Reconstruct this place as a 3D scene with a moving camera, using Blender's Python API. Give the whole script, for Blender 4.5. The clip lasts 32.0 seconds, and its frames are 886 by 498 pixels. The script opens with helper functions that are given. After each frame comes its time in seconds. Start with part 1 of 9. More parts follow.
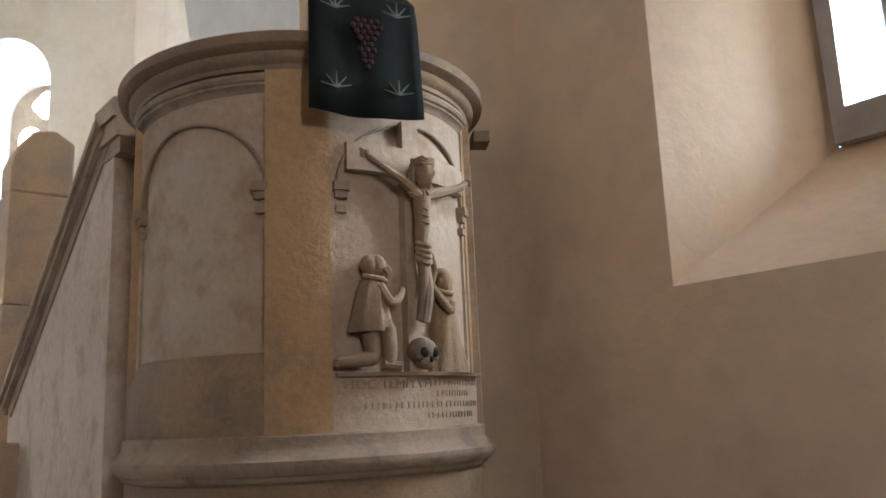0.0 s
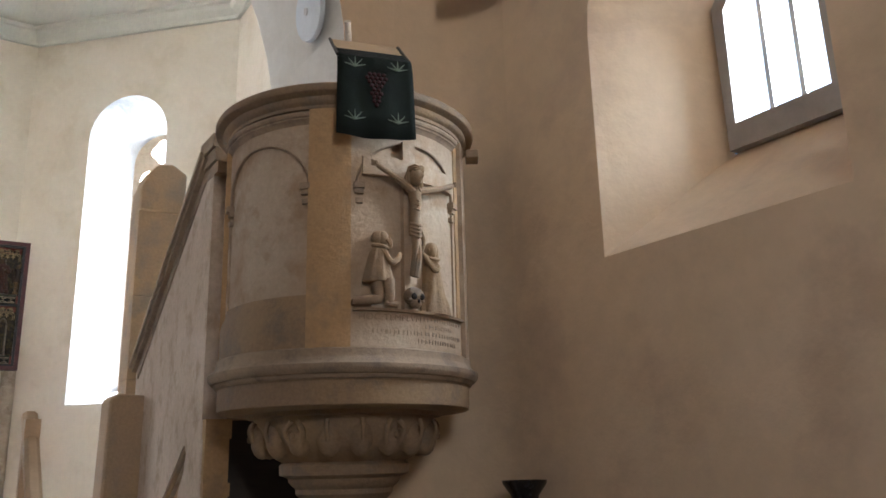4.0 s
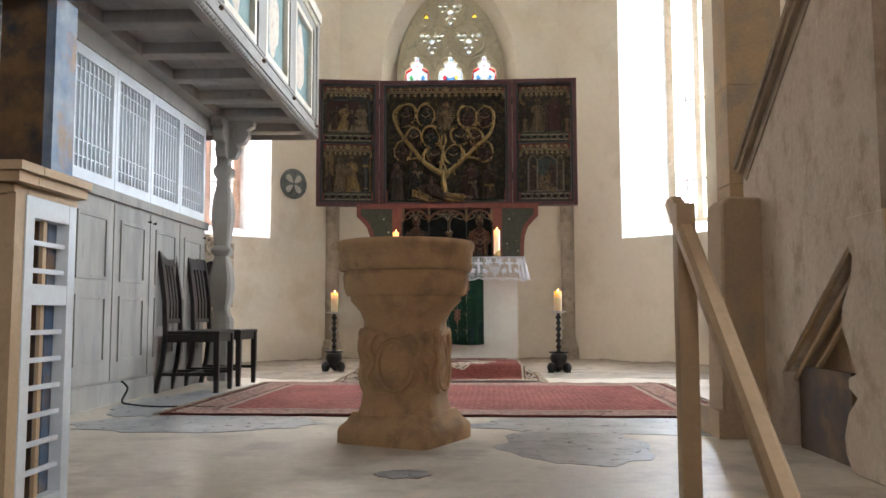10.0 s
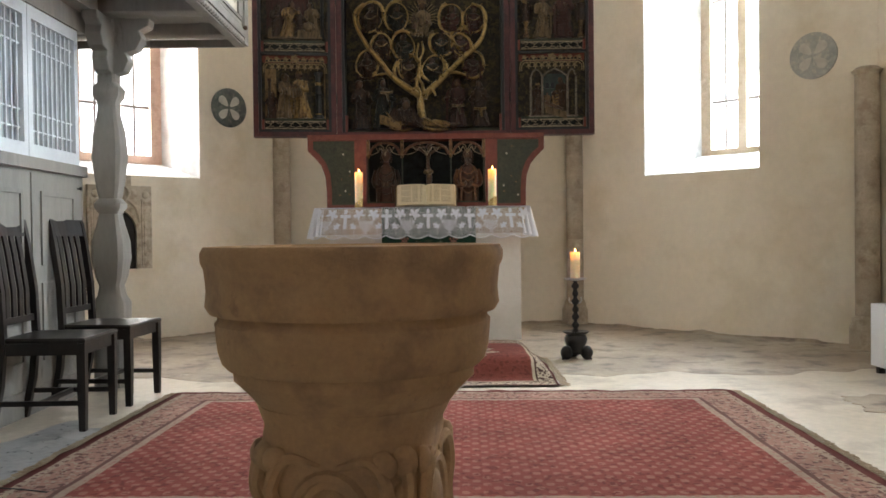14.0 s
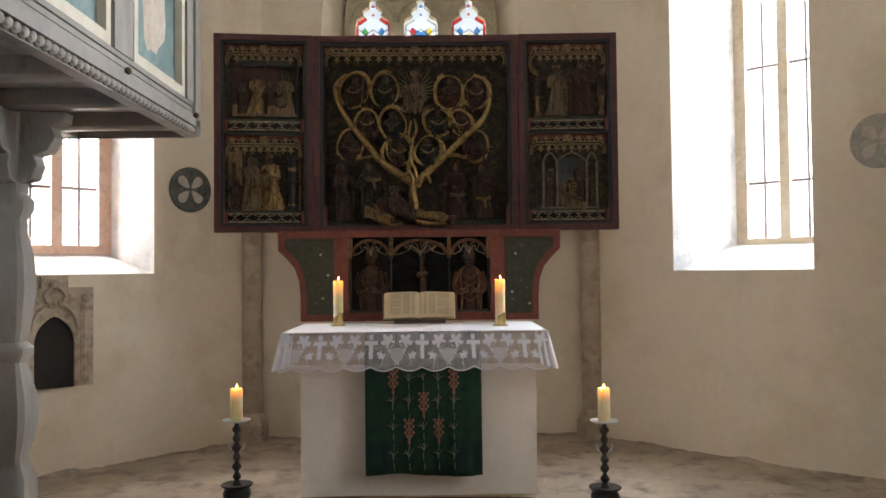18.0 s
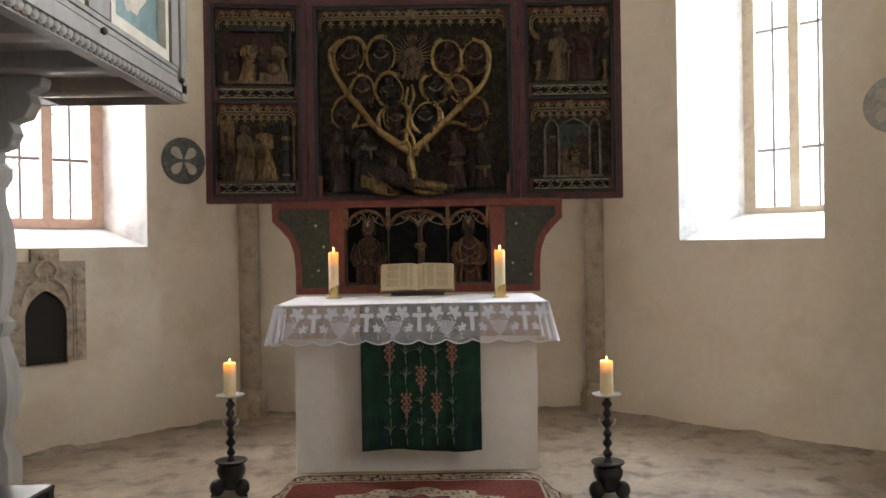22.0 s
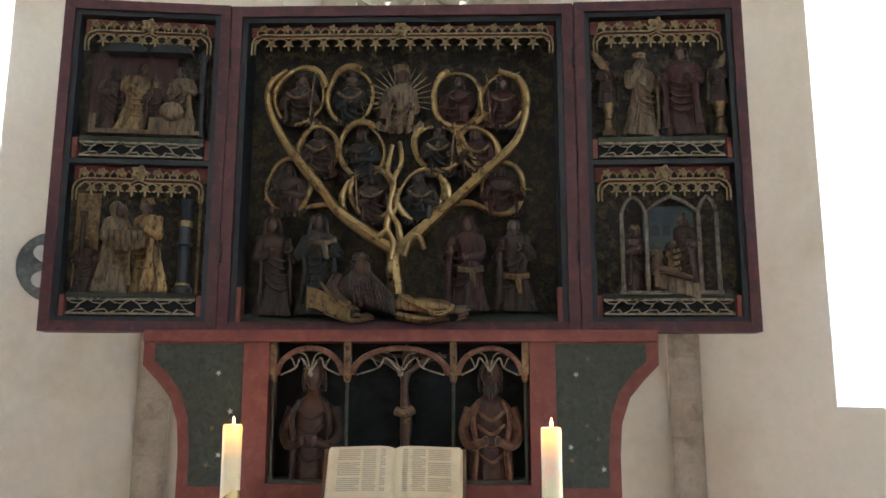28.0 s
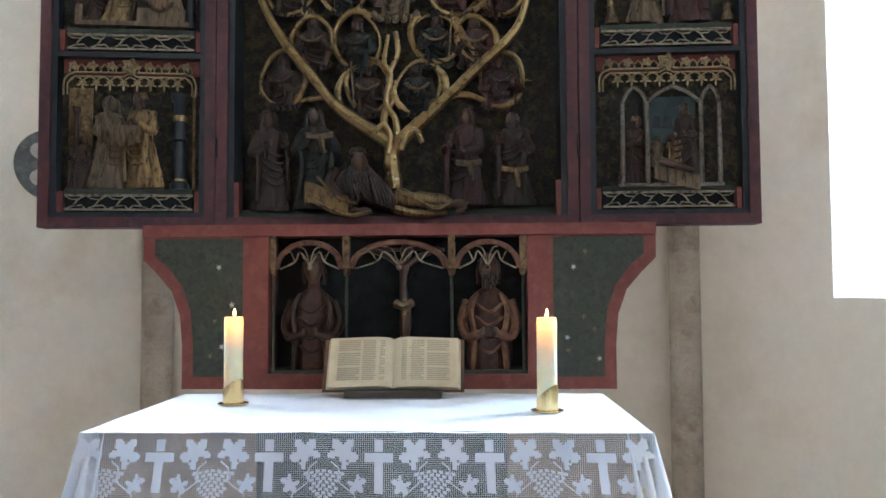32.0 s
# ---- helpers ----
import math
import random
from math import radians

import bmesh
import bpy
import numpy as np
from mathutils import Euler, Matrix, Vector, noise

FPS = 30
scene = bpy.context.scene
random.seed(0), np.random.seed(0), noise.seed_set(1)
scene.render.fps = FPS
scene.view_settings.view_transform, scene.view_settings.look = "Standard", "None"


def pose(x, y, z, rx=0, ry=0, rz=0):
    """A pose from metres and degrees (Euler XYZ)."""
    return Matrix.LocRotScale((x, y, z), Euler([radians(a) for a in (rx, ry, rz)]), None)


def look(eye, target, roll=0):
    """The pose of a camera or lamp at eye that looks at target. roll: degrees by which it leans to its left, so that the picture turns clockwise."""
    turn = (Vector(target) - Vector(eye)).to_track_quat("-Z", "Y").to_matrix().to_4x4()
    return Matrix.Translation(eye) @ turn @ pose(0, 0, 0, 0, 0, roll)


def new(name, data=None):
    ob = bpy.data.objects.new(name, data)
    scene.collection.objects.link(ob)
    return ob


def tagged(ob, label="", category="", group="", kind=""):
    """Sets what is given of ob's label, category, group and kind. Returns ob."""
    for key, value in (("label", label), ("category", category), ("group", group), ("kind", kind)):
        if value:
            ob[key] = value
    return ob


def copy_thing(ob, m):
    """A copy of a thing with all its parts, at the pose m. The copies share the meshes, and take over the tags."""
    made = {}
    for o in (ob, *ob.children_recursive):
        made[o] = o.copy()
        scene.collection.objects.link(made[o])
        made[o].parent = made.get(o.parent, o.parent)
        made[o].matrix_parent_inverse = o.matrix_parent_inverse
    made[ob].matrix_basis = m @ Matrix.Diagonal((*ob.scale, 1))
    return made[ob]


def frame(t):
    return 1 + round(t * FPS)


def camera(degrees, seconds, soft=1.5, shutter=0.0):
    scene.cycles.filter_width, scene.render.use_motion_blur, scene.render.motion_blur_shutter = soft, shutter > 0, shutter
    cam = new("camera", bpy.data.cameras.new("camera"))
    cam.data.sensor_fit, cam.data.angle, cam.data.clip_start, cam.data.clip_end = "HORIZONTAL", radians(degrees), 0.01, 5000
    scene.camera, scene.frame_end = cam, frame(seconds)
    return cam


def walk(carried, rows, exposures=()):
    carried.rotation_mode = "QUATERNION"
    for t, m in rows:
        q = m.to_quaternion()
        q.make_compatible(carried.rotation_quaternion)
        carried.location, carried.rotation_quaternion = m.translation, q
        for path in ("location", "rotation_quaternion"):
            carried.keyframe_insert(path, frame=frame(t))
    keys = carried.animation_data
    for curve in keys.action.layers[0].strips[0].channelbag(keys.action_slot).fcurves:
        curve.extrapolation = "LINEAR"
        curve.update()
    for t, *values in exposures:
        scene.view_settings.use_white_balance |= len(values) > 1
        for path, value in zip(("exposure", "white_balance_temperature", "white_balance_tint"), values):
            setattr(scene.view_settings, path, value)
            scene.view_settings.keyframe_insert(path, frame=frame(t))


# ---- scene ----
cam = camera(57.4, 32.0, 1.6)
METRES, EYE, TILT, LEAN, TURN = 10.0, 1.26, 0.0, 0.0, -33.0
ROWS = [
    (0.0, -0.0288, -0.0176, -0.0059, -6.87, 11.50, 2.46),
    (0.5, -0.0279, -0.0178, -0.0055, -6.71, 11.65, 2.56),
    (1.0, -0.0266, -0.0200, -0.0076, -6.60, 11.39, 2.47),
    (1.5, -0.0247, -0.0284, -0.0114, -6.09, 11.54, 2.38),
    (2.0, -0.0213, -0.0441, -0.0163, -5.25, 12.15, 2.29),
    (2.5, -0.0181, -0.0587, -0.0226, -4.39, 13.05, 2.13),
    (4.5, 0.0122, -0.1435, -0.0611, 1.09, 14.91, 1.48),
    (5.0, 0.0195, -0.1687, -0.0642, 2.18, 14.47, 1.66),
    (5.5, 0.0201, -0.1672, -0.0642, 4.60, 14.32, 1.67),
    (6.0, 0.0213, -0.1646, -0.0635, 11.32, 13.13, 1.38),
    (6.5, 0.0213, -0.1625, -0.0637, 18.96, 11.47, 1.41),
    (7.0, 0.0197, -0.1594, -0.0652, 25.23, 9.59, 1.22),
    (7.5, 0.0106, -0.1516, -0.0675, 28.47, 8.06, 0.46),
    (8.0, -0.0086, -0.1351, -0.0655, 30.43, 7.21, 0.52),
    (8.5, -0.0208, -0.1142, -0.0676, 33.3, 5.99, 0.67),
    (9.0, -0.0338, -0.0866, -0.0662, 36.01, 4.95, -0.37),
    (9.5, -0.0542, -0.0627, -0.068, 36.41, 4.86, -0.77),
    (10.0, -0.0758, -0.0368, -0.0672, 34.84, 4.67, 0.12),
    (10.5, -0.0925, -0.0006, -0.0672, 34.39, 4.6, -0.2),
    (11.0, -0.1067, 0.0233, -0.0659, 35.14, 5.11, -0.59),
    (11.5, -0.1271, 0.0489, -0.063, 34.86, 5.37, -0.07),
    (12.0, -0.142, 0.0699, -0.0642, 34.38, 2.99, 0.36),
    (12.5, -0.1593, 0.0983, -0.0595, 34.81, 0.55, 0.38),
    (13.0, -0.1698, 0.1102, -0.053, 35.19, -1.26, -0.17),
    (13.5, -0.1831, 0.1212, -0.0483, 34.37, -1.51, -0.57),
    (14.0, -0.1986, 0.133, -0.0306, 33.0, -0.85, 0.67),
    (14.5, -0.2042, 0.1537, -0.0232, 32.14, -0.43, 1.37),
    (15.0, -0.2068, 0.1639, -0.0086, 33.4, -0.59, -0.0),
    (15.5, -0.2198, 0.172, 0.0014, 34.21, 0.19, 0.65),
    (17.5, -0.2562, 0.2195, 0.0303, 32.3, 0.56, 0.15),
    (18.0, -0.2654, 0.23, 0.0307, 32.4, 1.55, 0.6),
    (18.5, -0.2658, 0.2345, 0.0309, 32.78, 0.96, 0.42),
    (19.0, -0.2643, 0.2351, 0.0307, 33.08, 0.56, 0.25),
    (19.5, -0.2636, 0.236, 0.0308, 33.16, 0.61, 0.24),
    (20.0, -0.2627, 0.236, 0.0319, 33.02, 1.56, 0.2),
    (20.5, -0.2629, 0.2372, 0.0325, 32.65, 2.38, 0.1),
    (21.0, -0.264, 0.2381, 0.0318, 32.49, 2.09, 0.23),
    (21.5, -0.2667, 0.2397, 0.0301, 32.48, 0.88, 0.72),
    (22.0, -0.2696, 0.247, 0.028, 32.85, -0.25, 0.94),
    (22.5, -0.2703, 0.2679, 0.0274, 34.3, -1.19, -0.18),
    (23.0, -0.2793, 0.2889, 0.0247, 35.49, -1.69, -0.42),
    (23.5, -0.2938, 0.3124, 0.0271, 34.96, -0.82, 0.03),
    (24.0, -0.3029, 0.3361, 0.0269, 35.35, 1.74, -0.06),
    (24.5, -0.3145, 0.3569, 0.0282, 36.79, 3.76, -0.81),
    (25.0, -0.3344, 0.3761, 0.0294, 36.56, 5.85, -0.3),
    (25.5, -0.3531, 0.3959, 0.0292, 34.94, 7.17, 0.16),
    (26.0, -0.3675, 0.418, 0.0306, 34.18, 8.27, -0.15),
    (26.5, -0.3799, 0.4351, 0.0315, 33.93, 9.39, -0.41),
    (28.5, -0.4022, 0.4678, 0.0373, 34.65, 10.37, 0.04),
    (29.0, -0.4013, 0.467, 0.0375, 35.0, 11.09, 0.19),
    (29.5, -0.4003, 0.467, 0.0376, 35.31, 11.46, 0.43),
    (30.0, -0.3996, 0.4672, 0.0374, 35.1, 10.83, 0.53),
    (30.5, -0.3995, 0.4672, 0.0367, 34.75, 9.33, 0.56),
    (31.0, -0.3993, 0.4681, 0.0358, 34.76, 6.85, 0.64),
    (31.5, -0.3993, 0.4683, 0.0353, 34.88, 4.73, 0.7),
    (32.0, -0.3989, 0.4686, 0.0342, 34.82, 2.87, 0.27),
]
EXPOSURES = [(0.0, 1.68, 5750, 13), (5.0, 1.6, 5850, 12), (7.0, 1.58, 5950, 9), (9.0, 1.72, 6300, 13), (10.0, 1.52, 6300, 12), (11.0, 1.40, 6500, 12), (12.0, 1.12, 6500, 12), (13.0, 1.4, 6500, 12), (14.0, 1.27, 6500, 9), (15.0, 1.17, 6350, 12), (17.5, 0.9, 6750, 14), (22.0, 0.9, 6700, 14), (24.5, 0.86, 6550, 13), (26.0, 1.24, 6150, 12), (26.5, 1.28, 6050, 12), (29.0, 1.94, 5350, 7), (31.0, 1.84, 5200, 6), (32.0, 1.70, 5200, 7)]
walk(cam, [(t, pose(1.085, 0, EYE, TILT, LEAN, TURN) @ pose(METRES * x, METRES * y, METRES * z, 90 + pitch, roll, yaw)) for t, x, y, z, yaw, pitch, roll in ROWS], EXPOSURES)

# ---- sky and daylight ----
world = bpy.data.worlds.new("sky")
scene.world = world
world.use_nodes = True
wn = world.node_tree
sky = wn.nodes.new("ShaderNodeTexSky")
sky.sky_type, sky.sun_disc = "NISHITA", False
sky.sun_elevation, sky.sun_rotation = radians(42), radians(120)
wn.nodes["Background"].inputs["Strength"].default_value = 0.15
wn.links.new(sky.outputs["Color"], wn.nodes["Background"].inputs["Color"])
sun = new("sun", bpy.data.lights.new("sun", "SUN"))
sun.data.energy, sun.data.angle, sun.data.color = 0.6, radians(20), (1.0, 0.96, 0.9)
sun.matrix_basis = look((0, 0, 0), (-0.64, 0.37, -0.67))


def window_light(place, aim, width, height, watts, colour=(1, 1, 1), spread=180):
    """The sky's light in a window's opening, outside the glass."""
    lamp = new("window_light", bpy.data.lights.new("window_light", "AREA"))
    lamp.data.shape, lamp.data.size, lamp.data.size_y = "RECTANGLE", width, height
    lamp.data.energy, lamp.data.color = watts, colour
    lamp.data.spread = radians(spread)
    lamp.matrix_basis = look(place, aim)
    return lamp


window_light((3.50, 10.84, 3.9), (0.4, 7.6, 3.0), 2.2, 5.6, 860, (0.86, 0.94, 1.0), 150)
window_light((-3.52, 10.86, 3.9), (-0.4, 7.6, 3.0), 2.2, 5.6, 700, (1.0, 0.97, 0.93), 165)
window_light((0, 12.0, 3.8), (0, 8.0, 3.2), 1.5, 3.0, 60, (1.0, 0.97, 0.93))
# Unseen south-wall window, added to brighten the altar front and the screen.
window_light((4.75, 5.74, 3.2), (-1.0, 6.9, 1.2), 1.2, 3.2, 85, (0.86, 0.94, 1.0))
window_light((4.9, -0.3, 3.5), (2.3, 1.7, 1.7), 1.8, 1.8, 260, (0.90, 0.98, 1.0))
# Lamps for added, unseen nave windows; they stand in for the nave's warm light.
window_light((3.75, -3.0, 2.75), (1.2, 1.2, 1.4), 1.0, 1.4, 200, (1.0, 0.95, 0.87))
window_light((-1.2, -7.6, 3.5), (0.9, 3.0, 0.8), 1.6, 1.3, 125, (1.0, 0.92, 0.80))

# ---- materials ----
def mat(name, colour, rough=0.7, metal=0.0, tones=(), grain=40.0, blotch=2.5, bump=0.15, bump_scale=None, spec=0.3, stretch=(1, 1, 1), amount=0.5, wear_or_glint=None, sss=0.0, rand=0.0):
    """A surface with tone at two scales, stains and fine relief. tones: up to two more colours mixed in by blotches."""
    m = bpy.data.materials.new(name)
    m.use_nodes = True
    nt = m.node_tree
    N, L = nt.nodes, nt.links
    bsdf = N["Principled BSDF"]
    bsdf.inputs["Roughness"].default_value, bsdf.inputs["Metallic"].default_value = rough, metal
    bsdf.inputs["Specular IOR Level"].default_value = spec
    co = N.new("ShaderNodeTexCoord")
    mp = N.new("ShaderNodeMapping")
    mp.inputs["Scale"].default_value = stretch
    L.new(co.outputs["Object"], mp.inputs["Vector"])

    def field(scale, detail=5.0, rough_=0.6):
        t = N.new("ShaderNodeTexNoise")
        t.inputs["Scale"].default_value, t.inputs["Detail"].default_value, t.inputs["Roughness"].default_value = scale, detail, rough_
        L.new(mp.outputs["Vector"], t.inputs["Vector"])
        return t.outputs["Fac"]

    def ramp(fac, lo, hi):
        r = N.new("ShaderNodeMapRange")
        r.inputs["From Min"].default_value, r.inputs["From Max"].default_value = lo, hi
        L.new(fac, r.inputs["Value"])
        return r.outputs["Result"]

    def mix(fac, a, b, mode="MIX"):
        x = N.new("ShaderNodeMix")
        x.data_type, x.blend_type = "RGBA", mode
        for sock, v in ((x.inputs[0], fac), (x.inputs[6], a), (x.inputs[7], b)):
            if hasattr(v, "is_linked"):
                L.new(v, sock)
            elif isinstance(v, float):
                sock.default_value = v
            else:
                sock.default_value = (*v, 1)
        return x.outputs[2]

    col = colour
    for i, tone in enumerate(tones):
        col = mix(ramp(field(blotch * (1 + 1.7 * i)), 0.46 + 0.04 * i, 0.62 + 0.04 * i), col, tone)
    fine = field(grain, 6.0, 0.7)
    g = N.new("ShaderNodeMapRange")
    g.inputs["To Min"].default_value, g.inputs["To Max"].default_value = 1 - 0.3 * amount, 1 + 0.3 * amount
    g.inputs["From Min"].default_value, g.inputs["From Max"].default_value = 0.3, 0.7
    L.new(fine, g.inputs["Value"])
    comb = N.new("ShaderNodeCombineColor")
    for k in range(3):
        L.new(g.outputs["Result"], comb.inputs[k])
    col = mix(1.0, col, comb.outputs["Color"], "MULTIPLY")
    if wear_or_glint:
        col = mix(ramp(field(blotch * 5, 8.0, 0.75), 0.6, 0.68), col, wear_or_glint)
    if rand:
        info = N.new("ShaderNodeObjectInfo")
        r = N.new("ShaderNodeMapRange")
        r.inputs["To Min"].default_value, r.inputs["To Max"].default_value = 1 - rand, 1 + rand
        L.new(info.outputs["Random"], r.inputs["Value"])
        c2 = N.new("ShaderNodeCombineColor")
        for k in range(3):
            L.new(r.outputs["Result"], c2.inputs[k])
        col = mix(1.0, col, c2.outputs["Color"], "MULTIPLY")
    L.new(col, bsdf.inputs["Base Color"])
    rr = N.new("ShaderNodeMapRange")
    rr.inputs["To Min"].default_value, rr.inputs["To Max"].default_value = max(0.03, rough - 0.12), min(1, rough + 0.12)
    L.new(fine, rr.inputs["Value"])
    L.new(rr.outputs["Result"], bsdf.inputs["Roughness"])
    if bump:
        b = N.new("ShaderNodeBump")
        b.inputs["Strength"].default_value, b.inputs["Distance"].default_value = bump, 0.02
        L.new(field(bump_scale or grain * 0.5, 6.0, 0.65), b.inputs["Height"])
        L.new(b.outputs["Normal"], bsdf.inputs["Normal"])
    if sss:
        bsdf.inputs["Subsurface Weight"].default_value = sss
        bsdf.inputs["Subsurface Radius"].default_value = (0.03, 0.012, 0.005)
    return m


def glow(name, colour, strength):
    m = bpy.data.materials.new(name)
    m.use_nodes = True
    b = m.node_tree.nodes["Principled BSDF"]
    b.inputs["Base Color"].default_value = (*colour, 1)
    b.inputs["Emission Color"].default_value, b.inputs["Emission Strength"].default_value = (*colour, 1), strength
    return m


def glass(name, tint, gloss=0.06, haze=0.15):
    """Thin window glass: clear, tinted, a little hazy and glossy."""
    m = bpy.data.materials.new(name)
    m.use_nodes = True
    nt = m.node_tree
    N, L = nt.nodes, nt.links
    N.remove(N["Principled BSDF"])
    clear, milky, shine = N.new("ShaderNodeBsdfTransparent"), N.new("ShaderNodeBsdfTranslucent"), N.new("ShaderNodeBsdfGlossy")
    clear.inputs["Color"].default_value = milky.inputs["Color"].default_value = (*tint, 1)
    shine.inputs["Roughness"].default_value = 0.12
    a, b = N.new("ShaderNodeMixShader"), N.new("ShaderNodeMixShader")
    a.inputs["Fac"].default_value, b.inputs["Fac"].default_value = haze, gloss
    L.new(clear.outputs[0], a.inputs[1]); L.new(milky.outputs[0], a.inputs[2])
    L.new(a.outputs[0], b.inputs[1]); L.new(shine.outputs[0], b.inputs[2])
    L.new(b.outputs[0], N["Material Output"].inputs["Surface"])
    return m


PLASTER = mat("cream_limewash", (0.75, 0.67, 0.55), 0.9, tones=((0.78, 0.71, 0.60), (0.69, 0.605, 0.475)), grain=14, blotch=0.6, bump=0.3, bump_scale=5, amount=0.14)
REVEAL = mat("white_limewash", (0.66, 0.67, 0.68), 0.9, tones=((0.54, 0.55, 0.56), (0.70, 0.71, 0.71)), grain=9, blotch=3, bump=1.0, bump_scale=5, amount=0.35)
WHITEWASH = mat("thick_white_limewash", (0.80, 0.78, 0.73), 0.9, tones=((0.75, 0.72, 0.66),), grain=14, blotch=2, bump=0.3, bump_scale=8, amount=0.12)
OCHRE = mat("ochre_limewash", (0.73, 0.57, 0.395), 0.9, tones=((0.77, 0.61, 0.44), (0.64, 0.49, 0.35)), grain=10, blotch=0.8, bump=0.4, bump_scale=4, amount=0.15)
STONE = mat("sandstone", (0.42, 0.305, 0.20), 0.85, tones=((0.49, 0.34, 0.195), (0.34, 0.275, 0.205)), grain=60, blotch=1.8, bump=0.3, bump_scale=45, amount=0.4)
STONE_GREY = mat("grey_sandstone", (0.43, 0.325, 0.225), 0.85, tones=((0.49, 0.40, 0.30), (0.35, 0.245, 0.155)), grain=50, blotch=1.8, bump=0.3, bump_scale=35, amount=0.35)
SHAFTSTONE = mat("grey_brown_sandstone", (0.42, 0.35, 0.27), 0.85, tones=((0.50, 0.43, 0.34), (0.33, 0.265, 0.20)), grain=50, blotch=3, bump=0.3, amount=0.4)
YELLOWWASH = mat("yellow_limewash", (0.70, 0.545, 0.37), 0.9, tones=((0.74, 0.59, 0.42), (0.64, 0.50, 0.35)), grain=10, blotch=0.8, bump=0.35, bump_scale=4, amount=0.14)
PULPITSTONE = mat("weathered_pulpit_sandstone", (0.275, 0.195, 0.125), 0.85, tones=((0.34, 0.235, 0.135), (0.22, 0.172, 0.125)), grain=60, blotch=2.2, bump=0.3, bump_scale=45, amount=0.45)
PARAPET = mat("limewashed_sandstone", (0.54, 0.435, 0.335), 0.9, tones=((0.59, 0.49, 0.39), (0.42, 0.32, 0.225)), grain=40, blotch=2.6, stretch=(1, 1, 0.8), bump=0.4, bump_scale=25, amount=0.4, wear_or_glint=(0.58, 0.49, 0.39))
RISER = mat("brown_painted_board", (0.27, 0.165, 0.09), 0.55, tones=((0.32, 0.20, 0.11), (0.21, 0.13, 0.075)), grain=40, blotch=3, stretch=(0.2, 1, 1), bump=0.1, amount=0.4)
FONTSTONE = mat("font_sandstone", (0.50, 0.325, 0.18), 0.85, tones=((0.56, 0.375, 0.21), (0.37, 0.245, 0.15)), grain=70, blotch=2.6, bump=0.3, bump_scale=60, amount=0.3, wear_or_glint=(0.38, 0.245, 0.145))
FLOOR = mat("worn_stone_floor", (0.56, 0.49, 0.40), 0.5, tones=((0.62, 0.56, 0.47), (0.38, 0.325, 0.265)), grain=18, blotch=0.8, bump=0.2, bump_scale=12, amount=0.4, spec=0.45)
EARTHFLOOR = mat("brown_worn_floor", (0.35, 0.285, 0.22), 0.6, tones=((0.44, 0.37, 0.29), (0.20, 0.165, 0.135)), grain=20, blotch=1.6, bump=0.3, bump_scale=14, amount=0.5, spec=0.35, wear_or_glint=(0.50, 0.43, 0.34))
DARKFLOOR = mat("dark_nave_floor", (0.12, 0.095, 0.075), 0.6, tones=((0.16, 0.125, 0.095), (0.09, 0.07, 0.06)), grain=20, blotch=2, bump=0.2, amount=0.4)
NICHESTONE = mat("pale_niche_stone", (0.44, 0.375, 0.29), 0.9, tones=((0.52, 0.45, 0.36), (0.30, 0.24, 0.18)), grain=50, blotch=6, bump=0.4, amount=0.5)
CEILPAINT = mat("cream_painted_boards", (0.66, 0.65, 0.57), 0.6, tones=((0.61, 0.61, 0.54),), grain=30, blotch=2, stretch=(1, 0.25, 1), bump=0.1, amount=0.2)
CEMENT = mat("grey_floor_cement", (0.30, 0.30, 0.305), 0.30, tones=((0.38, 0.38, 0.38), (0.19, 0.19, 0.20)), grain=16, blotch=2.6, bump=0.2, bump_scale=7, amount=0.45, spec=0.5)
GREYPAINT = mat("grey_painted_wood", (0.2920, 0.2800, 0.2560), 0.6, tones=((0.3320, 0.3200, 0.2960), (0.2400, 0.2360, 0.2240)), grain=30, blotch=2, stretch=(1, 1, 0.25), bump=0.12, amount=0.25, wear_or_glint=(0.1920, 0.1760, 0.1600), rand=0.06)
WHITEPAINT = mat("white_painted_wood", (0.74, 0.79, 0.83), 0.5, tones=((0.68, 0.73, 0.78),), grain=30, blotch=3, bump=0.1, amount=0.15)
BEIGEPAINT = mat("beige_painted_wood", (0.56, 0.41, 0.26), 0.6, tones=((0.50, 0.36, 0.225),), grain=40, blotch=4, bump=0.12, amount=0.25, wear_or_glint=(0.47, 0.34, 0.22))
MARBLEBLUE = mat("blue_marbled_paint", (0.115, 0.175, 0.285), 0.5, tones=((0.27, 0.315, 0.38), (0.28, 0.19, 0.135)), grain=12, blotch=2.8, bump=0.05, amount=0.6)
MARBLEBROWN = mat("brown_marbled_paint", (0.09, 0.06, 0.045), 0.45, tones=((0.20, 0.12, 0.06), (0.05, 0.05, 0.06)), grain=10, blotch=4, bump=0.05, amount=0.5)
PANELBLUE = mat("pale_blue_panel_paint", (0.175, 0.265, 0.265), 0.6, tones=((0.23, 0.33, 0.33), (0.13, 0.21, 0.22)), grain=20, blotch=3, bump=0.05, amount=0.35, wear_or_glint=(0.30, 0.36, 0.34))
DARKWOOD = mat("black_stained_wood", (0.016, 0.013, 0.012), 0.36, tones=((0.026, 0.02, 0.016),), grain=50, blotch=5, stretch=(1, 1, 0.2), bump=0.05, amount=0.5, spec=0.35)
RETABLE = mat("dark_painted_oak", (0.07, 0.05, 0.04), 0.5, tones=((0.10, 0.06, 0.045), (0.04, 0.035, 0.032)), grain=50, blotch=6, bump=0.15, amount=0.6)
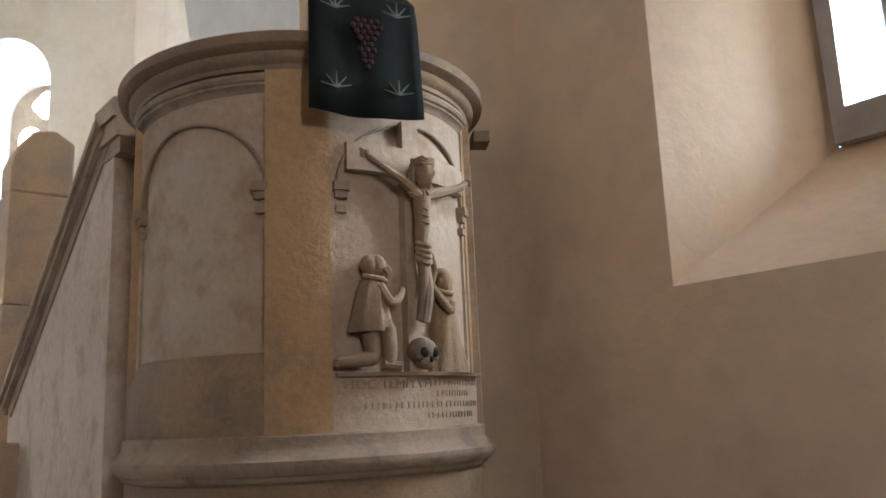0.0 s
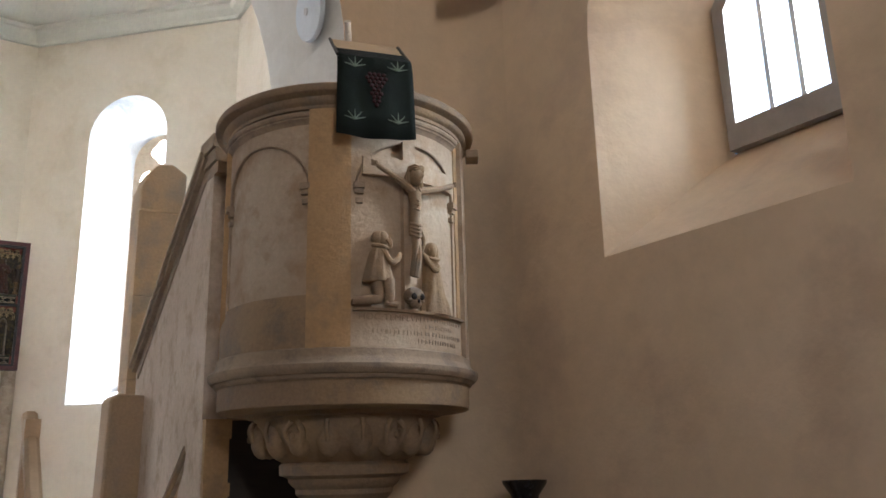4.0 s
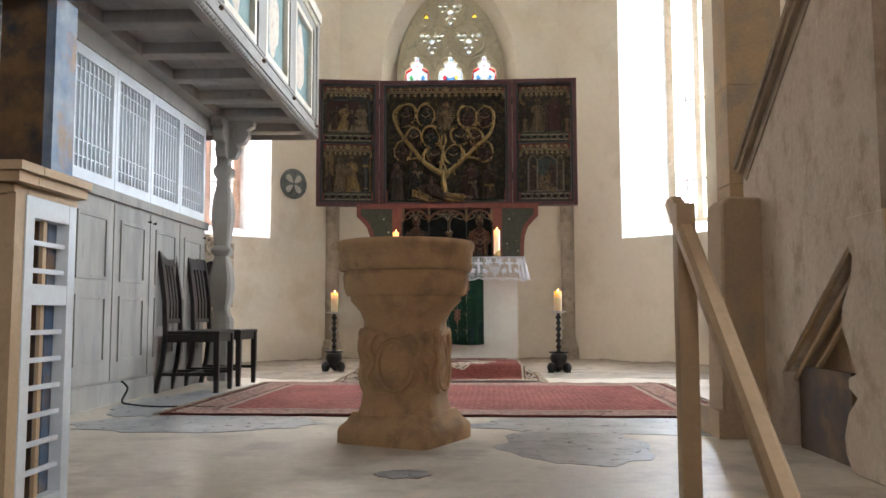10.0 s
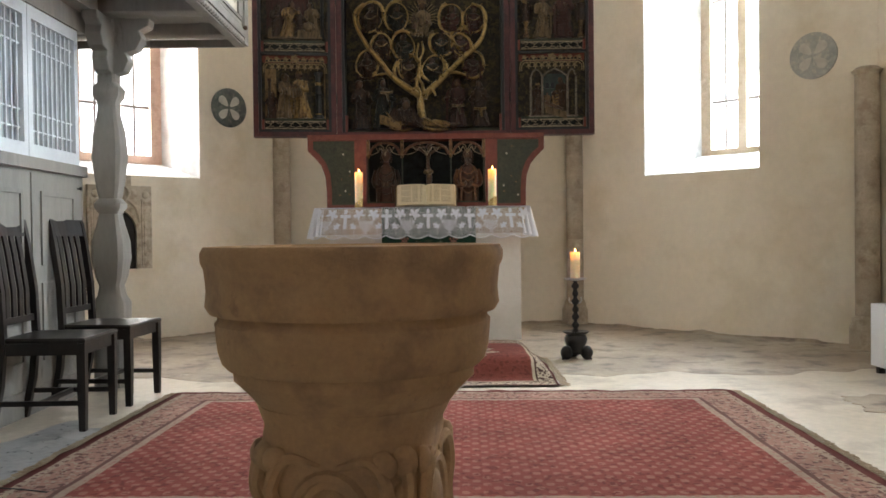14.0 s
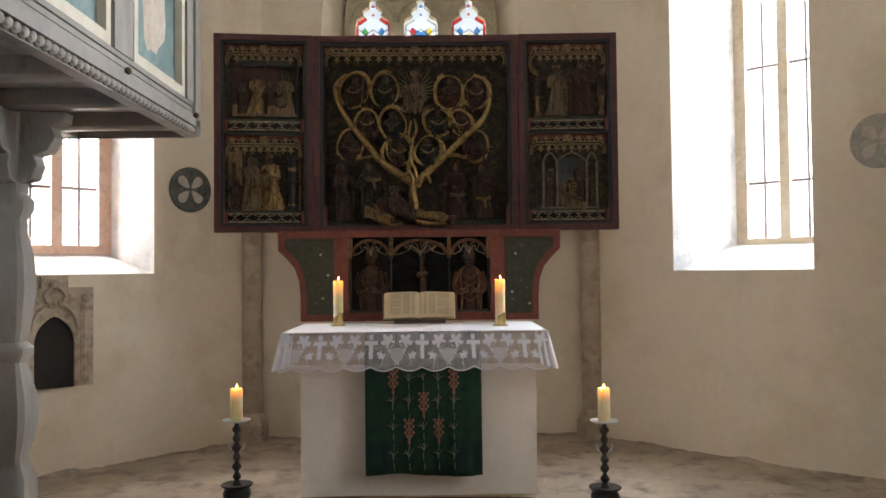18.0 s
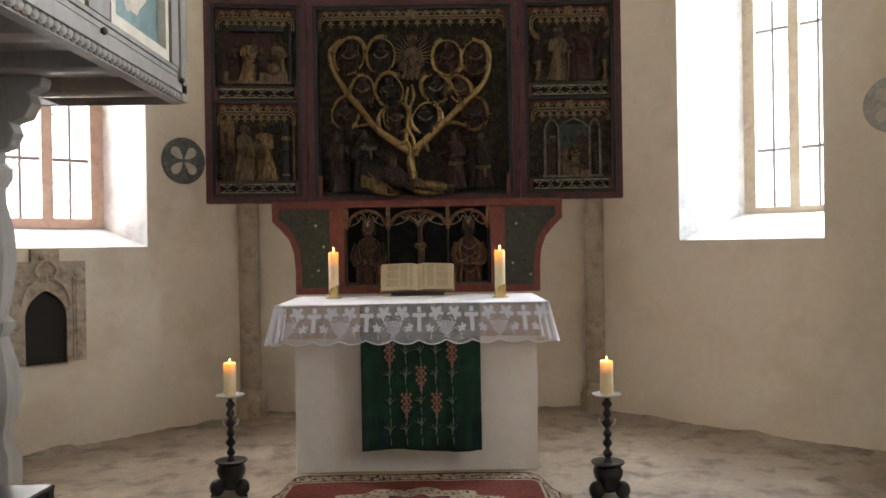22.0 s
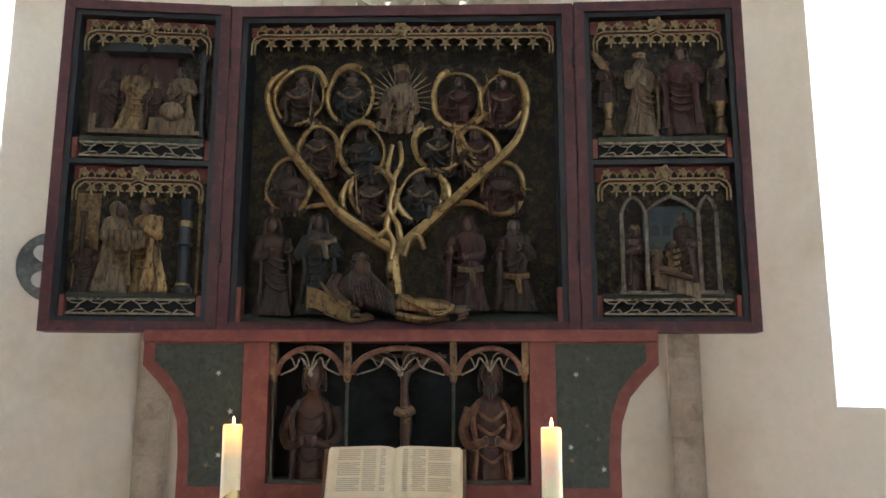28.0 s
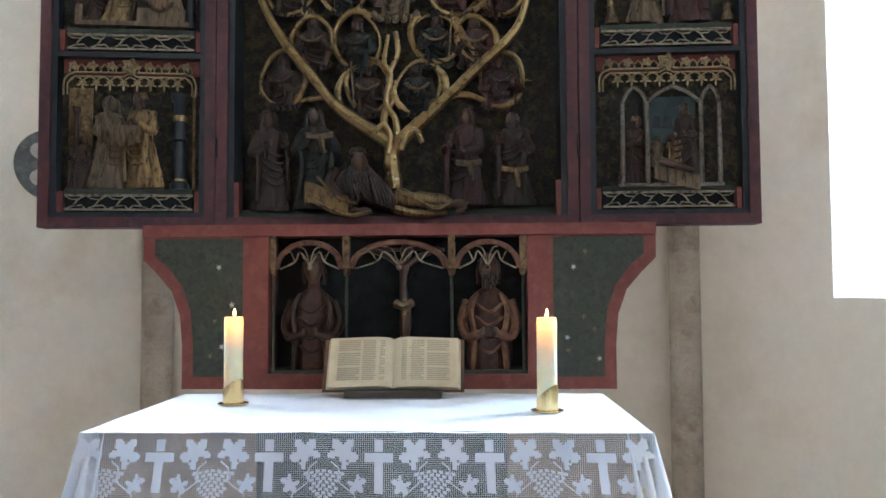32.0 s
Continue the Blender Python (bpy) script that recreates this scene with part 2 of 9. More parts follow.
GOLD = mat("worn_gilding", (0.3190, 0.2206, 0.0951), 0.3, 0.85, tones=((0.2575, 0.1747, 0.0763), (0.1230, 0.0861, 0.0459)), grain=60, blotch=9, bump=0.08, amount=0.35)
PALEGOLD = mat("pale_worn_gilding", (0.299, 0.226, 0.122), 0.4, 0.55, tones=((0.348, 0.272, 0.161), (0.139, 0.098, 0.052)), grain=60, blotch=20, bump=0.08, amount=0.35)
SILVER = mat("worn_silvering", (0.30, 0.255, 0.18), 0.4, 0.55, tones=((0.22, 0.18, 0.12), (0.060, 0.049, 0.036)), grain=60, blotch=14, bump=0.1, amount=0.4)
GOLDDULL = mat("dull_gilding", (0.192, 0.132, 0.068), 0.38, 0.7, tones=((0.120, 0.080, 0.048), (0.056, 0.040, 0.032)), grain=60, blotch=16, bump=0.2, amount=0.5)
BROCADE = mat("dark_gilt_brocade", (0.030, 0.026, 0.021), 0.42, 0.35, tones=((0.086, 0.065, 0.032), (0.016, 0.015, 0.015)), grain=90, blotch=24, bump=0.9, bump_scale=48, amount=0.8)
GILTBROCADE = mat("gilt_brocade", (0.225, 0.150, 0.075), 0.4, 0.5, tones=((0.120, 0.083, 0.045), (0.315, 0.217, 0.105)), grain=90, blotch=20, bump=0.9, bump_scale=45, amount=0.8)
REDPAINT = mat("faded_red_paint", (0.1581, 0.0465, 0.0360), 0.6, tones=((0.1314, 0.0378, 0.0316), (0.1841, 0.0632, 0.0471)), grain=40, blotch=7, bump=0.1, amount=0.4)
DARKRED = mat("dark_red_frame_paint", (0.079, 0.028, 0.030), 0.5, tones=((0.056, 0.024, 0.028), (0.102, 0.036, 0.036)), grain=40, blotch=8, bump=0.1, amount=0.5, wear_or_glint=(0.033, 0.020, 0.021))
# Near-black, darker than the blue-black, for niche backs and band grounds.
NICHEBLACK = mat("near_black_recess", (0.011, 0.013, 0.014), 0.8, tones=((0.017, 0.019, 0.020), (0.008, 0.009, 0.009)), grain=40, blotch=8, bump=0.08, amount=0.4, spec=0.12)
BLUEBLACK = mat("blue_black_paint", (0.017, 0.020, 0.023), 0.42, tones=((0.024, 0.027, 0.030), (0.012, 0.014, 0.017)), grain=40, blotch=8, bump=0.08, amount=0.4)
GREENPAINT = mat("dark_green_paint", (0.0396, 0.0461, 0.0331), 0.7, tones=((0.0540, 0.0590, 0.0418), (0.0274, 0.0324, 0.0274)), grain=60, blotch=14, bump=0.15, amount=0.8)
# Gilt flecks in the robe paints below stand in for glints of light.
ROBE = mat("brown_polychrome", (0.030, 0.017, 0.010), 0.3, tones=((0.054, 0.027, 0.017), (0.013, 0.009, 0.008)), grain=50, blotch=12, bump=0.6, bump_scale=16, stretch=(1.6, 1, 0.45), amount=0.5, wear_or_glint=(0.16, 0.095, 0.038), spec=0.26)
ROBERED = mat("dark_red_polychrome", (0.048, 0.015, 0.012), 0.3, tones=((0.032, 0.013, 0.011), (0.025, 0.016, 0.012)), grain=50, blotch=9, bump=0.6, bump_scale=16, stretch=(1.6, 1, 0.45), amount=0.5, spec=0.26, wear_or_glint=(0.16, 0.095, 0.038))
ROBEGREEN = mat("dark_green_polychrome", (0.014, 0.017, 0.013), 0.3, tones=((0.032, 0.022, 0.014), (0.012, 0.012, 0.010)), grain=50, blotch=9, bump=0.6, bump_scale=16, stretch=(1.6, 1, 0.45), amount=0.5, spec=0.26, wear_or_glint=(0.16, 0.095, 0.038))
HAIR = mat("dark_brown_carved_hair", (0.026, 0.017, 0.013), 0.28, tones=((0.072, 0.044, 0.032),), grain=60, blotch=14, stretch=(3, 3, 1), bump=0.3, amount=0.5, spec=0.4)
REDGILT = mat("red_brown_polychrome", (0.050, 0.021, 0.015), 0.32, tones=((0.075, 0.034, 0.02), (0.028, 0.014, 0.011)), grain=50, blotch=12, bump=0.5, bump_scale=16, amount=0.5, wear_or_glint=(0.16, 0.10, 0.045), spec=0.3)
CANOPY = mat("dark_silvered_wood", (0.13, 0.11, 0.085), 0.4, 0.4, tones=((0.19, 0.165, 0.13), (0.06, 0.048, 0.038)), grain=60, blotch=14, bump=0.1, amount=0.5)
SKIN = mat("worn_flesh_paint", (0.085, 0.050, 0.034), 0.32, tones=((0.05, 0.03, 0.021),), grain=60, blotch=20, bump=0.08, amount=0.4)
PALEROBE = mat("pale_gilt_robe", (0.180, 0.120, 0.058), 0.3, 0.65, tones=((0.270, 0.180, 0.075), (0.053, 0.036, 0.026)), grain=50, blotch=14, bump=0.6, bump_scale=16, stretch=(1.6, 1, 0.45), amount=0.5)
BEIGEROBE = mat("beige_polychrome", (0.15, 0.108, 0.062), 0.36, 0.35, tones=((0.098, 0.071, 0.044), (0.044, 0.032, 0.022)), grain=50, blotch=14, bump=0.6, bump_scale=16, stretch=(1.6, 1, 0.45), amount=0.5, spec=0.3)
OCHRESTONE = mat("ochre_sandstone", (0.45, 0.295, 0.15), 0.85, tones=((0.49, 0.33, 0.175), (0.36, 0.25, 0.145)), grain=60, blotch=3, bump=0.25, bump_scale=45, amount=0.4)
DARKSTONE = mat("weathered_dark_sandstone", (0.31, 0.235, 0.165), 0.85, tones=((0.37, 0.28, 0.19), (0.23, 0.18, 0.135)), grain=60, blotch=3, bump=0.3, amount=0.45)
WAX = mat("cream_wax", (0.80, 0.67, 0.42), 0.45, tones=((0.85, 0.76, 0.55),), grain=20, blotch=6, bump=0.03, amount=0.08, sss=0.6)
FLAME = glow("candle_flame", (1.0, 0.55, 0.16), 7.0)
BRASS = mat("polished_brass", (0.72, 0.55, 0.25), 0.22, 0.95, grain=40, amount=0.15, bump=0.03)
IRON = mat("black_iron", (0.018, 0.017, 0.017), 0.4, 0.4, tones=((0.03, 0.027, 0.025),), grain=60, blotch=9, bump=0.1, amount=0.4, spec=0.5)
PEWTER = mat("pale_pewter", (0.6, 0.6, 0.6), 0.35, 0.7, grain=40, amount=0.2, bump=0.05)
LINEN = mat("white_linen", (0.87, 0.90, 0.97), 0.9, tones=((0.83, 0.86, 0.94),), grain=220, blotch=5, bump=0.12, bump_scale=300, amount=0.1)
PAPER = mat("yellowed_paper", (0.62, 0.53, 0.36), 0.8, tones=((0.56, 0.47, 0.31),), grain=90, blotch=9, bump=0.04, amount=0.15)
INK = mat("faded_print", (0.36, 0.31, 0.22), 0.85, grain=200, amount=0.6, bump=0.0)
BINDING = mat("brown_leather", (0.10, 0.065, 0.04), 0.5, grain=90, amount=0.5, bump=0.15)
GREENCLOTH = mat("green_woven_cloth", (0.010, 0.042, 0.022), 0.85, tones=((0.012, 0.055, 0.028), (0.007, 0.03, 0.024)), grain=260, blotch=5, bump=0.25, bump_scale=260, amount=0.5)
DARKCLOTH = mat("black_green_cloth", (0.0042, 0.0075, 0.0052), 0.95, tones=((0.0055, 0.010, 0.007), (0.0032, 0.006, 0.0045)), grain=260, blotch=5, bump=0.25, bump_scale=260, amount=0.5)
BLUECLOTH = mat("blue_green_woven_cloth", (0.009, 0.030, 0.030), 0.85, tones=((0.012, 0.042, 0.026), (0.008, 0.022, 0.030)), grain=260, blotch=9, bump=0.25, bump_scale=260, amount=0.5)
LEAFGREEN = mat("dark_green_embroidery", (0.012, 0.034, 0.016), 0.85, grain=260, amount=0.5, bump=0.2)
PALELEAF = mat("pale_green_embroidery", (0.17, 0.21, 0.155), 0.9, grain=260, amount=0.5, bump=0.2)
GRAPE = mat("pink_embroidery", (0.3200, 0.1600, 0.1160), 0.85, tones=((0.2400, 0.1040, 0.0800),), grain=260, amount=0.4, bump=0.2)
REDTHREAD = mat("red_embroidery", (0.035, 0.012, 0.012), 0.85, grain=260, amount=0.4, bump=0.2)
CREAMTHREAD = mat("cream_wool", (0.45, 0.38, 0.28), 0.95, tones=((0.36, 0.28, 0.2),), grain=160, amount=0.5, bump=0.3)
GREYBACKING = mat("grey_backing_sheet", (0.42, 0.45, 0.49), 0.9, tones=((0.36, 0.39, 0.43),), grain=160, blotch=5, bump=0.2, amount=0.3)
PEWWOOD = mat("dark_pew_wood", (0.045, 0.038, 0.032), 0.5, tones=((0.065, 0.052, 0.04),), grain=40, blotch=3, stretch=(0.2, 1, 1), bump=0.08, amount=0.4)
CREAMPAINT = mat("cream_painted_moulding", (0.66, 0.62, 0.53), 0.55, tones=((0.6, 0.55, 0.46),), grain=40, blotch=5, bump=0.08, amount=0.25)
PALEFIG = mat("faded_pale_painting", (0.62, 0.545, 0.46), 0.65, tones=((0.56, 0.51, 0.45), (0.50, 0.41, 0.33)), grain=25, blotch=6, bump=0.03, amount=0.35)
PINKPANEL = mat("faded_pink_panel", (0.40, 0.27, 0.24), 0.6, tones=((0.46, 0.33, 0.28), (0.3, 0.2, 0.2)), grain=25, blotch=5, bump=0.05, amount=0.35)
TRACERY = mat("window_sandstone", (0.60, 0.48, 0.34), 0.85, tones=((0.64, 0.53, 0.40), (0.52, 0.41, 0.29)), grain=50, blotch=4, bump=0.2, amount=0.3)
# Pale tan mullion stone with the red of lens flare put into its colour.
FLARESTONE = mat("flare_tinted_sandstone", (0.68, 0.47, 0.37), 0.85, tones=((0.72, 0.53, 0.43), (0.60, 0.40, 0.31)), grain=50, blotch=4, bump=0.2, amount=0.3)
GREYFRAME = mat("grey_window_frame", (0.50, 0.48, 0.46), 0.8, tones=((0.44, 0.42, 0.40),), grain=40, blotch=5, bump=0.2, amount=0.3)
GREYIRON = mat("grey_weathered_iron", (0.22, 0.20, 0.19), 0.6, 0.2, grain=50, amount=0.3, bump=0.05)
GREENSTONE = mat("grey_green_tracery_stone", (0.47, 0.42, 0.30), 0.85, tones=((0.52, 0.47, 0.34), (0.36, 0.33, 0.25)), grain=50, blotch=4, bump=0.2, amount=0.3)
CLEAR = glass("old_clear_glass", (0.93, 0.96, 0.97))
EASTGLASS = glass("old_grey_glass", (0.42, 0.45, 0.44), haze=0.3)
REDGLASS = glass("red_glass", (0.42, 0.02, 0.02), haze=0.3)
BLUEGLASS = glass("blue_glass", (0.04, 0.16, 0.36), haze=0.3)
YELLOWGLASS = glass("yellow_glass", (0.55, 0.40, 0.04), haze=0.3)
GREENGLASS = glass("green_glass", (0.05, 0.24, 0.07), haze=0.3)
CERAMIC = mat("glazed_vase", (0.05, 0.045, 0.05), 0.25, tones=((0.55, 0.45, 0.35), (0.35, 0.08, 0.05)), grain=20, blotch=14, bump=0.05, amount=0.5, spec=0.6)
BLACKGLAZE = mat("black_glaze", (0.015, 0.013, 0.013), 0.25, grain=30, amount=0.3, bump=0.03, spec=0.6)
# Near-black; on the carved skull it paints the hollows' shade.
DARKHOLE = mat("near_black_fill", (0.03, 0.027, 0.025), 0.95, grain=20, amount=0.3, bump=0.2)
DISCDARK = mat("slate_grey_fresco", (0.13, 0.14, 0.13), 0.9, tones=((0.09, 0.10, 0.10), (0.2, 0.2, 0.18)), grain=40, blotch=10, bump=0.15, amount=0.5)
DISCPALE = mat("faded_grey_fresco", (0.40, 0.39, 0.36), 0.9, tones=((0.33, 0.33, 0.31), (0.52, 0.48, 0.4)), grain=40, blotch=10, bump=0.15, amount=0.5)
PETAL = mat("pale_fresco_petal", (0.55, 0.52, 0.46), 0.9, tones=((0.46, 0.43, 0.38),), grain=40, blotch=10, bump=0.15, amount=0.4)
RUBBER = mat("black_rubber", (0.015, 0.015, 0.015), 0.6, grain=40, amount=0.2, bump=0.0)


def net_material():
    """Filet lace: an open square net of white thread."""
    m = bpy.data.materials.new("filet_lace_net")
    m.use_nodes = True
    nt = m.node_tree
    N, L = nt.nodes, nt.links
    bsdf = N["Principled BSDF"]
    bsdf.inputs["Base Color"].default_value, bsdf.inputs["Roughness"].default_value = (0.86, 0.87, 0.92, 1), 0.9
    co, sep = N.new("ShaderNodeTexCoord"), N.new("ShaderNodeSeparateXYZ")
    L.new(co.outputs["Object"], sep.inputs[0])
    cells = []
    for k in (0, 2):
        mul, fr, gt = (N.new("ShaderNodeMath") for _ in range(3))
        mul.operation, fr.operation, gt.operation = "MULTIPLY", "FRACT", "LESS_THAN"
        mul.inputs[1].default_value, gt.inputs[1].default_value = 170.0, 0.20
        L.new(sep.outputs[k], mul.inputs[0]); L.new(mul.outputs[0], fr.inputs[0]); L.new(fr.outputs[0], gt.inputs[0])
        cells.append(gt.outputs[0])
    both = N.new("ShaderNodeMath")
    both.operation = "MAXIMUM"
    L.new(cells[0], both.inputs[0]); L.new(cells[1], both.inputs[1])
    L.new(both.outputs[0], bsdf.inputs["Alpha"])
    return m


NET = net_material()


def carpet_material(name, hx, hy, field, field2, light, dark, border, band=1.0, medallion=False):
    """A knotted carpet: a small repeat in the field, and figured border bands along the edges."""
    m = bpy.data.materials.new(name)
    m.use_nodes = True
    nt = m.node_tree
    N, L = nt.nodes, nt.links
    bsdf = N["Principled BSDF"]
    bsdf.inputs["Roughness"].default_value, bsdf.inputs["Specular IOR Level"].default_value = 0.95, 0.1
    co, sep = N.new("ShaderNodeTexCoord"), N.new("ShaderNodeSeparateXYZ")
    L.new(co.outputs["Object"], sep.inputs[0])

    def math_(op, a, b=None):
        n = N.new("ShaderNodeMath")
        n.operation = op
        for i, v in enumerate((a, b)):
            if v is None:
                continue
            if hasattr(v, "is_linked"):
                L.new(v, n.inputs[i])
            else:
                n.inputs[i].default_value = v
        return n.outputs[0]

    def mix(fac, a, b):
        x = N.new("ShaderNodeMix")
        x.data_type = "RGBA"
        L.new(fac, x.inputs[0])
        for sock, v in ((x.inputs[6], a), (x.inputs[7], b)):
            if hasattr(v, "is_linked"):
                L.new(v, sock)
            else:
                sock.default_value = (*v, 1)
        return x.outputs[2]

    edge = math_("DIVIDE", math_("MINIMUM", math_("SUBTRACT", hx, math_("ABSOLUTE", sep.outputs[0])), math_("SUBTRACT", hy, math_("ABSOLUTE", sep.outputs[1]))), band)
    u, v = math_("MULTIPLY", sep.outputs[0], 2 * math.pi / 0.078), math_("MULTIPLY", sep.outputs[1], 2 * math.pi / 0.098)
    motif = math_("GREATER_THAN", math_("MULTIPLY", math_("SINE", u), math_("SINE", v)), 0.30)
    vor = N.new("ShaderNodeTexVoronoi")
    vor.inputs["Scale"].default_value = 34
    L.new(co.outputs["Object"], vor.inputs["Vector"])
    noi = N.new("ShaderNodeTexNoise")
    noi.inputs["Scale"].default_value, noi.inputs["Detail"].default_value = 34, 6
    L.new(co.outputs["Object"], noi.inputs["Vector"])
    big = N.new("ShaderNodeTexNoise")
    big.inputs["Scale"].default_value = 2.2
    L.new(co.outputs["Object"], big.inputs["Vector"])
    fld = mix(motif, field, field2)
    fld = mix(math_("GREATER_THAN", noi.outputs["Fac"], 0.58), fld, tuple(0.72 * c for c in field))
    flower = math_("LESS_THAN", vor.outputs["Distance"], 0.36)
    if medallion:
        # a lobed cream medallion with a dark heart in the plain field
        ex, ey = math_("DIVIDE", sep.outputs[0], 0.50), math_("DIVIDE", sep.outputs[1], 0.29)
        q = math_("SQRT", math_("ADD", math_("MULTIPLY", ex, ex), math_("MULTIPLY", ey, ey)))
        q = math_("ADD", q, math_("MULTIPLY", 0.08, math_("SINE", math_("MULTIPLY", 12.0, math_("ARCTAN2", ey, ex)))))
        fld = mix(math_("LESS_THAN", q, 1.0), fld, mix(flower, light, dark))
        fld = mix(math_("LESS_THAN", q, 0.80), fld, mix(math_("GREATER_THAN", noi.outputs["Fac"], 0.56), light, border))
        fld = mix(math_("LESS_THAN", q, 0.56), fld, dark)
        fld = mix(math_("LESS_THAN", q, 0.50), fld, mix(flower, field, border))
        border = light
    bord = mix(flower, border, dark if medallion else light)
    bord = mix(math_("GREATER_THAN", noi.outputs["Fac"], 0.57), bord, dark)
    col = mix(math_("LESS_THAN", edge, 0.30), fld, mix(flower, light, border))
    col = mix(math_("LESS_THAN", edge, 0.262), col, dark)
    col = mix(math_("LESS_THAN", edge, 0.24), col, bord)
    col = mix(math_("LESS_THAN", edge, 0.085), col, mix(flower, light, dark))
    col = mix(math_("LESS_THAN", edge, 0.045), col, tuple(0.5 * c for c in field))
    fade = N.new("ShaderNodeMix")
    fade.data_type, fade.blend_type = "RGBA", "MULTIPLY"
    fade.inputs[0].default_value = 0.6
    L.new(col, fade.inputs[6]); L.new(big.outputs["Fac"], fade.inputs[7])
    L.new(fade.outputs[2], bsdf.inputs["Base Color"])
    b = N.new("ShaderNodeBump")
    b.inputs["Strength"].default_value, b.inputs["Distance"].default_value = 0.5, 0.01
    L.new(noi.outputs["Fac"], b.inputs["Height"]); L.new(b.outputs["Normal"], bsdf.inputs["Normal"])
    return m



def wax_glow(m):
    """Emission towards a candle's top stands in for flame light scattered in its wax."""
    nt = m.node_tree
    N, L = nt.nodes, nt.links
    co, sep, r, p = N.new("ShaderNodeTexCoord"), N.new("ShaderNodeSeparateXYZ"), N.new("ShaderNodeMapRange"), N.new("ShaderNodeMath")
    L.new(co.outputs["Generated"], sep.inputs[0]); L.new(sep.outputs[2], r.inputs["Value"])
    r.inputs["From Min"].default_value, r.inputs["From Max"].default_value = 0.58, 1.0
    p.operation = "POWER"
    p.inputs[1].default_value = 1.8
    L.new(r.outputs["Result"], p.inputs[0])
    N["Principled BSDF"].inputs["Emission Color"].default_value = (1.0, 0.30, 0.02, 1)
    L.new(p.outputs[0], N["Principled BSDF"].inputs["Emission Strength"])


wax_glow(WAX)
CARPET = carpet_material("red_knotted_carpet", 1.66, 1.2, (0.31, 0.085, 0.072), (0.40, 0.175, 0.135), (0.45, 0.34, 0.265), (0.19, 0.10, 0.085), (0.42, 0.24, 0.195))
RUG = carpet_material("dark_red_knotted_rug", 0.885, 0.60, (0.20, 0.055, 0.042), (0.21, 0.06, 0.046), (0.44, 0.36, 0.27), (0.07, 0.036, 0.03), (0.17, 0.085, 0.065), 0.52, True)

# ---- mesh helpers ----
RNG = random.Random(7)


def part(name, bm, material, parent=None, label="", smooth=False, bevel=0.0, kind=""):
    """Links a bmesh as one mesh object under a thing or a part."""
    if bevel:
        sharp = [e for e in bm.edges if len(e.link_faces) == 2 and e.calc_face_angle(0) > 0.6]
        bmesh.ops.bevel(bm, geom=sharp, offset=bevel, segments=1, affect="EDGES", clamp_overlap=True)
    bmesh.ops.recalc_face_normals(bm, faces=bm.faces[:])
    me = bpy.data.meshes.new(name)
    bm.to_mesh(me)
    bm.free()
    for m in material if isinstance(material, (list, tuple)) else [material]:
        me.materials.append(m)
    if smooth:
        me.polygons.foreach_set("use_smooth", [True] * len(me.polygons))
        me.set_sharp_from_angle(angle=radians(38))
    ob = new(name, me)
    if parent is not None:
        ob.parent = parent
    if label:
        tagged(ob, label=label)
    if kind:
        tagged(ob, kind=kind)
    return ob


def thing(name, label, category, m=None, group="", kind=""):
    ob = new(name)
    ob.empty_display_size = 0.1
    if m is not None:
        ob.matrix_basis = m
    return tagged(ob, label, category, group, kind)


def single(name, bm, material, label, category, group="", kind="", smooth=False, bevel=0.0, m=None):
    ob = part(name, bm, material, None, "", smooth, bevel)
    if m is not None:
        ob.matrix_basis = m
    return tagged(ob, label, category, group, kind)


def box(bm, x0, x1, y0, y1, z0, z1, m=None):
    vs = [bm.verts.new((x, y, z)) for x in (x0, x1) for y in (y0, y1) for z in (z0, z1)]
    for a, b, c, d in ((0, 1, 3, 2), (4, 6, 7, 5), (0, 4, 5, 1), (2, 3, 7, 6), (0, 2, 6, 4), (1, 5, 7, 3)):
        bm.faces.new((vs[a], vs[b], vs[c], vs[d]))
    if m is not None:
        bmesh.ops.transform(bm, matrix=m, verts=vs)
    return bm


def boxed(x0, x1, y0, y1, z0, z1, m=None):
    return box(bmesh.new(), x0, x1, y0, y1, z0, z1, m)


def rings(bm, loops, closed=True, cap=True):
    """Skins a list of point loops of one length."""
    rows = [[bm.verts.new(p) for p in loop] for loop in loops]
    n = len(rows[0])
    for a, b in zip(rows, rows[1:]):
        for i in range(n if closed else n - 1):
            j = (i + 1) % n
            bm.faces.new((a[i], a[j], b[j], b[i]))
    if cap and closed:
        bm.faces.new(rows[0][::-1])
        bm.faces.new(rows[-1])
    return [v for r in rows for v in r]


def lathe(bm, profile, n=32, centre=(0, 0, 0), a0=0.0, a1=360.0, cap=True, wobble=None):
    """Turns (radius, height) pairs about z."""
    full = a1 - a0 >= 359.9
    steps = n if full else n + 1
    loops = []
    for r, z in profile:
        loop = []
        for i in range(steps):
            a = radians(a0 + (a1 - a0) * i / n)
            k = wobble(a, z) if wobble else 1.0
            loop.append((centre[0] + r * k * math.cos(a), centre[1] + r * k * math.sin(a), centre[2] + z))
        loops.append(loop)
    return rings(bm, loops, full, cap and full)


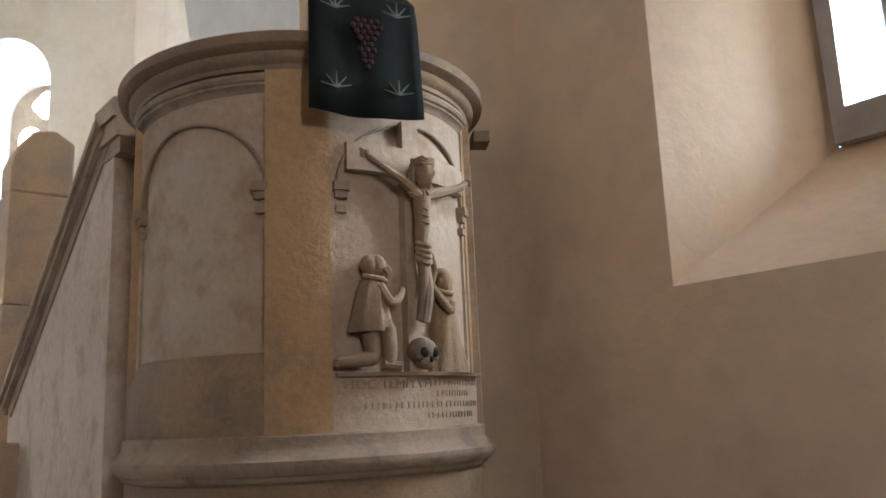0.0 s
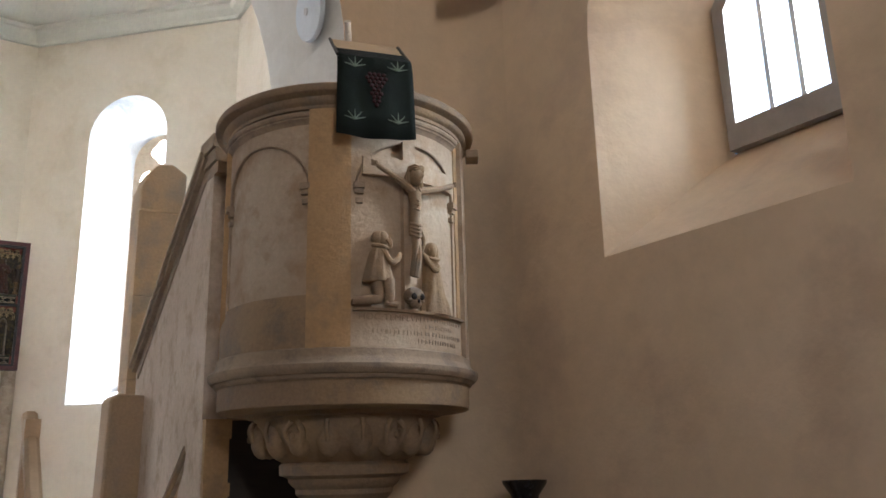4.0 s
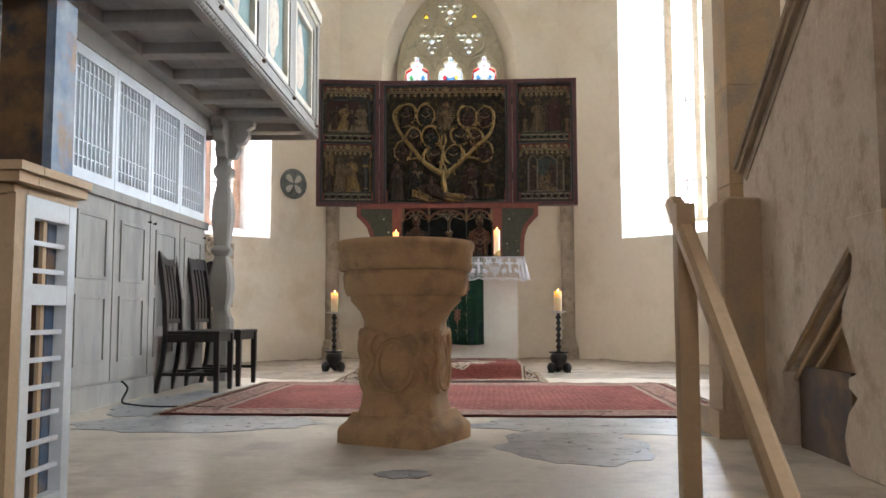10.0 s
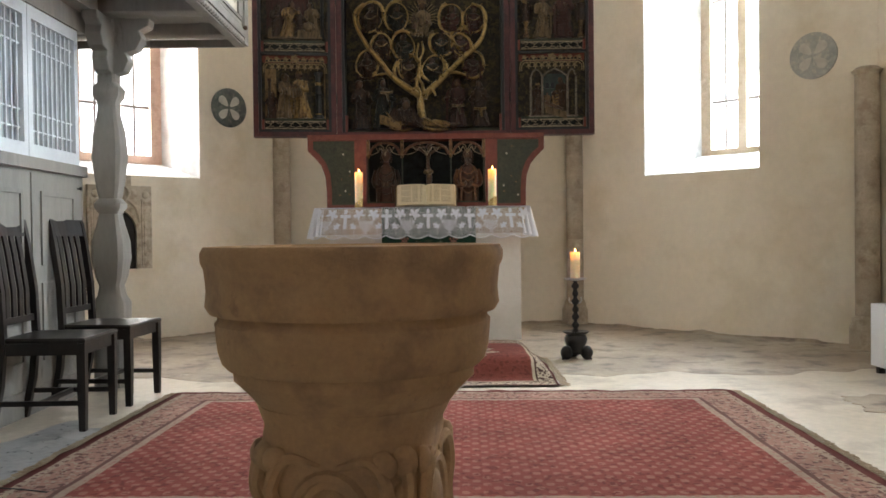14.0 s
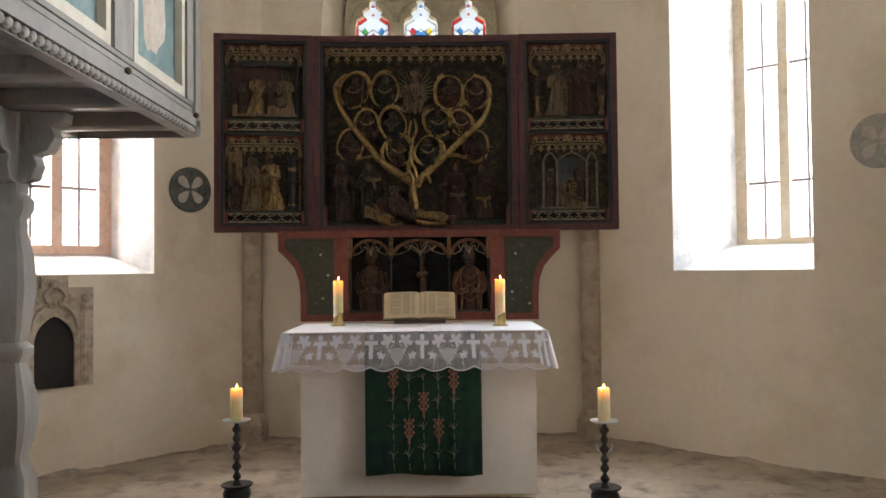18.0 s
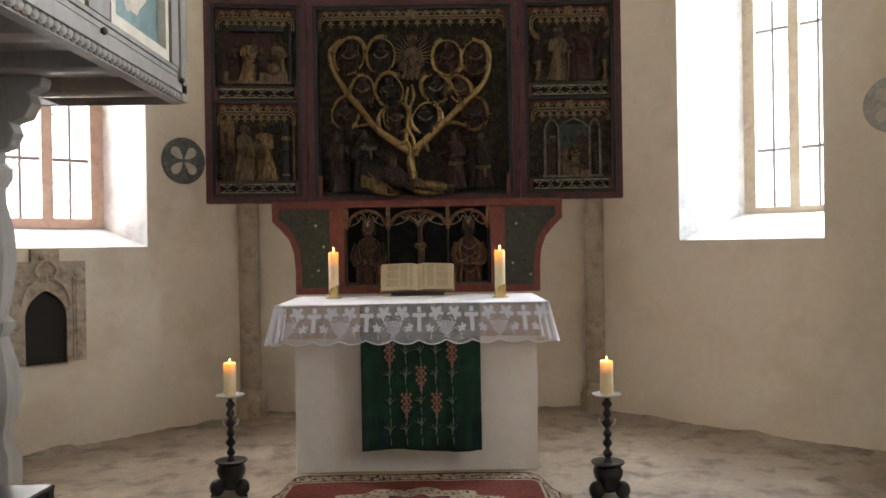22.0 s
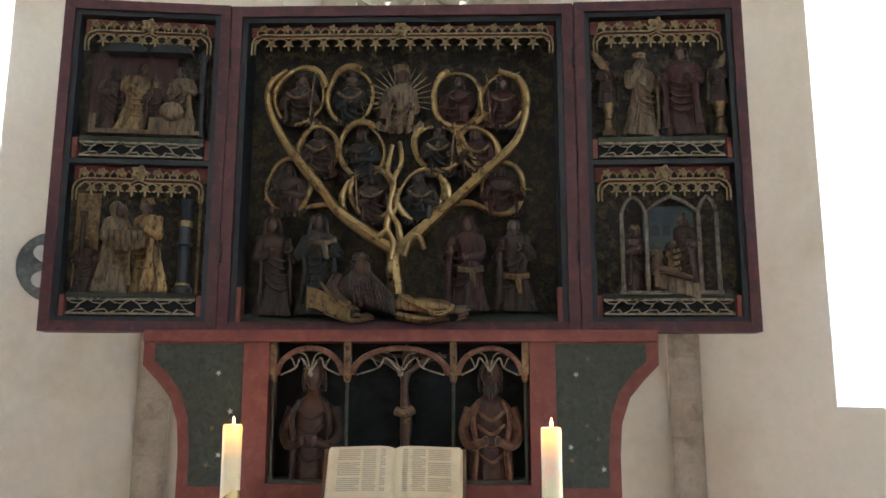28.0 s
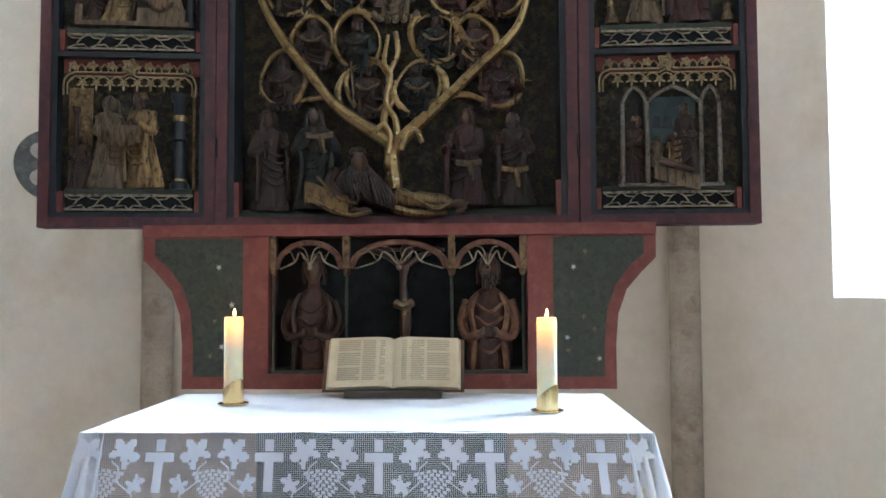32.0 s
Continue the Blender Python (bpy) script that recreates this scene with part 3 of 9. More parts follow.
def tube(bm, points, radius, n=6, taper=None, flat=1.0):
    """A round bar along points; taper gives the radius factor by 0..1."""
    pts = [Vector(p) for p in points]
    loops = []
    side = None
    for i, p in enumerate(pts):
        d = (pts[min(i + 1, len(pts) - 1)] - pts[max(i - 1, 0)]).normalized()
        if side is None:
            side = d.orthogonal().normalized()
        side = (side - d * side.dot(d)).normalized()
        up = d.cross(side)
        r = radius * (taper(i / (len(pts) - 1)) if taper else 1.0)
        loops.append([p + side * (r * math.cos(2 * math.pi * k / n)) + up * (r * flat * math.sin(2 * math.pi * k / n)) for k in range(n)])
    return rings(bm, loops)


def prism(bm, outline, d0, d1, plane="xz"):
    """Extrudes a flat outline of (u, v) between two depths."""
    def at(u, v, d):
        return (u, d, v) if plane == "xz" else (d, u, v) if plane == "yz" else (u, v, d)
    a = [bm.verts.new(at(u, v, d0)) for u, v in outline]
    b = [bm.verts.new(at(u, v, d1)) for u, v in outline]
    n = len(outline)
    fa, fb = bm.faces.new(a), bm.faces.new(b[::-1])
    fa.normal_update(), fb.normal_update()
    for i in range(n):
        bm.faces.new((a[i], b[i], b[(i + 1) % n], a[(i + 1) % n]))
    bmesh.ops.triangulate(bm, faces=[f for f in (fa, fb) if len(f.verts) > 4])
    return a + b


def ball(bm, c, rx, ry=None, rz=None, seg=10, m=None):
    ry, rz = ry or rx, rz or rx
    got = bmesh.ops.create_uvsphere(bm, u_segments=seg, v_segments=max(5, seg // 2 + 1), radius=1.0)["verts"]
    mm = Matrix.Translation(c) @ (m or Matrix()) @ Matrix.Diagonal((rx, ry, rz, 1))
    bmesh.ops.transform(bm, matrix=mm, verts=got)
    return got


def arch(u0, u1, z0, zs, kind="round", n=14, rise=None):
    """An outline from the lower left round to the lower right; zs is where the arch springs."""
    w, mid = u1 - u0, (u0 + u1) / 2
    pts = [(u0, z0)]
    if kind == "round":
        pts += [(mid - w / 2 * math.cos(math.pi * i / n), zs + (rise or w / 2) * math.sin(math.pi * i / n)) for i in range(n + 1)]
    else:
        top = rise or w * 0.866
        r = (w * w / 4 + top * top) / w
        end = math.asin(min(1, top / r))
        half = [(u0 + r - r * math.cos(end * i / (n // 2)), zs + r * math.sin(end * i / (n // 2))) for i in range(n // 2 + 1)]
        pts += half + [(2 * mid - u, z) for u, z in half[-2::-1]]
    return pts + [(u1, z0)]


def shrink(loop, k):
    """The outline moved inwards by k."""
    out, n = [], len(loop)
    for i in range(n):
        a, b, c = (Vector(loop[(i + d) % n]) for d in (-1, 0, 1))
        e, g = (b - a), (c - b)
        if e.length < 1e-6 or g.length < 1e-6:
            out.append(tuple(b)); continue
        e.normalize(); g.normalize()
        na, nb = Vector((e.y, -e.x)), Vector((g.y, -g.x))
        s = (na + nb)
        s = s.normalized() * (k / max(0.35, s.normalized().dot(na))) if s.length > 1e-6 else na * k
        out.append(tuple(b + s))
    return out


def wall(name, p0, p1, z0, z1, thick, material, openings=(), label="", reveal=None):
    """A wall from p0 to p1 whose room side lies on that line, with its body to the left of the way. An opening is a pair
    of outlines (room side, outer side) of one length in metres along the wall and height."""
    a, b = Vector((*p0, 0)), Vector((*p1, 0))
    way = (b - a).normalized()
    out = Vector((-way.y, way.x, 0))
    length = (b - a).length
    bm = bmesh.new()
    at = lambda u, v, d: a + way * u + out * d + Vector((0, 0, v))
    sides = []
    for d, k in ((0.0, 0), (thick, 1)):
        edges = []
        outer = [bm.verts.new(at(u, v, d)) for u, v in ((0, z0), (length, z0), (length, z1), (0, z1))]
        loops = [outer] + [[bm.verts.new(at(u, v, d)) for u, v in pair[k]] for pair in openings]
        for loop in loops:
            edges += [bm.edges.new((loop[i], loop[(i + 1) % len(loop)])) for i in range(len(loop))]
        bmesh.ops.triangle_fill(bm, use_beauty=True, use_dissolve=False, edges=edges)
        sides.append(loops)
    for k, (la, lb) in enumerate(zip(*sides)):
        n = len(la)
        for i in range(n):
            bm.faces.new((la[i], la[(i + 1) % n], lb[(i + 1) % n], lb[i])).material_index = min(k, 1)
    return single(name, bm, [material, reveal or material], label, "wall", kind="structure")


def smooth_path(pts, n=5):
    """A Catmull-Rom curve through a few points."""
    p = [Vector(q) for q in pts]
    p = [2 * p[0] - p[1]] + p + [2 * p[-1] - p[-2]]
    out = []
    for i in range(1, len(p) - 2):
        a, b, c, d = p[i - 1:i + 3]
        for k in range(n):
            t = k / n
            out.append(0.5 * (2 * b + (c - a) * t + (2 * a - 5 * b + 4 * c - d) * t * t + (3 * b - a - 3 * c + d) * t ** 3))
    return out + [p[-2]]


def carved_head(bm, c, r, turn=0.0):
    """A carved head with brow, eye hollows, nose and chin, looking to -y."""
    vs = bmesh.ops.create_uvsphere(bm, u_segments=18, v_segments=12, radius=1.0)["verts"]
    for v in vs:
        x, y, z = v.co
        f = max(0.0, -y)
        bell = lambda cx, cz, wx, wz: math.exp(-((x - cx) / wx) ** 2 - ((z - cz) / wz) ** 2)
        out = 0.30 * bell(0, -0.08, 0.16, 0.26) + 0.10 * bell(0, 0.42, 0.6, 0.14) - 0.20 * (bell(-0.36, 0.16, 0.2, 0.16) + bell(0.36, 0.16, 0.2, 0.16))
        out += 0.07 * bell(0, -0.42, 0.25, 0.07) - 0.08 * bell(0, -0.56, 0.3, 0.07) + 0.10 * bell(0, -0.78, 0.25, 0.16)
        x *= 1 - 0.22 * max(0.0, -z)
        v.co = (x, y - f * out, z)
    bmesh.ops.transform(bm, matrix=Matrix.Translation(c) @ Matrix.Rotation(turn, 4, "Z") @ Matrix.Diagonal((0.80 * r, 0.92 * r, 1.15 * r, 1)), verts=vs)
    return vs


def statue_mesh(bm, at, h, w=0.34, lean=0.0, face=0.0, seed=0, kneel=False, beard=False, arms=0.5, hood=None):
    """A robed figure of plain shape and height h that looks to -y: robe (surface 0), flesh (1), trimmings (2) and hair (3)."""
    rnd = random.Random(seed)
    ph, ph2 = rnd.random() * 6, rnd.random() * 6
    hood = rnd.random() < 0.28 if hood is None else hood
    made, marks = [], []
    W = w * h

    def mark(idx):
        marks.append((len(bm.faces), idx))

    mark(None)
    prof = [(0.0, 0.98), (0.015, 1.04), (0.05, 1.0), (0.10, 0.93), (0.16, 0.88), (0.22, 0.83), (0.29, 0.79), (0.36, 0.74), (0.43, 0.69), (0.49, 0.64), (0.54, 0.60), (0.58, 0.62), (0.63, 0.68), (0.68, 0.77), (0.725, 0.83), (0.765, 0.82), (0.795, 0.72), (0.82, 0.50), (0.838, 0.31), (0.86, 0.25)]
    loops = []
    for z, k in prof:
        loop = []
        for i in range(48):
            a = 2 * math.pi * i / 48
            deep = max(0, 1 - z * 1.3)
            ridge = 1 - abs(math.sin(4 * a + ph + 1.2 * math.sin(5 * z + ph2)))
            fold = 1 + deep * (0.30 * ridge - 0.12) + deep * 0.06 * math.sin(15 * a + ph2 - 6 * z)
            fold += (0.10 * (1 - abs(math.sin(7 * z * 3 + 2.2 * a + ph))) - 0.04) * (0.3 < z < 0.78)
            sway = 0.07 * W * math.sin(2.2 * z + ph)
            loop.append((0.5 * W * k * fold * math.cos(a) + sway, 0.36 * W * k * fold * math.sin(a), z * h))
        loops.append(loop)
    made += rings(bm, loops)
    # a cloak gathered over one arm: hanging edges and slung folds
    for s in (-1, 1):
        made += tube(bm, smooth_path([(s * 0.30 * W, -0.05 * W, 0.80 * h), (s * 0.42 * W, -0.22 * W, 0.62 * h), (s * (0.34 + 0.12 * rnd.random()) * W, -0.33 * W, 0.4 * h), (s * 0.46 * W, -0.28 * W, 0.10 * h)], 4), 0.026 * h, 7, lambda t: 0.7 + 0.7 * t + 0.15 * math.sin(14 * t), 0.5)
    d = rnd.choice((-1, 1))
    for k in range(5):
        z = (0.26 + 0.075 * k) * h
        made += tube(bm, smooth_path([(-d * 0.34 * W, -0.24 * W, z + 0.10 * h), (-d * 0.1 * W, -0.36 * W, z + 0.01 * h), (d * 0.2 * W, -0.34 * W, z - 0.01 * h), (d * 0.36 * W, -0.2 * W, z + 0.03 * h)], 4), 0.011 * h, 6, lambda t: 0.6 + 0.7 * math.sin(math.pi * t))
    tip = 0.07 * W * math.sin(2.2 * 0.9 + ph)
    if hood:
        made += ball(bm, (tip, 0.022 * h, 0.925 * h), 0.082 * h, 0.07 * h, 0.095 * h, 14)
        for s in (-1, 1):
            made += tube(bm, smooth_path([(tip + s * 0.05 * h, -0.03 * h, 0.985 * h), (tip + s * 0.078 * h, -0.035 * h, 0.91 * h), (tip + s * 0.085 * h, -0.03 * h, 0.84 * h), (s * 0.32 * W, -0.05 * h, 0.75 * h)], 4), 0.02 * h, 7)
    for s in (-1, 1):
        up = arms + rnd.uniform(-0.3, 0.3)
        sh, el = Vector((s * 0.36 * W, 0, 0.77 * h)), Vector((s * 0.54 * W, -0.16 * W, 0.58 * h))
        ha = Vector((s * (0.06 + 0.28 * rnd.random()) * W, -0.5 * W, (0.48 + 0.28 * up) * h))
        wr = el.lerp(ha, 0.8)
        made += tube(bm, smooth_path([sh, el, wr], 5), 0.05 * h, 10, lambda t: 1.0 + 0.18 * math.sin(11 * t + ph) - 0.1 * t)
        made += tube(bm, [wr + Vector((0, 0.01 * h, 0)), wr + Vector((s * 0.012 * h, 0.006 * h, -0.06 * h)), wr + Vector((s * 0.016 * h, 0.01 * h, -0.12 * h))], 0.03 * h, 7, lambda t: 1.1 - 0.7 * t, 0.5)
        mark(0)
        made += tube(bm, [wr, ha], 0.018 * h, 7)
        made += ball(bm, ha, 0.022 * h, 0.02 * h, 0.028 * h, 8)
        for q in range(3):
            made += tube(bm, [ha + Vector(((q - 1) * 0.011 * h, -0.01 * h, 0.015 * h)), ha + Vector(((q - 1) * 0.014 * h, -0.02 * h, 0.045 * h))], 0.0065 * h, 5)
        mark(1)
    if kneel:
        made += ball(bm, (0, -0.3 * W, 0.1 * h), 0.4 * W, 0.5 * W, 0.1 * h, 12)
    mark(0)
    made += carved_head(bm, (tip, -0.022 * h, 0.91 * h), 0.068 * h, 0.3 * math.sin(ph))
    mark(1)
    if not hood:
        made += ball(bm, (tip, 0.012 * h, 0.942 * h), 0.062 * h, 0.058 * h, 0.058 * h, 12)
        for k in range(11):
            a = radians(-25 + 230 * k / 10)
            x, y = tip + 0.06 * h * math.cos(a), 0.056 * h * math.sin(a) - 0.005 * h
            made += tube(bm, smooth_path([(tip + 0.03 * h * math.cos(a), 0.03 * h * math.sin(a), 0.985 * h), (x, y, 0.93 * h), (x * 1.0 + 0.012 * h * math.cos(a + 1.5), y, 0.88 * h), (x + 0.012 * h * math.cos(a), y + 0.006 * h, 0.815 * h)], 3), 0.0155 * h, 6, lambda t: 1.0 + 0.25 * math.sin(16 * t))
    if beard:
        for k in range(7):
            x = (k - 3) * 0.0135 * h
            made += tube(bm, smooth_path([(tip + x, -0.066 * h + abs(x) * 0.5, 0.868 * h), (tip + x * 1.15 + 0.006 * h * math.sin(k * 2), -0.088 * h + abs(x) * 0.4, 0.82 * h), (tip + x * 0.8, -0.085 * h + abs(x) * 0.4, (0.765 + 0.012 * abs(k - 3)) * h)], 3), 0.0105 * h, 5, lambda t: 1.1 - 0.6 * t)
    mark(3)
    hat = rnd.random()
    if not hood and hat < 0.35:
        for q in range(3):
            made += tube(bm, [(tip + (0.064 - 0.008 * q) * h * math.cos(radians(20 * i)), 0.004 * h + (0.062 - 0.008 * q) * h * math.sin(radians(20 * i)), (0.955 + 0.022 * q + 0.006 * math.sin(i * 0.9 + q)) * h) for i in range(19)], 0.016 * h, 6)
    made += tube(bm, [(tip + 0.06 * h * math.cos(radians(20 * i)), -0.006 * h + 0.055 * h * math.sin(radians(20 * i)), 0.805 * h + 0.012 * h * math.sin(radians(20 * i))) for i in range(19)], 0.011 * h, 6)
    mark(2)
    bm.faces.ensure_lookup_table()
    for (n0, _), (n1, idx) in zip(marks, marks[1:]):
        for f in bm.faces[n0:n1]:
            f.material_index = idx
    made = list({v for v in made})
    bmesh.ops.transform(bm, matrix=Matrix.Translation(at) @ Matrix.Rotation(face, 4, "Z") @ Matrix.Rotation(lean, 4, "Y"), verts=made)
    return made

# ---- the building ----
CX, CY = 2.12, 2.32
WIN_OUT = 0.5


def splayed(u0, u1, z0, zs, inset_u, inset_z, kind="round", rise=None, n=14):
    a = arch(u0, u1, z0, zs, kind, n, rise)
    b = arch(u0 + inset_u, u1 - inset_u, z0 + inset_z, zs, kind, n, (rise - inset_z) if rise else None)
    return a, b


wall("wall_east", (-1.53, 11.08), (1.50, 11.08), -0.9, 7.0, 0.6, PLASTER,
     [splayed(0.58, 2.47, 2.2, 3.9, 0.24, 0.3, "pointed", 1.62)], "cream limewashed east wall of the chancel")
wall("wall_south_east", (1.50, 11.08), (3.72, 8.84), -0.9, 7.0, 0.95, PLASTER,
     [(arch(0.98, 2.16, 1.55, 5.16), arch(1.26, 2.04, 1.83, 5.0))], "cream limewashed wall with a tall window", REVEAL)
wall("wall_north_east", (-3.75, 8.86), (-1.53, 11.08), -0.9, 7.0, 0.75, PLASTER,
     [splayed(0.88, 2.07, 1.57, 5.06, 0.17, 0.22)], "cream limewashed wall with a tall window", REVEAL)
# The window opening in this wall is added, out of view.
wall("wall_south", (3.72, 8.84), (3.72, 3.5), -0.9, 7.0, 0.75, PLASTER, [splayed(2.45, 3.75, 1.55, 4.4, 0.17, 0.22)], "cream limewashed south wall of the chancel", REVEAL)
wall("wall_north", (-3.75, 3.5), (-3.75, 8.86), -0.9, 7.0, 0.6, PLASTER, (), "cream limewashed north wall of the chancel")
# the nave
NAVE_N, NAVE_W, NAVE_TOP = -4.6, -7.0, 5.6
# The second opening is an added, unseen window for a nave lamp.
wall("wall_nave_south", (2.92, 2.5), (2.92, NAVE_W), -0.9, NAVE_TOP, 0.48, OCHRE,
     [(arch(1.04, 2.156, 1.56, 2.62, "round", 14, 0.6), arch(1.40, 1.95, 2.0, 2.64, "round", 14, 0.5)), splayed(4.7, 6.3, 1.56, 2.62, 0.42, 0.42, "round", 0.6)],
     "rough ochre limewashed nave wall with a splayed window and an added one")
# Unseen wall; its opening is added for the warm lamp outside.
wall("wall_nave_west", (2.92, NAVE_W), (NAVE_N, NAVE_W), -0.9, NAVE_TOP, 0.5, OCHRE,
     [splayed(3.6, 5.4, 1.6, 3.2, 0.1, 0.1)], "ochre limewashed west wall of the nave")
wall("wall_nave_north", (NAVE_N, NAVE_W), (NAVE_N, 2.5), -0.9, NAVE_TOP, 0.5, OCHRE, (), "ochre limewashed north wall of the nave")


def arch_wall():
    """The wall between nave and chancel, with its round arch."""
    bm = bmesh.new()
    hole = arch(-2.2, 2.2, -0.9, 2.74, "round", 28)
    # one outline that runs round the opening and back over the top
    loop = hole + [(3.9, -0.9), (3.9, 7.0), (-4.9, 7.0), (-4.9, -0.9)]
    fr = []
    for y in (2.5, 3.5):
        vs = [bm.verts.new((u, y, v)) for u, v in loop]
        es = [bm.edges.new((vs[i], vs[(i + 1) % len(vs)])) for i in range(len(vs))]
        bmesh.ops.triangle_fill(bm, use_beauty=True, use_dissolve=False, edges=es)
        fr.append(vs)
    n = len(loop)
    for i in range(n):
        f = bm.faces.new((fr[0][i], fr[0][(i + 1) % n], fr[1][(i + 1) % n], fr[1][i]))
        f.material_index = 1 if i < len(hole) - 1 else 0
    for f in bm.faces:
        c = f.calc_center_median()
        if abs(c.y - 3.5) < 1e-4:
            f.material_index = 1
    return single("wall_chancel_arch", bm, [YELLOWWASH, WHITEWASH], "thick limewashed wall with a round chancel arch", "wall", kind="structure")


arch_wall()
# the nave's south-east corner is rounded off with plaster
bm = bmesh.new()
rings(bm, [[(2.922, 2.502, z)] + [(2.47 + 0.45 * math.sin(math.pi / 2 * i / 10) + 0.002, 2.05 + 0.45 * math.cos(math.pi / 2 * i / 10) + 0.002, z) for i in range(11)] for z in (-0.9, 1.6, 3.0, NAVE_TOP)])
single("corner_plaster", bm, YELLOWWASH, "rounded ochre plaster in the corner of the nave", "wall", kind="structure", smooth=True)

CHANCEL = [(-1.53, 11.08), (-3.75, 8.86), (-3.75, 3.5), (-3.75, 2.62), (3.72, 2.62), (3.72, 8.84), (1.50, 11.08)]
bm = bmesh.new()
prism(bm, CHANCEL, -0.9, 0.0, "xy")
single("floor", bm, FLOOR, "pale worn stone floor of the chancel with grey patches", "floor", kind="structure")
single("floor_platform", boxed(0.93, 3.25, 1.82, 2.62, -0.9, 0.0), FLOOR, "pale stone platform beside the chancel steps", "floor", kind="structure")
single("floor_platform_north", boxed(-4.6, -1.0, 2.28, 2.62, -0.9, 0.0), FLOOR, "pale stone platform beside the chancel steps", "floor", kind="structure")
# Unseen floor, kept dark so little light bounces up the nave walls.
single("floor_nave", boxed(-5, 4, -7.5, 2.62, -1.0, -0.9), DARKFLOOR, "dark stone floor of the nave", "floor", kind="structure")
bm = bmesh.new()
prism(bm, CHANCEL, 6.95, 7.05, "xy")
single("ceiling", bm, CEILPAINT, "pale cream boarded ceiling of the chancel", "ceiling", kind="structure")
single("ceiling_nave", boxed(-5, 4, -7.5, 2.5, NAVE_TOP, NAVE_TOP + 0.1), GREYPAINT, "boarded ceiling of the nave", "ceiling", kind="structure")
single("step_riser", boxed(-1.0, 0.93, 2.598, 2.617, -0.178, -0.035), RISER, "dark brown board under the chancel edge", "step", kind="structure", bevel=0.003)
for k in range(1, 5):
    y = 2.62 - 0.24 * k
    single("step", boxed(-1.0, 0.93, y, 2.615 if k == 1 else 2.62 - 0.24 * (k - 1), -0.18 * k - 0.18 if k < 4 else -0.9, -0.18 * k), STONE, "worn sandstone step up to the chancel", "step", group="chancel steps", kind="structure", bevel=0.012)

# ---- the winged altarpiece ----
def fleuron_mesh():
    bm = bmesh.new()
    for a, s in ((-90, 1.35), (-18, 1.15), (198, 1.15), (40, 0.8), (140, 0.8)):
        d = Vector((math.cos(radians(a)), 0, math.sin(radians(a))))
        ball(bm, d * 0.012 * s, 0.0052, 0.006, 0.012 * s, 6, Matrix.Rotation(radians(90 - a), 4, "Y"))
    tube(bm, [(0, 0, 0.012), (-0.012, 0, 0.022), (-0.026, 0, 0.03)], 0.0035, 5)
    tube(bm, [(0, 0, 0.012), (0.012, 0, 0.022), (0.026, 0, 0.03)], 0.0035, 5)
    me = bpy.data.meshes.new("fleuron")
    bm.to_mesh(me); bm.free()
    me.materials.append(PALEGOLD)
    return me


def rosette_mesh():
    bm = bmesh.new()
    rows = [[(r * q * math.cos(a), y, r * q * math.sin(a)) for a in (math.pi * k / 10 for k in range(20)) for q in (1 + 0.24 * min(1, r / 0.012) * math.cos(5 * a),)]
            for r, y in ((0.017, 0.005), (0.017, -0.001), (0.012, -0.006), (0.0065, -0.003), (0.006, -0.009), (0.002, -0.012))]
    rings(bm, rows)
    me = bpy.data.meshes.new("rosette")
    bm.to_mesh(me); bm.free()
    me.materials.append(PALEGOLD)
    return me


FLEURON, ROSETTE = fleuron_mesh(), rosette_mesh()


def bit(name, mesh, parent, x, y, z, s=1.0):
    ob = new(name, mesh)
    ob.parent = parent
    ob.matrix_basis = Matrix.Translation((x, y, z)) @ Matrix.Scale(s, 4)
    return ob


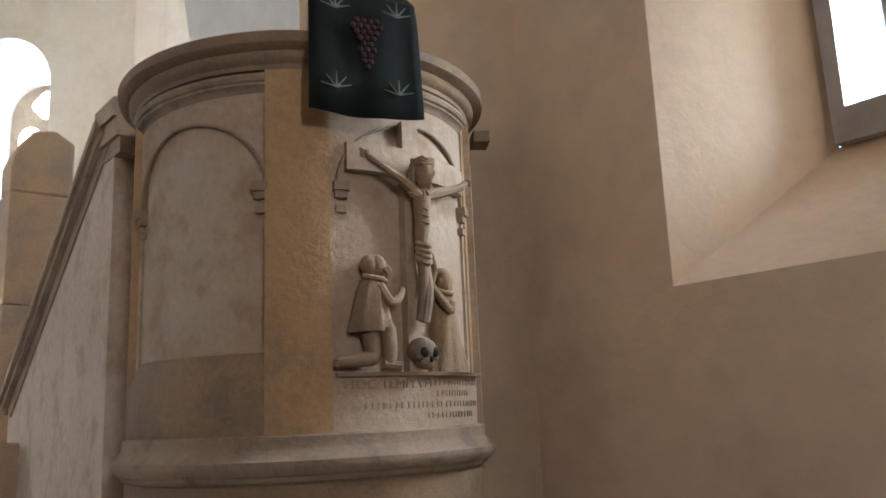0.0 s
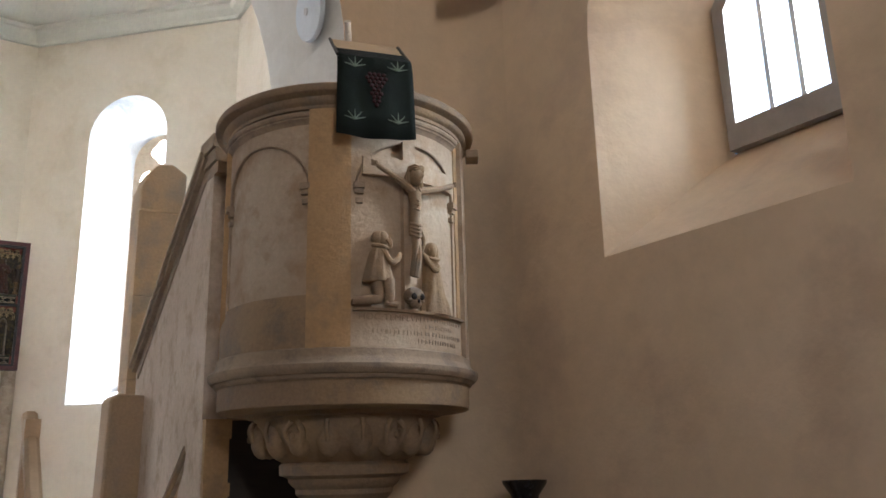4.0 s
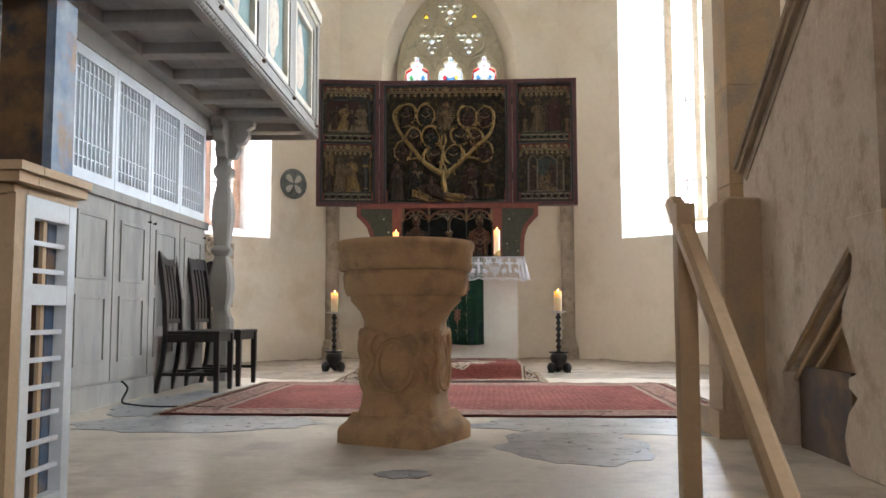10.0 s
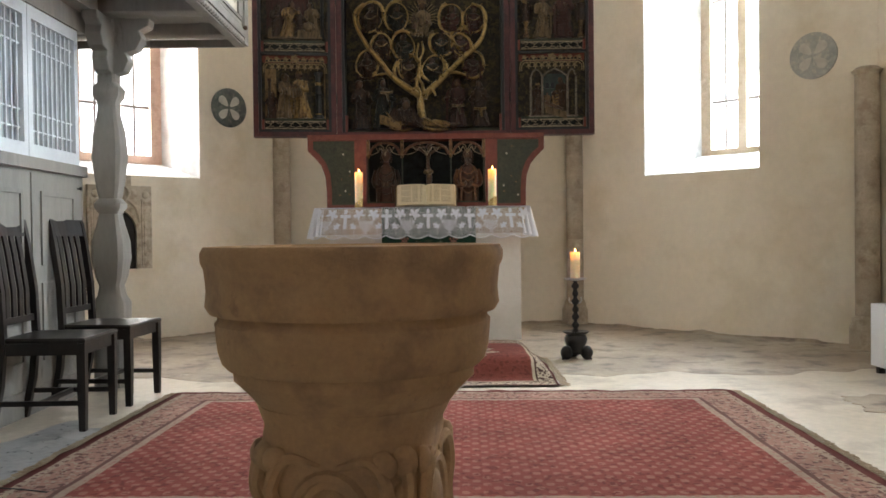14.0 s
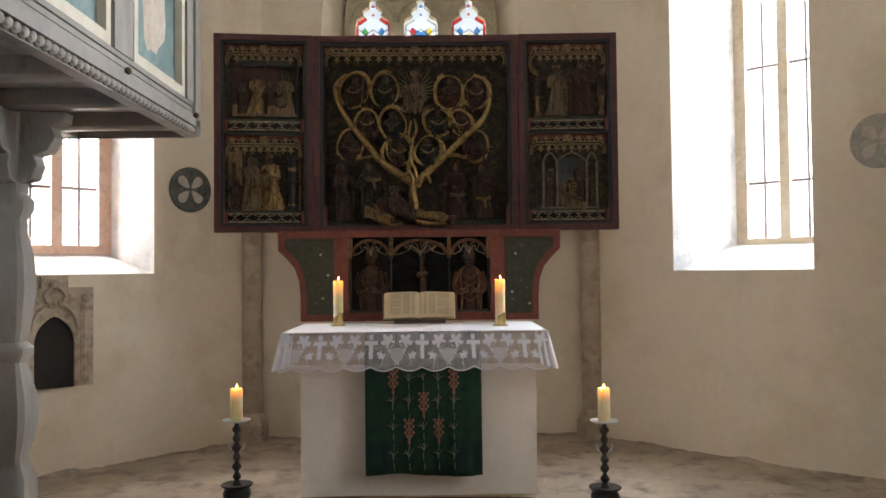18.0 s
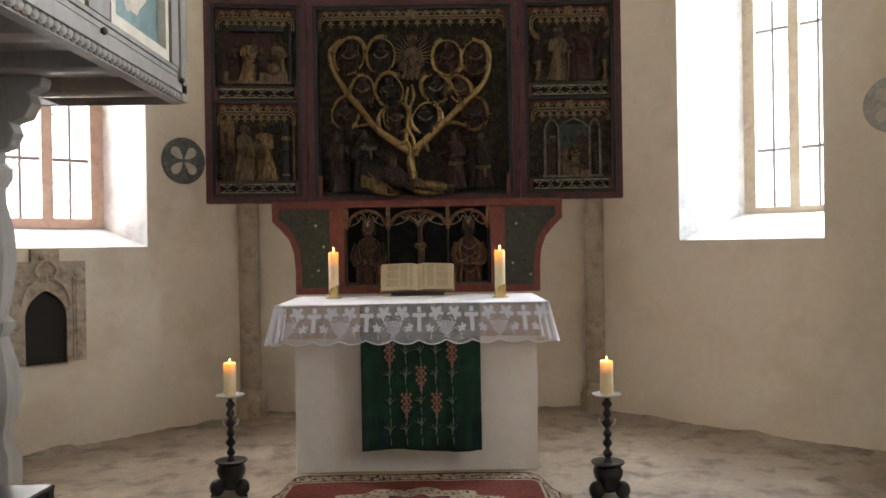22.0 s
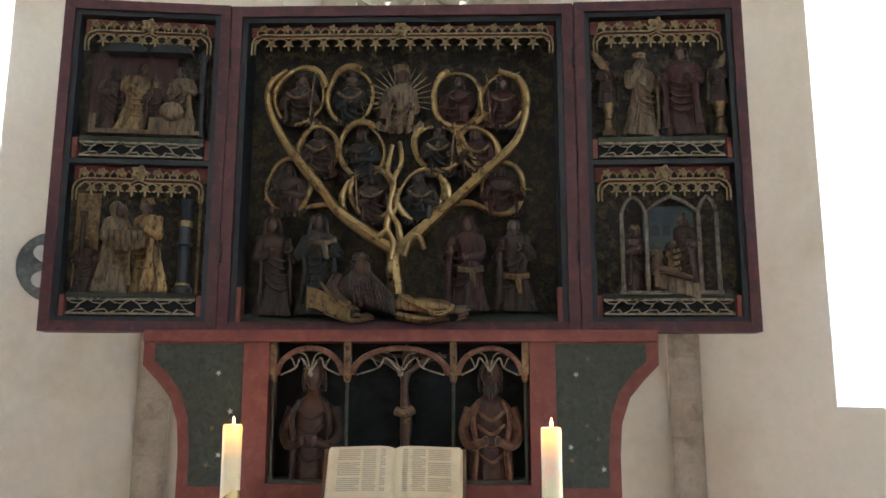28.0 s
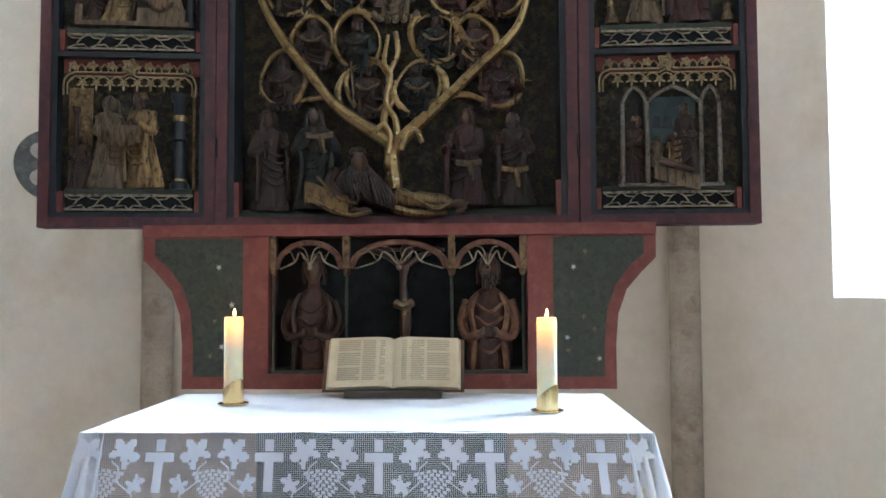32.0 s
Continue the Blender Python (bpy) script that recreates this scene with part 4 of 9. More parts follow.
def frieze(parent, x0, x1, z, y, count, blooms):
    """A gilt gothic frieze: moulded bar with turned-down ends, hanging fleurons and rosettes on a red ground. z is its bar."""
    part("frieze_ground", boxed(x0 - 0.01, x1 + 0.01, y + 0.03, y + 0.045, z, z + 0.065), REDPAINT, parent)
    bm = bmesh.new()
    for dz, r in ((0.0, 0.0044), (-0.018, 0.0036)):
        dx = -dz * 0.9
        pts = [(x0 + dx, y, z - 0.1), (x0 + dx, y, z - 0.05), (x0 + 0.012 + dx, y, z - 0.018 + dz), (x0 + 0.045, y, z + dz)]
        back = [(x0 + x1 - p[0], p[1], p[2]) for p in pts[::-1]]
        tube(bm, smooth_path(pts, 4) + [((x0 + x1) / 2 - 0.03, y, z + dz), ((x0 + x1) / 2, y, z + dz + 0.016), ((x0 + x1) / 2 + 0.03, y, z + dz)] + smooth_path(back, 4), r, 6)
    part("frieze_bar", bm, PALEGOLD, parent, smooth=True)
    bm = bmesh.new()
    n = count * 2
    for i in range(n):
        a = x0 + 0.02 + (x1 - x0 - 0.04) * (i + 0.5) / n
        w = (x1 - x0) / n * 0.5
        tube(bm, [(a - w, y + 0.012, z + 0.004), (a - w * 0.8, y + 0.012, z + 0.024), (a, y + 0.012, z + 0.04), (a + w * 0.8, y + 0.012, z + 0.024), (a + w, y + 0.012, z + 0.004)], 0.0036, 4)
    for i in range(count + 1):
        a, w = x0 + 0.05 + (x1 - x0 - 0.1) * i / count, (x1 - x0 - 0.1) / count * 0.5
        tube(bm, [(a - w * 0.97, y + 0.002, z - 0.042), (a - w * 0.7, y + 0.002, z - 0.026), (a, y + 0.002, z - 0.018), (a + w * 0.7, y + 0.002, z - 0.026), (a + w * 0.97, y + 0.002, z - 0.042)], 0.003, 4)
    part("frieze_arcade", bm, PALEGOLD, parent)
    # Solid dark fills drawn in place of pierced holes, for their shade.
    bm = bmesh.new()
    for i in range(n):
        a = x0 + 0.02 + (x1 - x0 - 0.04) * (i + 0.5) / n
        w = (x1 - x0) / n * 0.4
        prism(bm, arch(a - w, a + w, z + 0.005, z + 0.014, "round", 8), y + 0.022, y + 0.0285)
    part("frieze_piercing", bm, BLUEBLACK, parent)
    for i in range(count):
        bit("fleuron", FLEURON, parent, x0 + 0.05 + (x1 - x0 - 0.1) * (i + 0.5) / count, y, z - 0.05)
    for i in range(blooms):
        k = (i + 0.5) / blooms
        bit("rosette", ROSETTE, parent, x0 + (x1 - x0) * k, y - 0.004, z + 0.028, 2.0 if abs(k - 0.5) < 0.01 else 1.05)


def tracery_band(parent, x0, x1, z0, z1, y):
    """A pierced band of flowing tracery between two fillets."""
    part("band_ground", boxed(x0, x1, y + 0.012, y + 0.02, z0, z1), NICHEBLACK, parent)
    bm = bmesh.new()
    for z in (z0, z1):
        box(bm, x0, x1, y - 0.004, y + 0.012, z - 0.004, z + 0.004)
    n = max(4, round((x1 - x0) / 0.085))
    h = z1 - z0
    for i in range(n):
        a, w = x0 + (x1 - x0) * i / n, (x1 - x0) / n
        s = 1 if i < n / 2 else -1
        c = a + w / 2
        tube(bm, [(c - s * w / 2, y, z0), (c - s * w * 0.1, y, z0 + h * 0.25), (c + s * w * 0.15, y, z0 + h * 0.7), (c + s * w / 2, y, z1)], 0.004, 4)
        tube(bm, [(c - s * w * 0.1, y, z0 + h * 0.25), (c + s * w * 0.3, y, z0 + h * 0.3), (c + s * w / 2, y, z0)], 0.0036, 4)
        tube(bm, [(c + s * w * 0.15, y, z0 + h * 0.7), (c - s * w * 0.25, y, z0 + h * 0.75), (c - s * w / 2, y, z1)], 0.0036, 4)
    part("tracery", bm, SILVER, parent)


def carved(name, parent, x, y, z, h, robe=ROBE, w=0.34, seed=0, bust=False, crown=False, beard=False, turn=0.0, lean=0.0, seat=False, flat=0.62, arms=0.5, bw=0.46, cloud=True, trim=GOLDDULL):
    """A carved figure in relief, one plain mesh: robe, head and hands."""
    bm = bmesh.new()
    vs = statue_mesh(bm, (0, 0, 0), h / (0.62 if bust else 1.0), w if not bust else bw, lean, turn, seed, seat, beard, arms)
    H = h / (0.62 if bust else 1.0)
    if bust:
        bmesh.ops.bisect_plane(bm, geom=bm.verts[:] + bm.edges[:] + bm.faces[:], plane_co=(0, 0, 0.38 * H), plane_no=(0, 0, 1), clear_inner=True)
        bmesh.ops.translate(bm, vec=(0, 0, -0.38 * H), verts=bm.verts[:])
        for k in range(9 if cloud else 0):
            a = math.pi * (k / 8)
            ball(bm, (-0.2 * H * math.cos(a), -0.07 * H, 0.02 * H - 0.05 * H * math.sin(a)), 0.036 * H, seg=6)
    top = h
    if crown:
        n = len(bm.faces)
        lathe(bm, [(0.07 * H, 0), (0.085 * H, 0.06 * H), (0.06 * H, 0.06 * H)], 9, (lean * h * 0.9, 0, top - 0.045 * H), cap=False)
        bm.faces.ensure_lookup_table()
        for f in bm.faces[n:]:
            f.material_index = 2
    bmesh.ops.transform(bm, matrix=Matrix.Translation((x, y, z)) @ Matrix.Diagonal((1, flat, 1, 1)), verts=bm.verts[:])
    return part(name, bm, [robe, SKIN, trim, HAIR], parent, smooth=True)


retable = thing("altarpiece", "dark carved winged altarpiece with gilt tree of kings relief", "altarpiece", pose(0, 9.6, 1.875))
X0, X1, H = -0.81, 0.77, 1.515
part("back_board", boxed(X0 + 0.03, X1 - 0.03, 0.15, 0.19, 0.02, H - 0.02), BROCADE, retable, "dark gilt brocade ground")
for a, b, c, d in ((X0, X0 + 0.05, 0, H), (X1 - 0.05, X1, 0, H)):
    part("frame_stile", boxed(a, b, -0.02, 0.2, c, d), DARKRED, retable, bevel=0.006)
for c, d in ((0, 0.045), (H - 0.05, H)):
    part("frame_rail", boxed(X0 + 0.05, X1 - 0.05, -0.018, 0.2, c, d), DARKRED, retable, bevel=0.006)
for a, b in ((X0 + 0.05, X0 + 0.075), (X1 - 0.075, X1 - 0.05)):
    part("inner_stile", boxed(a, b, 0.0, 0.15, 0.045, H - 0.05), BLUEBLACK, retable, bevel=0.004)
part("inner_rail", boxed(X0 + 0.075, X1 - 0.075, 0.0, 0.15, H - 0.075, H - 0.05), BLUEBLACK, retable)
for a in (X0 + 0.076, X1 - 0.096):
    part("corner_strip", boxed(a, a + 0.02, 0.0, 0.05, 0.045, 0.2), REDPAINT, retable)
frieze(retable, X0 + 0.09, X1 - 0.09, H - 0.125, 0.02, 16, 13)
bm = bmesh.new()
rows_ = [[(X0 + 0.06 + (X1 - X0 - 0.12) * i / 24, y, 0.045 + (0.03 + 0.03 * noise.noise((i * 0.4, y * 30, 0))) * k) for i in range(25)] for y, k in ((0.0, 0.1), (0.05, 0.7), (0.1, 1.3), (0.15, 1.8))]
rings(bm, rows_, closed=False)
part("ground", bm, GREENPAINT, retable, "dark green ground", smooth=True)


def at(x, z):
    return (x, 0.085, z - 1.875)


def limb(pts, r, tip=0.45, lift=0.0, name="branch"):
    bm = bmesh.new()
    path = smooth_path([(p[0], at(0, 0)[1] - lift, p[1] - 1.875) for p in pts], 6)
    ph = pts[0][0] * 40
    tube(bm, path, r, 8, lambda t: (1 - (1 - tip) * t) * (1 + 0.09 * math.sin(19 * t + ph)))
    return part(name, bm, GOLD, retable, smooth=True)


limb([(-0.035, 2.05), (-0.045, 2.13), (-0.05, 2.2), (-0.04, 2.29)], 0.04, 0.8, 0.0, "trunk")
limb([(-0.05, 2.25), (-0.13, 2.305), (-0.29, 2.42), (-0.38, 2.53), (-0.53, 2.72), (-0.63, 2.90), (-0.64, 3.03), (-0.56, 3.11)], 0.033, 0.36, 0.02)
limb([(-0.03, 2.24), (0.03, 2.30), (0.17, 2.43), (0.36, 2.61), (0.51, 2.76), (0.56, 2.93), (0.53, 3.05), (0.43, 3.10)], 0.033, 0.36, 0.02)
limb([(-0.07, 2.28), (-0.08, 2.38), (-0.04, 2.46), (-0.06, 2.56), (-0.02, 2.66), (-0.03, 2.76)], 0.017, 0.6, 0.01)
limb([(-0.02, 2.28), (-0.03, 2.36), (-0.07, 2.44), (-0.05, 2.56), (-0.08, 2.62), (-0.06, 2.74)], 0.015, 0.6, 0.025)
limb([(-0.27, 2.40), (-0.29, 2.50), (-0.25, 2.58), (-0.19, 2.62)], 0.018, 0.6)
limb([(-0.45, 2.64), (-0.50, 2.72), (-0.47, 2.80), (-0.40, 2.86)], 0.016, 0.6)
limb([(0.20, 2.46), (0.19, 2.55), (0.15, 2.60), (0.09, 2.62)], 0.018, 0.6)
limb([(0.30, 2.55), (0.33, 2.66), (0.40, 2.68)], 0.014, 0.6)
limb([(0.22, 2.47), (0.30, 2.47), (0.38, 2.44), (0.45, 2.43)], 0.016, 0.6)
limb([(-0.33, 2.47), (-0.42, 2.46), (-0.50, 2.44)], 0.014, 0.6)
limb([(0.36, 2.60), (0.24, 2.82), (0.33, 2.86), (0.40, 2.93)], 0.016, 0.7)
limb([(-0.12, 2.30), (-0.08, 2.33), (-0.05, 2.28), (-0.06, 2.2)], 0.014, 0.8, 0.05)
limb([(0.0, 2.22), (0.03, 2.30), (0.07, 2.30), (0.09, 2.25)], 0.014, 0.8, 0.05)
LOOPS = [(-0.50, 2.985, 0.135, 20), (-0.26, 2.985, 0.13, 70), (0.24, 2.97, 0.13, 110), (0.45, 2.965, 0.12, 150), (-0.40, 2.735, 0.10, 200), (-0.20, 2.72, 0.125, 60),
         (0.15, 2.735, 0.115, 130), (0.33, 2.725, 0.1, 330), (-0.54, 2.555, 0.12, 300), (-0.15, 2.515, 0.115, 30), (0.07, 2.515, 0.115, 170), (0.44, 2.545, 0.115, 250)]
for k, (cx, cz, r, gap) in enumerate(LOOPS):
    bm = bmesh.new()
    grow = [r * (1.0 + 0.07 * math.sin(radians(2 * a + 70 * k)) - 0.12 * a / 375) for a in range(0, 376, 15)]
    pts = [(cx + q * 0.95 * math.cos(radians(gap + 15 * i)), 0.085 - 0.014 * math.sin(radians(45 * i)), cz - 1.875 + q * 1.05 * math.sin(radians(gap + 15 * i))) for i, q in enumerate(grow)]
    tube(bm, pts, 0.0138, 8, lambda t: (1.15 - 0.75 * t) * (1 + 0.1 * math.sin(23 * t + k)))
    for e in (0.3, 0.7):
        p_ = Vector(pts[int(e * len(pts))])
        out_ = (p_ - Vector((cx, p_.y, cz - 1.875))).normalized()
        tube(bm, [p_, p_ + out_ * 0.018 + Vector((0.006, 0, 0.004)), p_ + out_ * 0.028 + Vector((0.014, 0, 0))], 0.006, 5, lambda t: 1 - 0.6 * t)
    part("vine_loop", bm, GOLD, retable, smooth=True)
    carved("king_figure", retable, cx, 0.1, cz - 1.875 - 0.125, 0.235, (ROBE, ROBERED, ROBEGREEN)[(k * 2 + k // 3) % 3], seed=k, bust=True, crown=k % 3 != 2, beard=k % 2 == 0, turn=0.5 * math.sin(k * 2.3), flat=0.75, bw=0.40, trim=ROBE)
    bm = bmesh.new()
    s = -1 if k % 2 else 1
    if k % 3 == 0:
        tube(bm, [(cx + s * 0.06, 0.03, cz - 1.875 - 0.11), (cx + s * 0.075, 0.03, cz - 1.875 + 0.09)], 0.004, 5)
        ball(bm, (cx + s * 0.075, 0.03, cz - 1.875 + 0.095), 0.009, seg=6)
    tube(bm, smooth_path([(cx - 0.05, 0.035, cz - 1.875 + 0.0), (cx - 0.02, 0.012, cz - 1.875 - 0.03), (cx + 0.02, 0.012, cz - 1.875 - 0.03), (cx + 0.05, 0.035, cz - 1.875)], 3), 0.011, 6, None, 0.6)
    part("king_collar", bm, (GOLDDULL, PALEROBE, ROBE)[k % 3], retable, smooth=True)
carved("crowned_figure", retable, -0.03, 0.1, 2.83 - 1.875, 0.30, BEIGEROBE, seed=31, bust=True, crown=True, turn=0.1, flat=0.75, bw=0.27)
carved("child_figure", retable, -0.1, 0.06, 2.87 - 1.875, 0.13, SKIN, seed=32, w=0.3)
bm = bmesh.new()
for k in range(19):
    a = radians(-20 + 220 * k / 18)
    tube(bm, [(-0.03 + 0.08 * math.cos(a), 0.13, 1.11 + 0.09 * math.sin(a)), (-0.03 + 0.17 * math.cos(a), 0.125, 1.11 + 0.17 * math.sin(a))], 0.004, 4, lambda t: 1 - 0.8 * t)
part("gilt_rays", bm, PALEGOLD, retable)
carved("prophet_figure", retable, -0.60, 0.09, 0.08, 0.45, ROBE, w=0.36, seed=41, turn=0.5, arms=0.6)
carved("prophet_figure", retable, -0.39, 0.08, 0.085, 0.455, ROBEGREEN, w=0.36, seed=42, turn=0.15, arms=0.9)
carved("prophet_figure", retable, 0.28, 0.08, 0.10, 0.43, ROBERED, w=0.38, seed=43, turn=-0.5, arms=0.5)
carved("prophet_figure", retable, 0.50, 0.09, 0.10, 0.42, ROBE, w=0.36, seed=44, turn=-0.4, beard=True, arms=1.0)
for x, z, r, mt in ((-0.35, 0.395, 0.035, BEIGEROBE), (0.30, 0.27, 0.03, BEIGEROBE), (0.50, 0.24, 0.03, PALEROBE)):
    bm = bmesh.new()
    tube(bm, [(x - 0.06, 0.0, z + 0.01), (x, -0.015, z), (x + 0.05, 0.0, z + 0.012)], 0.014, 6)
    tube(bm, [(x, -0.015, z), (x + 0.012, -0.012, z - 0.07)], 0.014, 6, lambda t: 1 - 0.3 * t)
    part("sash", bm, mt, retable, "pale knotted sash", smooth=True)
# the sleeping patriarch at the foot of the tree: dark body, long beard, gilt cloak spread on the ground
bm = bmesh.new()
tube(bm, smooth_path([(-0.27, 0.06, 0.2), (-0.18, 0.04, 0.17), (-0.08, 0.04, 0.12), (0.04, 0.05, 0.07)], 5), 0.085, 14, lambda t: 1.0 - 0.55 * t, 0.7)
tube(bm, smooth_path([(-0.29, 0.05, 0.25), (-0.31, 0.0, 0.17), (-0.2, -0.04, 0.075)], 4), 0.032, 9)
part("sleeping_figure", bm, ROBE, retable, "dark robed reclining carved figure", smooth=True)
bm = bmesh.new()
carved_head(bm, (-0.18, -0.015, 0.275), 0.045, 0.3)
part("sleeper_head", bm, SKIN, retable, "painted sleeping face", smooth=True)
bm = bmesh.new()
ball(bm, (-0.205, -0.045, 0.07), 0.026, 0.018, 0.017, 8)
for k in range(4):
    tube(bm, [(-0.19 + 0.012 * k, -0.055, 0.07 + 0.003 * k), (-0.165 + 0.012 * k, -0.058, 0.058 + 0.004 * k)], 0.0055, 5)
part("hand", bm, SKIN, retable, smooth=True)
bm = bmesh.new()
ball(bm, (0.255, -0.01, 0.095), 0.038, 0.024, 0.026, 10)
for k in range(4):
    tube(bm, [(0.265 - 0.01 * k, -0.02, 0.1 - 0.016 * k), (0.3 - 0.008 * k, -0.03, 0.112 - 0.016 * k)], 0.007, 5)
part("foot", bm, SKIN, retable, smooth=True)
bm = bmesh.new()
ball(bm, (-0.186, 0.005, 0.312), 0.048, 0.045, 0.02, 12)
ball(bm, (-0.19, 0.004, 0.33), 0.038, 0.036, 0.024, 12)
for k in range(9):
    x = -0.222 + 0.0095 * k
    tube(bm, smooth_path([(x, -0.035, 0.262 - 0.02 * math.sin(math.pi * k / 8)), (x + 0.012 * math.sin(k * 2.1), -0.055, 0.21), (x + 0.02 + 0.02 * math.sin(k * 1.3), -0.05, 0.12 + 0.012 * math.sin(k * 2.7))], 4), 0.011, 6, lambda t: 1 - 0.55 * t)
for k in range(6):
    x = -0.13 + 0.017 * k
    tube(bm, smooth_path([(-0.155, -0.02, 0.27), (x, -0.03, 0.2 - 0.01 * k), (x + 0.03, -0.03, 0.1 - 0.006 * k)], 4), 0.011, 6, lambda t: 1 - 0.4 * t)
part("beard_and_hat", bm, HAIR, retable, "dark brown long beard and cap", smooth=True)
bm = bmesh.new()
tube(bm, smooth_path([(-0.02, -0.01, 0.13), (0.06, -0.02, 0.115), (0.14, -0.01, 0.12), (0.22, 0.0, 0.1)], 5), 0.048, 12, lambda t: (1 - 0.4 * t) * (1 + 0.12 * math.sin(17 * t)), 0.75)
tube(bm, smooth_path([(-0.02, -0.05, 0.07), (0.08, -0.06, 0.05), (0.2, -0.04, 0.06)], 5), 0.022, 8, lambda t: 1 - 0.4 * t)
for k in range(5):
    tube(bm, smooth_path([(-0.01 + 0.02 * k, -0.05, 0.155 - 0.006 * k), (0.06 + 0.022 * k, -0.072, 0.115 - 0.012 * k), (0.11 + 0.025 * k, -0.05, 0.07 + 0.006 * k)], 4), 0.008, 6)
part("gilt_cloak", bm, PALEROBE, retable, "gilt folded cloak", smooth=True)
bm = bmesh.new()
rings(bm, [[(-0.42 + 0.20 * t, -0.02 - 0.05 * t + 0.01 * math.sin(9 * t + k), 0.2 - 0.075 * t - 0.045 * k + 0.008 * math.sin(7 * t)) for t in (0, 0.2, 0.4, 0.6, 0.8, 1.0)] for k in range(3)], closed=False)
tube(bm, smooth_path([(-0.40, -0.03, 0.135), (-0.33, -0.055, 0.09), (-0.22, -0.075, 0.045), (-0.12, -0.07, 0.06)], 4), 0.009, 6)
tube(bm, smooth_path([(-0.36, -0.04, 0.22), (-0.28, -0.06, 0.13), (-0.18, -0.07, 0.09)], 4), 0.007, 6)
part("cloak_edge", bm, PALEROBE, retable, "gilt cloak edge", smooth=True)


def wing(x0, x1, hinge, turn, seed):
    """One wing with two relief scenes, each under a gilt frieze and over a tracery band."""
    w = x1 - x0
    g = part("wing", boxed(0.02, w - 0.02, 0.05, 0.075, 0.02, H - 0.02), BROCADE, retable, "hinged wing with carved scenes")
    g.matrix_basis = Matrix.Translation((x0 if hinge < 0 else x1, 0, 0)) @ Matrix.Rotation(turn, 4, "Z") @ Matrix.Translation((0 if hinge < 0 else -w, 0, 0))
    for a in (0, w - 0.045):
        part("wing_stile", boxed(a, a + 0.045, -0.03, 0.08, 0, H), DARKRED, g, bevel=0.006)
    for c in (0, H - 0.045):
        part("wing_rail", boxed(0.045, w - 0.045, -0.028, 0.08, c, c + 0.045), DARKRED, g, bevel=0.006)
    for a in (0.045, w - 0.07):
        part("inner_stile", boxed(a, a + 0.025, -0.015, 0.05, 0.045, H - 0.045), BLUEBLACK, g)
    for c in (0.045, 0.745, H - 0.068):
        part("inner_rail", boxed(0.07, w - 0.07, -0.015, 0.05, c, c + 0.022), BLUEBLACK, g)
    for zb in (0.08, 0.785):
        tracery_band(g, 0.1, w - 0.1, zb, zb + 0.062, 0.0)
        for a in (0.072, w - 0.092):
            part("corner_strip", boxed(a, a + 0.02, -0.005, 0.04, zb - 0.012, zb + 0.08), REDPAINT, g)
        top = 0.70 if zb < 0.5 else 1.40
        frieze(g, 0.09, w - 0.09, top - 0.02, 0.0, 8, 7)
        part("scene_base", boxed(0.1, w - 0.1, 0.0, 0.05, zb + 0.07, zb + 0.09), GREENPAINT, g)
    return g, w


gl, wl = wing(-1.555, X0 - 0.004, 1, radians(7), 2)
gr, wr = wing(X1 + 0.004, 1.53, -1, radians(-2), 5)
# the four carved scenes
def scene_column(g, x, z, h, mt=GOLDDULL, r=0.014):
    bm = bmesh.new()
    lathe(bm, [(r * 1.6, 0), (r * 1.6, 0.025), (r, 0.04), (r, h * 0.5), (r * 1.4, h * 0.52), (r, h * 0.56), (r, h - 0.04), (r * 1.5, h - 0.02), (r * 1.6, h)], 12, (x, 0.02, z))
    part("carved_column", bm, mt, g, smooth=True)


def scene_figures(g, z, rows):
    for k, (x, h, robe, turn, lean, crown, hood, arms) in enumerate(rows):
        carved("relief_figure", g, x, 0.03, z, h, robe, 0.4, int(1000 * x + 100 * z), crown=crown, turn=turn, lean=lean, flat=0.6, arms=arms)


scene_figures(gl, 0.885, [(0.19, 0.33, ROBE, 0.7, 0.12, False, True, 0.6), (0.31, 0.36, PALEROBE, 0.5, 0.1, False, True, 0.9), (0.42, 0.28, ROBE, 0.1, 0.0, False, False, 0.7), (0.55, 0.35, BEIGEROBE, -0.5, -0.12, False, True, 0.5)])
scene_figures(gl, 0.17, [(0.27, 0.41, BEIGEROBE, 0.9, 0.06, False, True, 0.6), (0.43, 0.43, PALEROBE, -0.7, -0.06, False, True, 0.5), (0.16, 0.24, ROBE, 0.2, 0.0, False, False, 0.4)])
scene_column(gl, 0.58, 0.17, 0.42, BLUEBLACK, 0.026)
for z in (0.19, 0.47, 0.565):
    bm = bmesh.new()
    lathe(bm, [(0.03, 0), (0.032, 0.008), (0.032, 0.018), (0.03, 0.026)], 12, (0.58, 0.02, z))
    part("column_ring", bm, GOLD, gl, smooth=True)
part("gilt_hanging", boxed(0.63, wl - 0.1, 0.04, 0.048, 0.17, 0.62), GILTBROCADE, gl, "worn gilt brocade ground")
part("gilt_hanging", boxed(0.64, wl - 0.1, 0.04, 0.048, 0.93, 1.3), GILTBROCADE, gl, "worn gilt brocade ground")
part("red_hanging", boxed(0.12, 0.5, 0.042, 0.048, 0.95, 1.28), ROBERED, gl, "dark red painted ground")
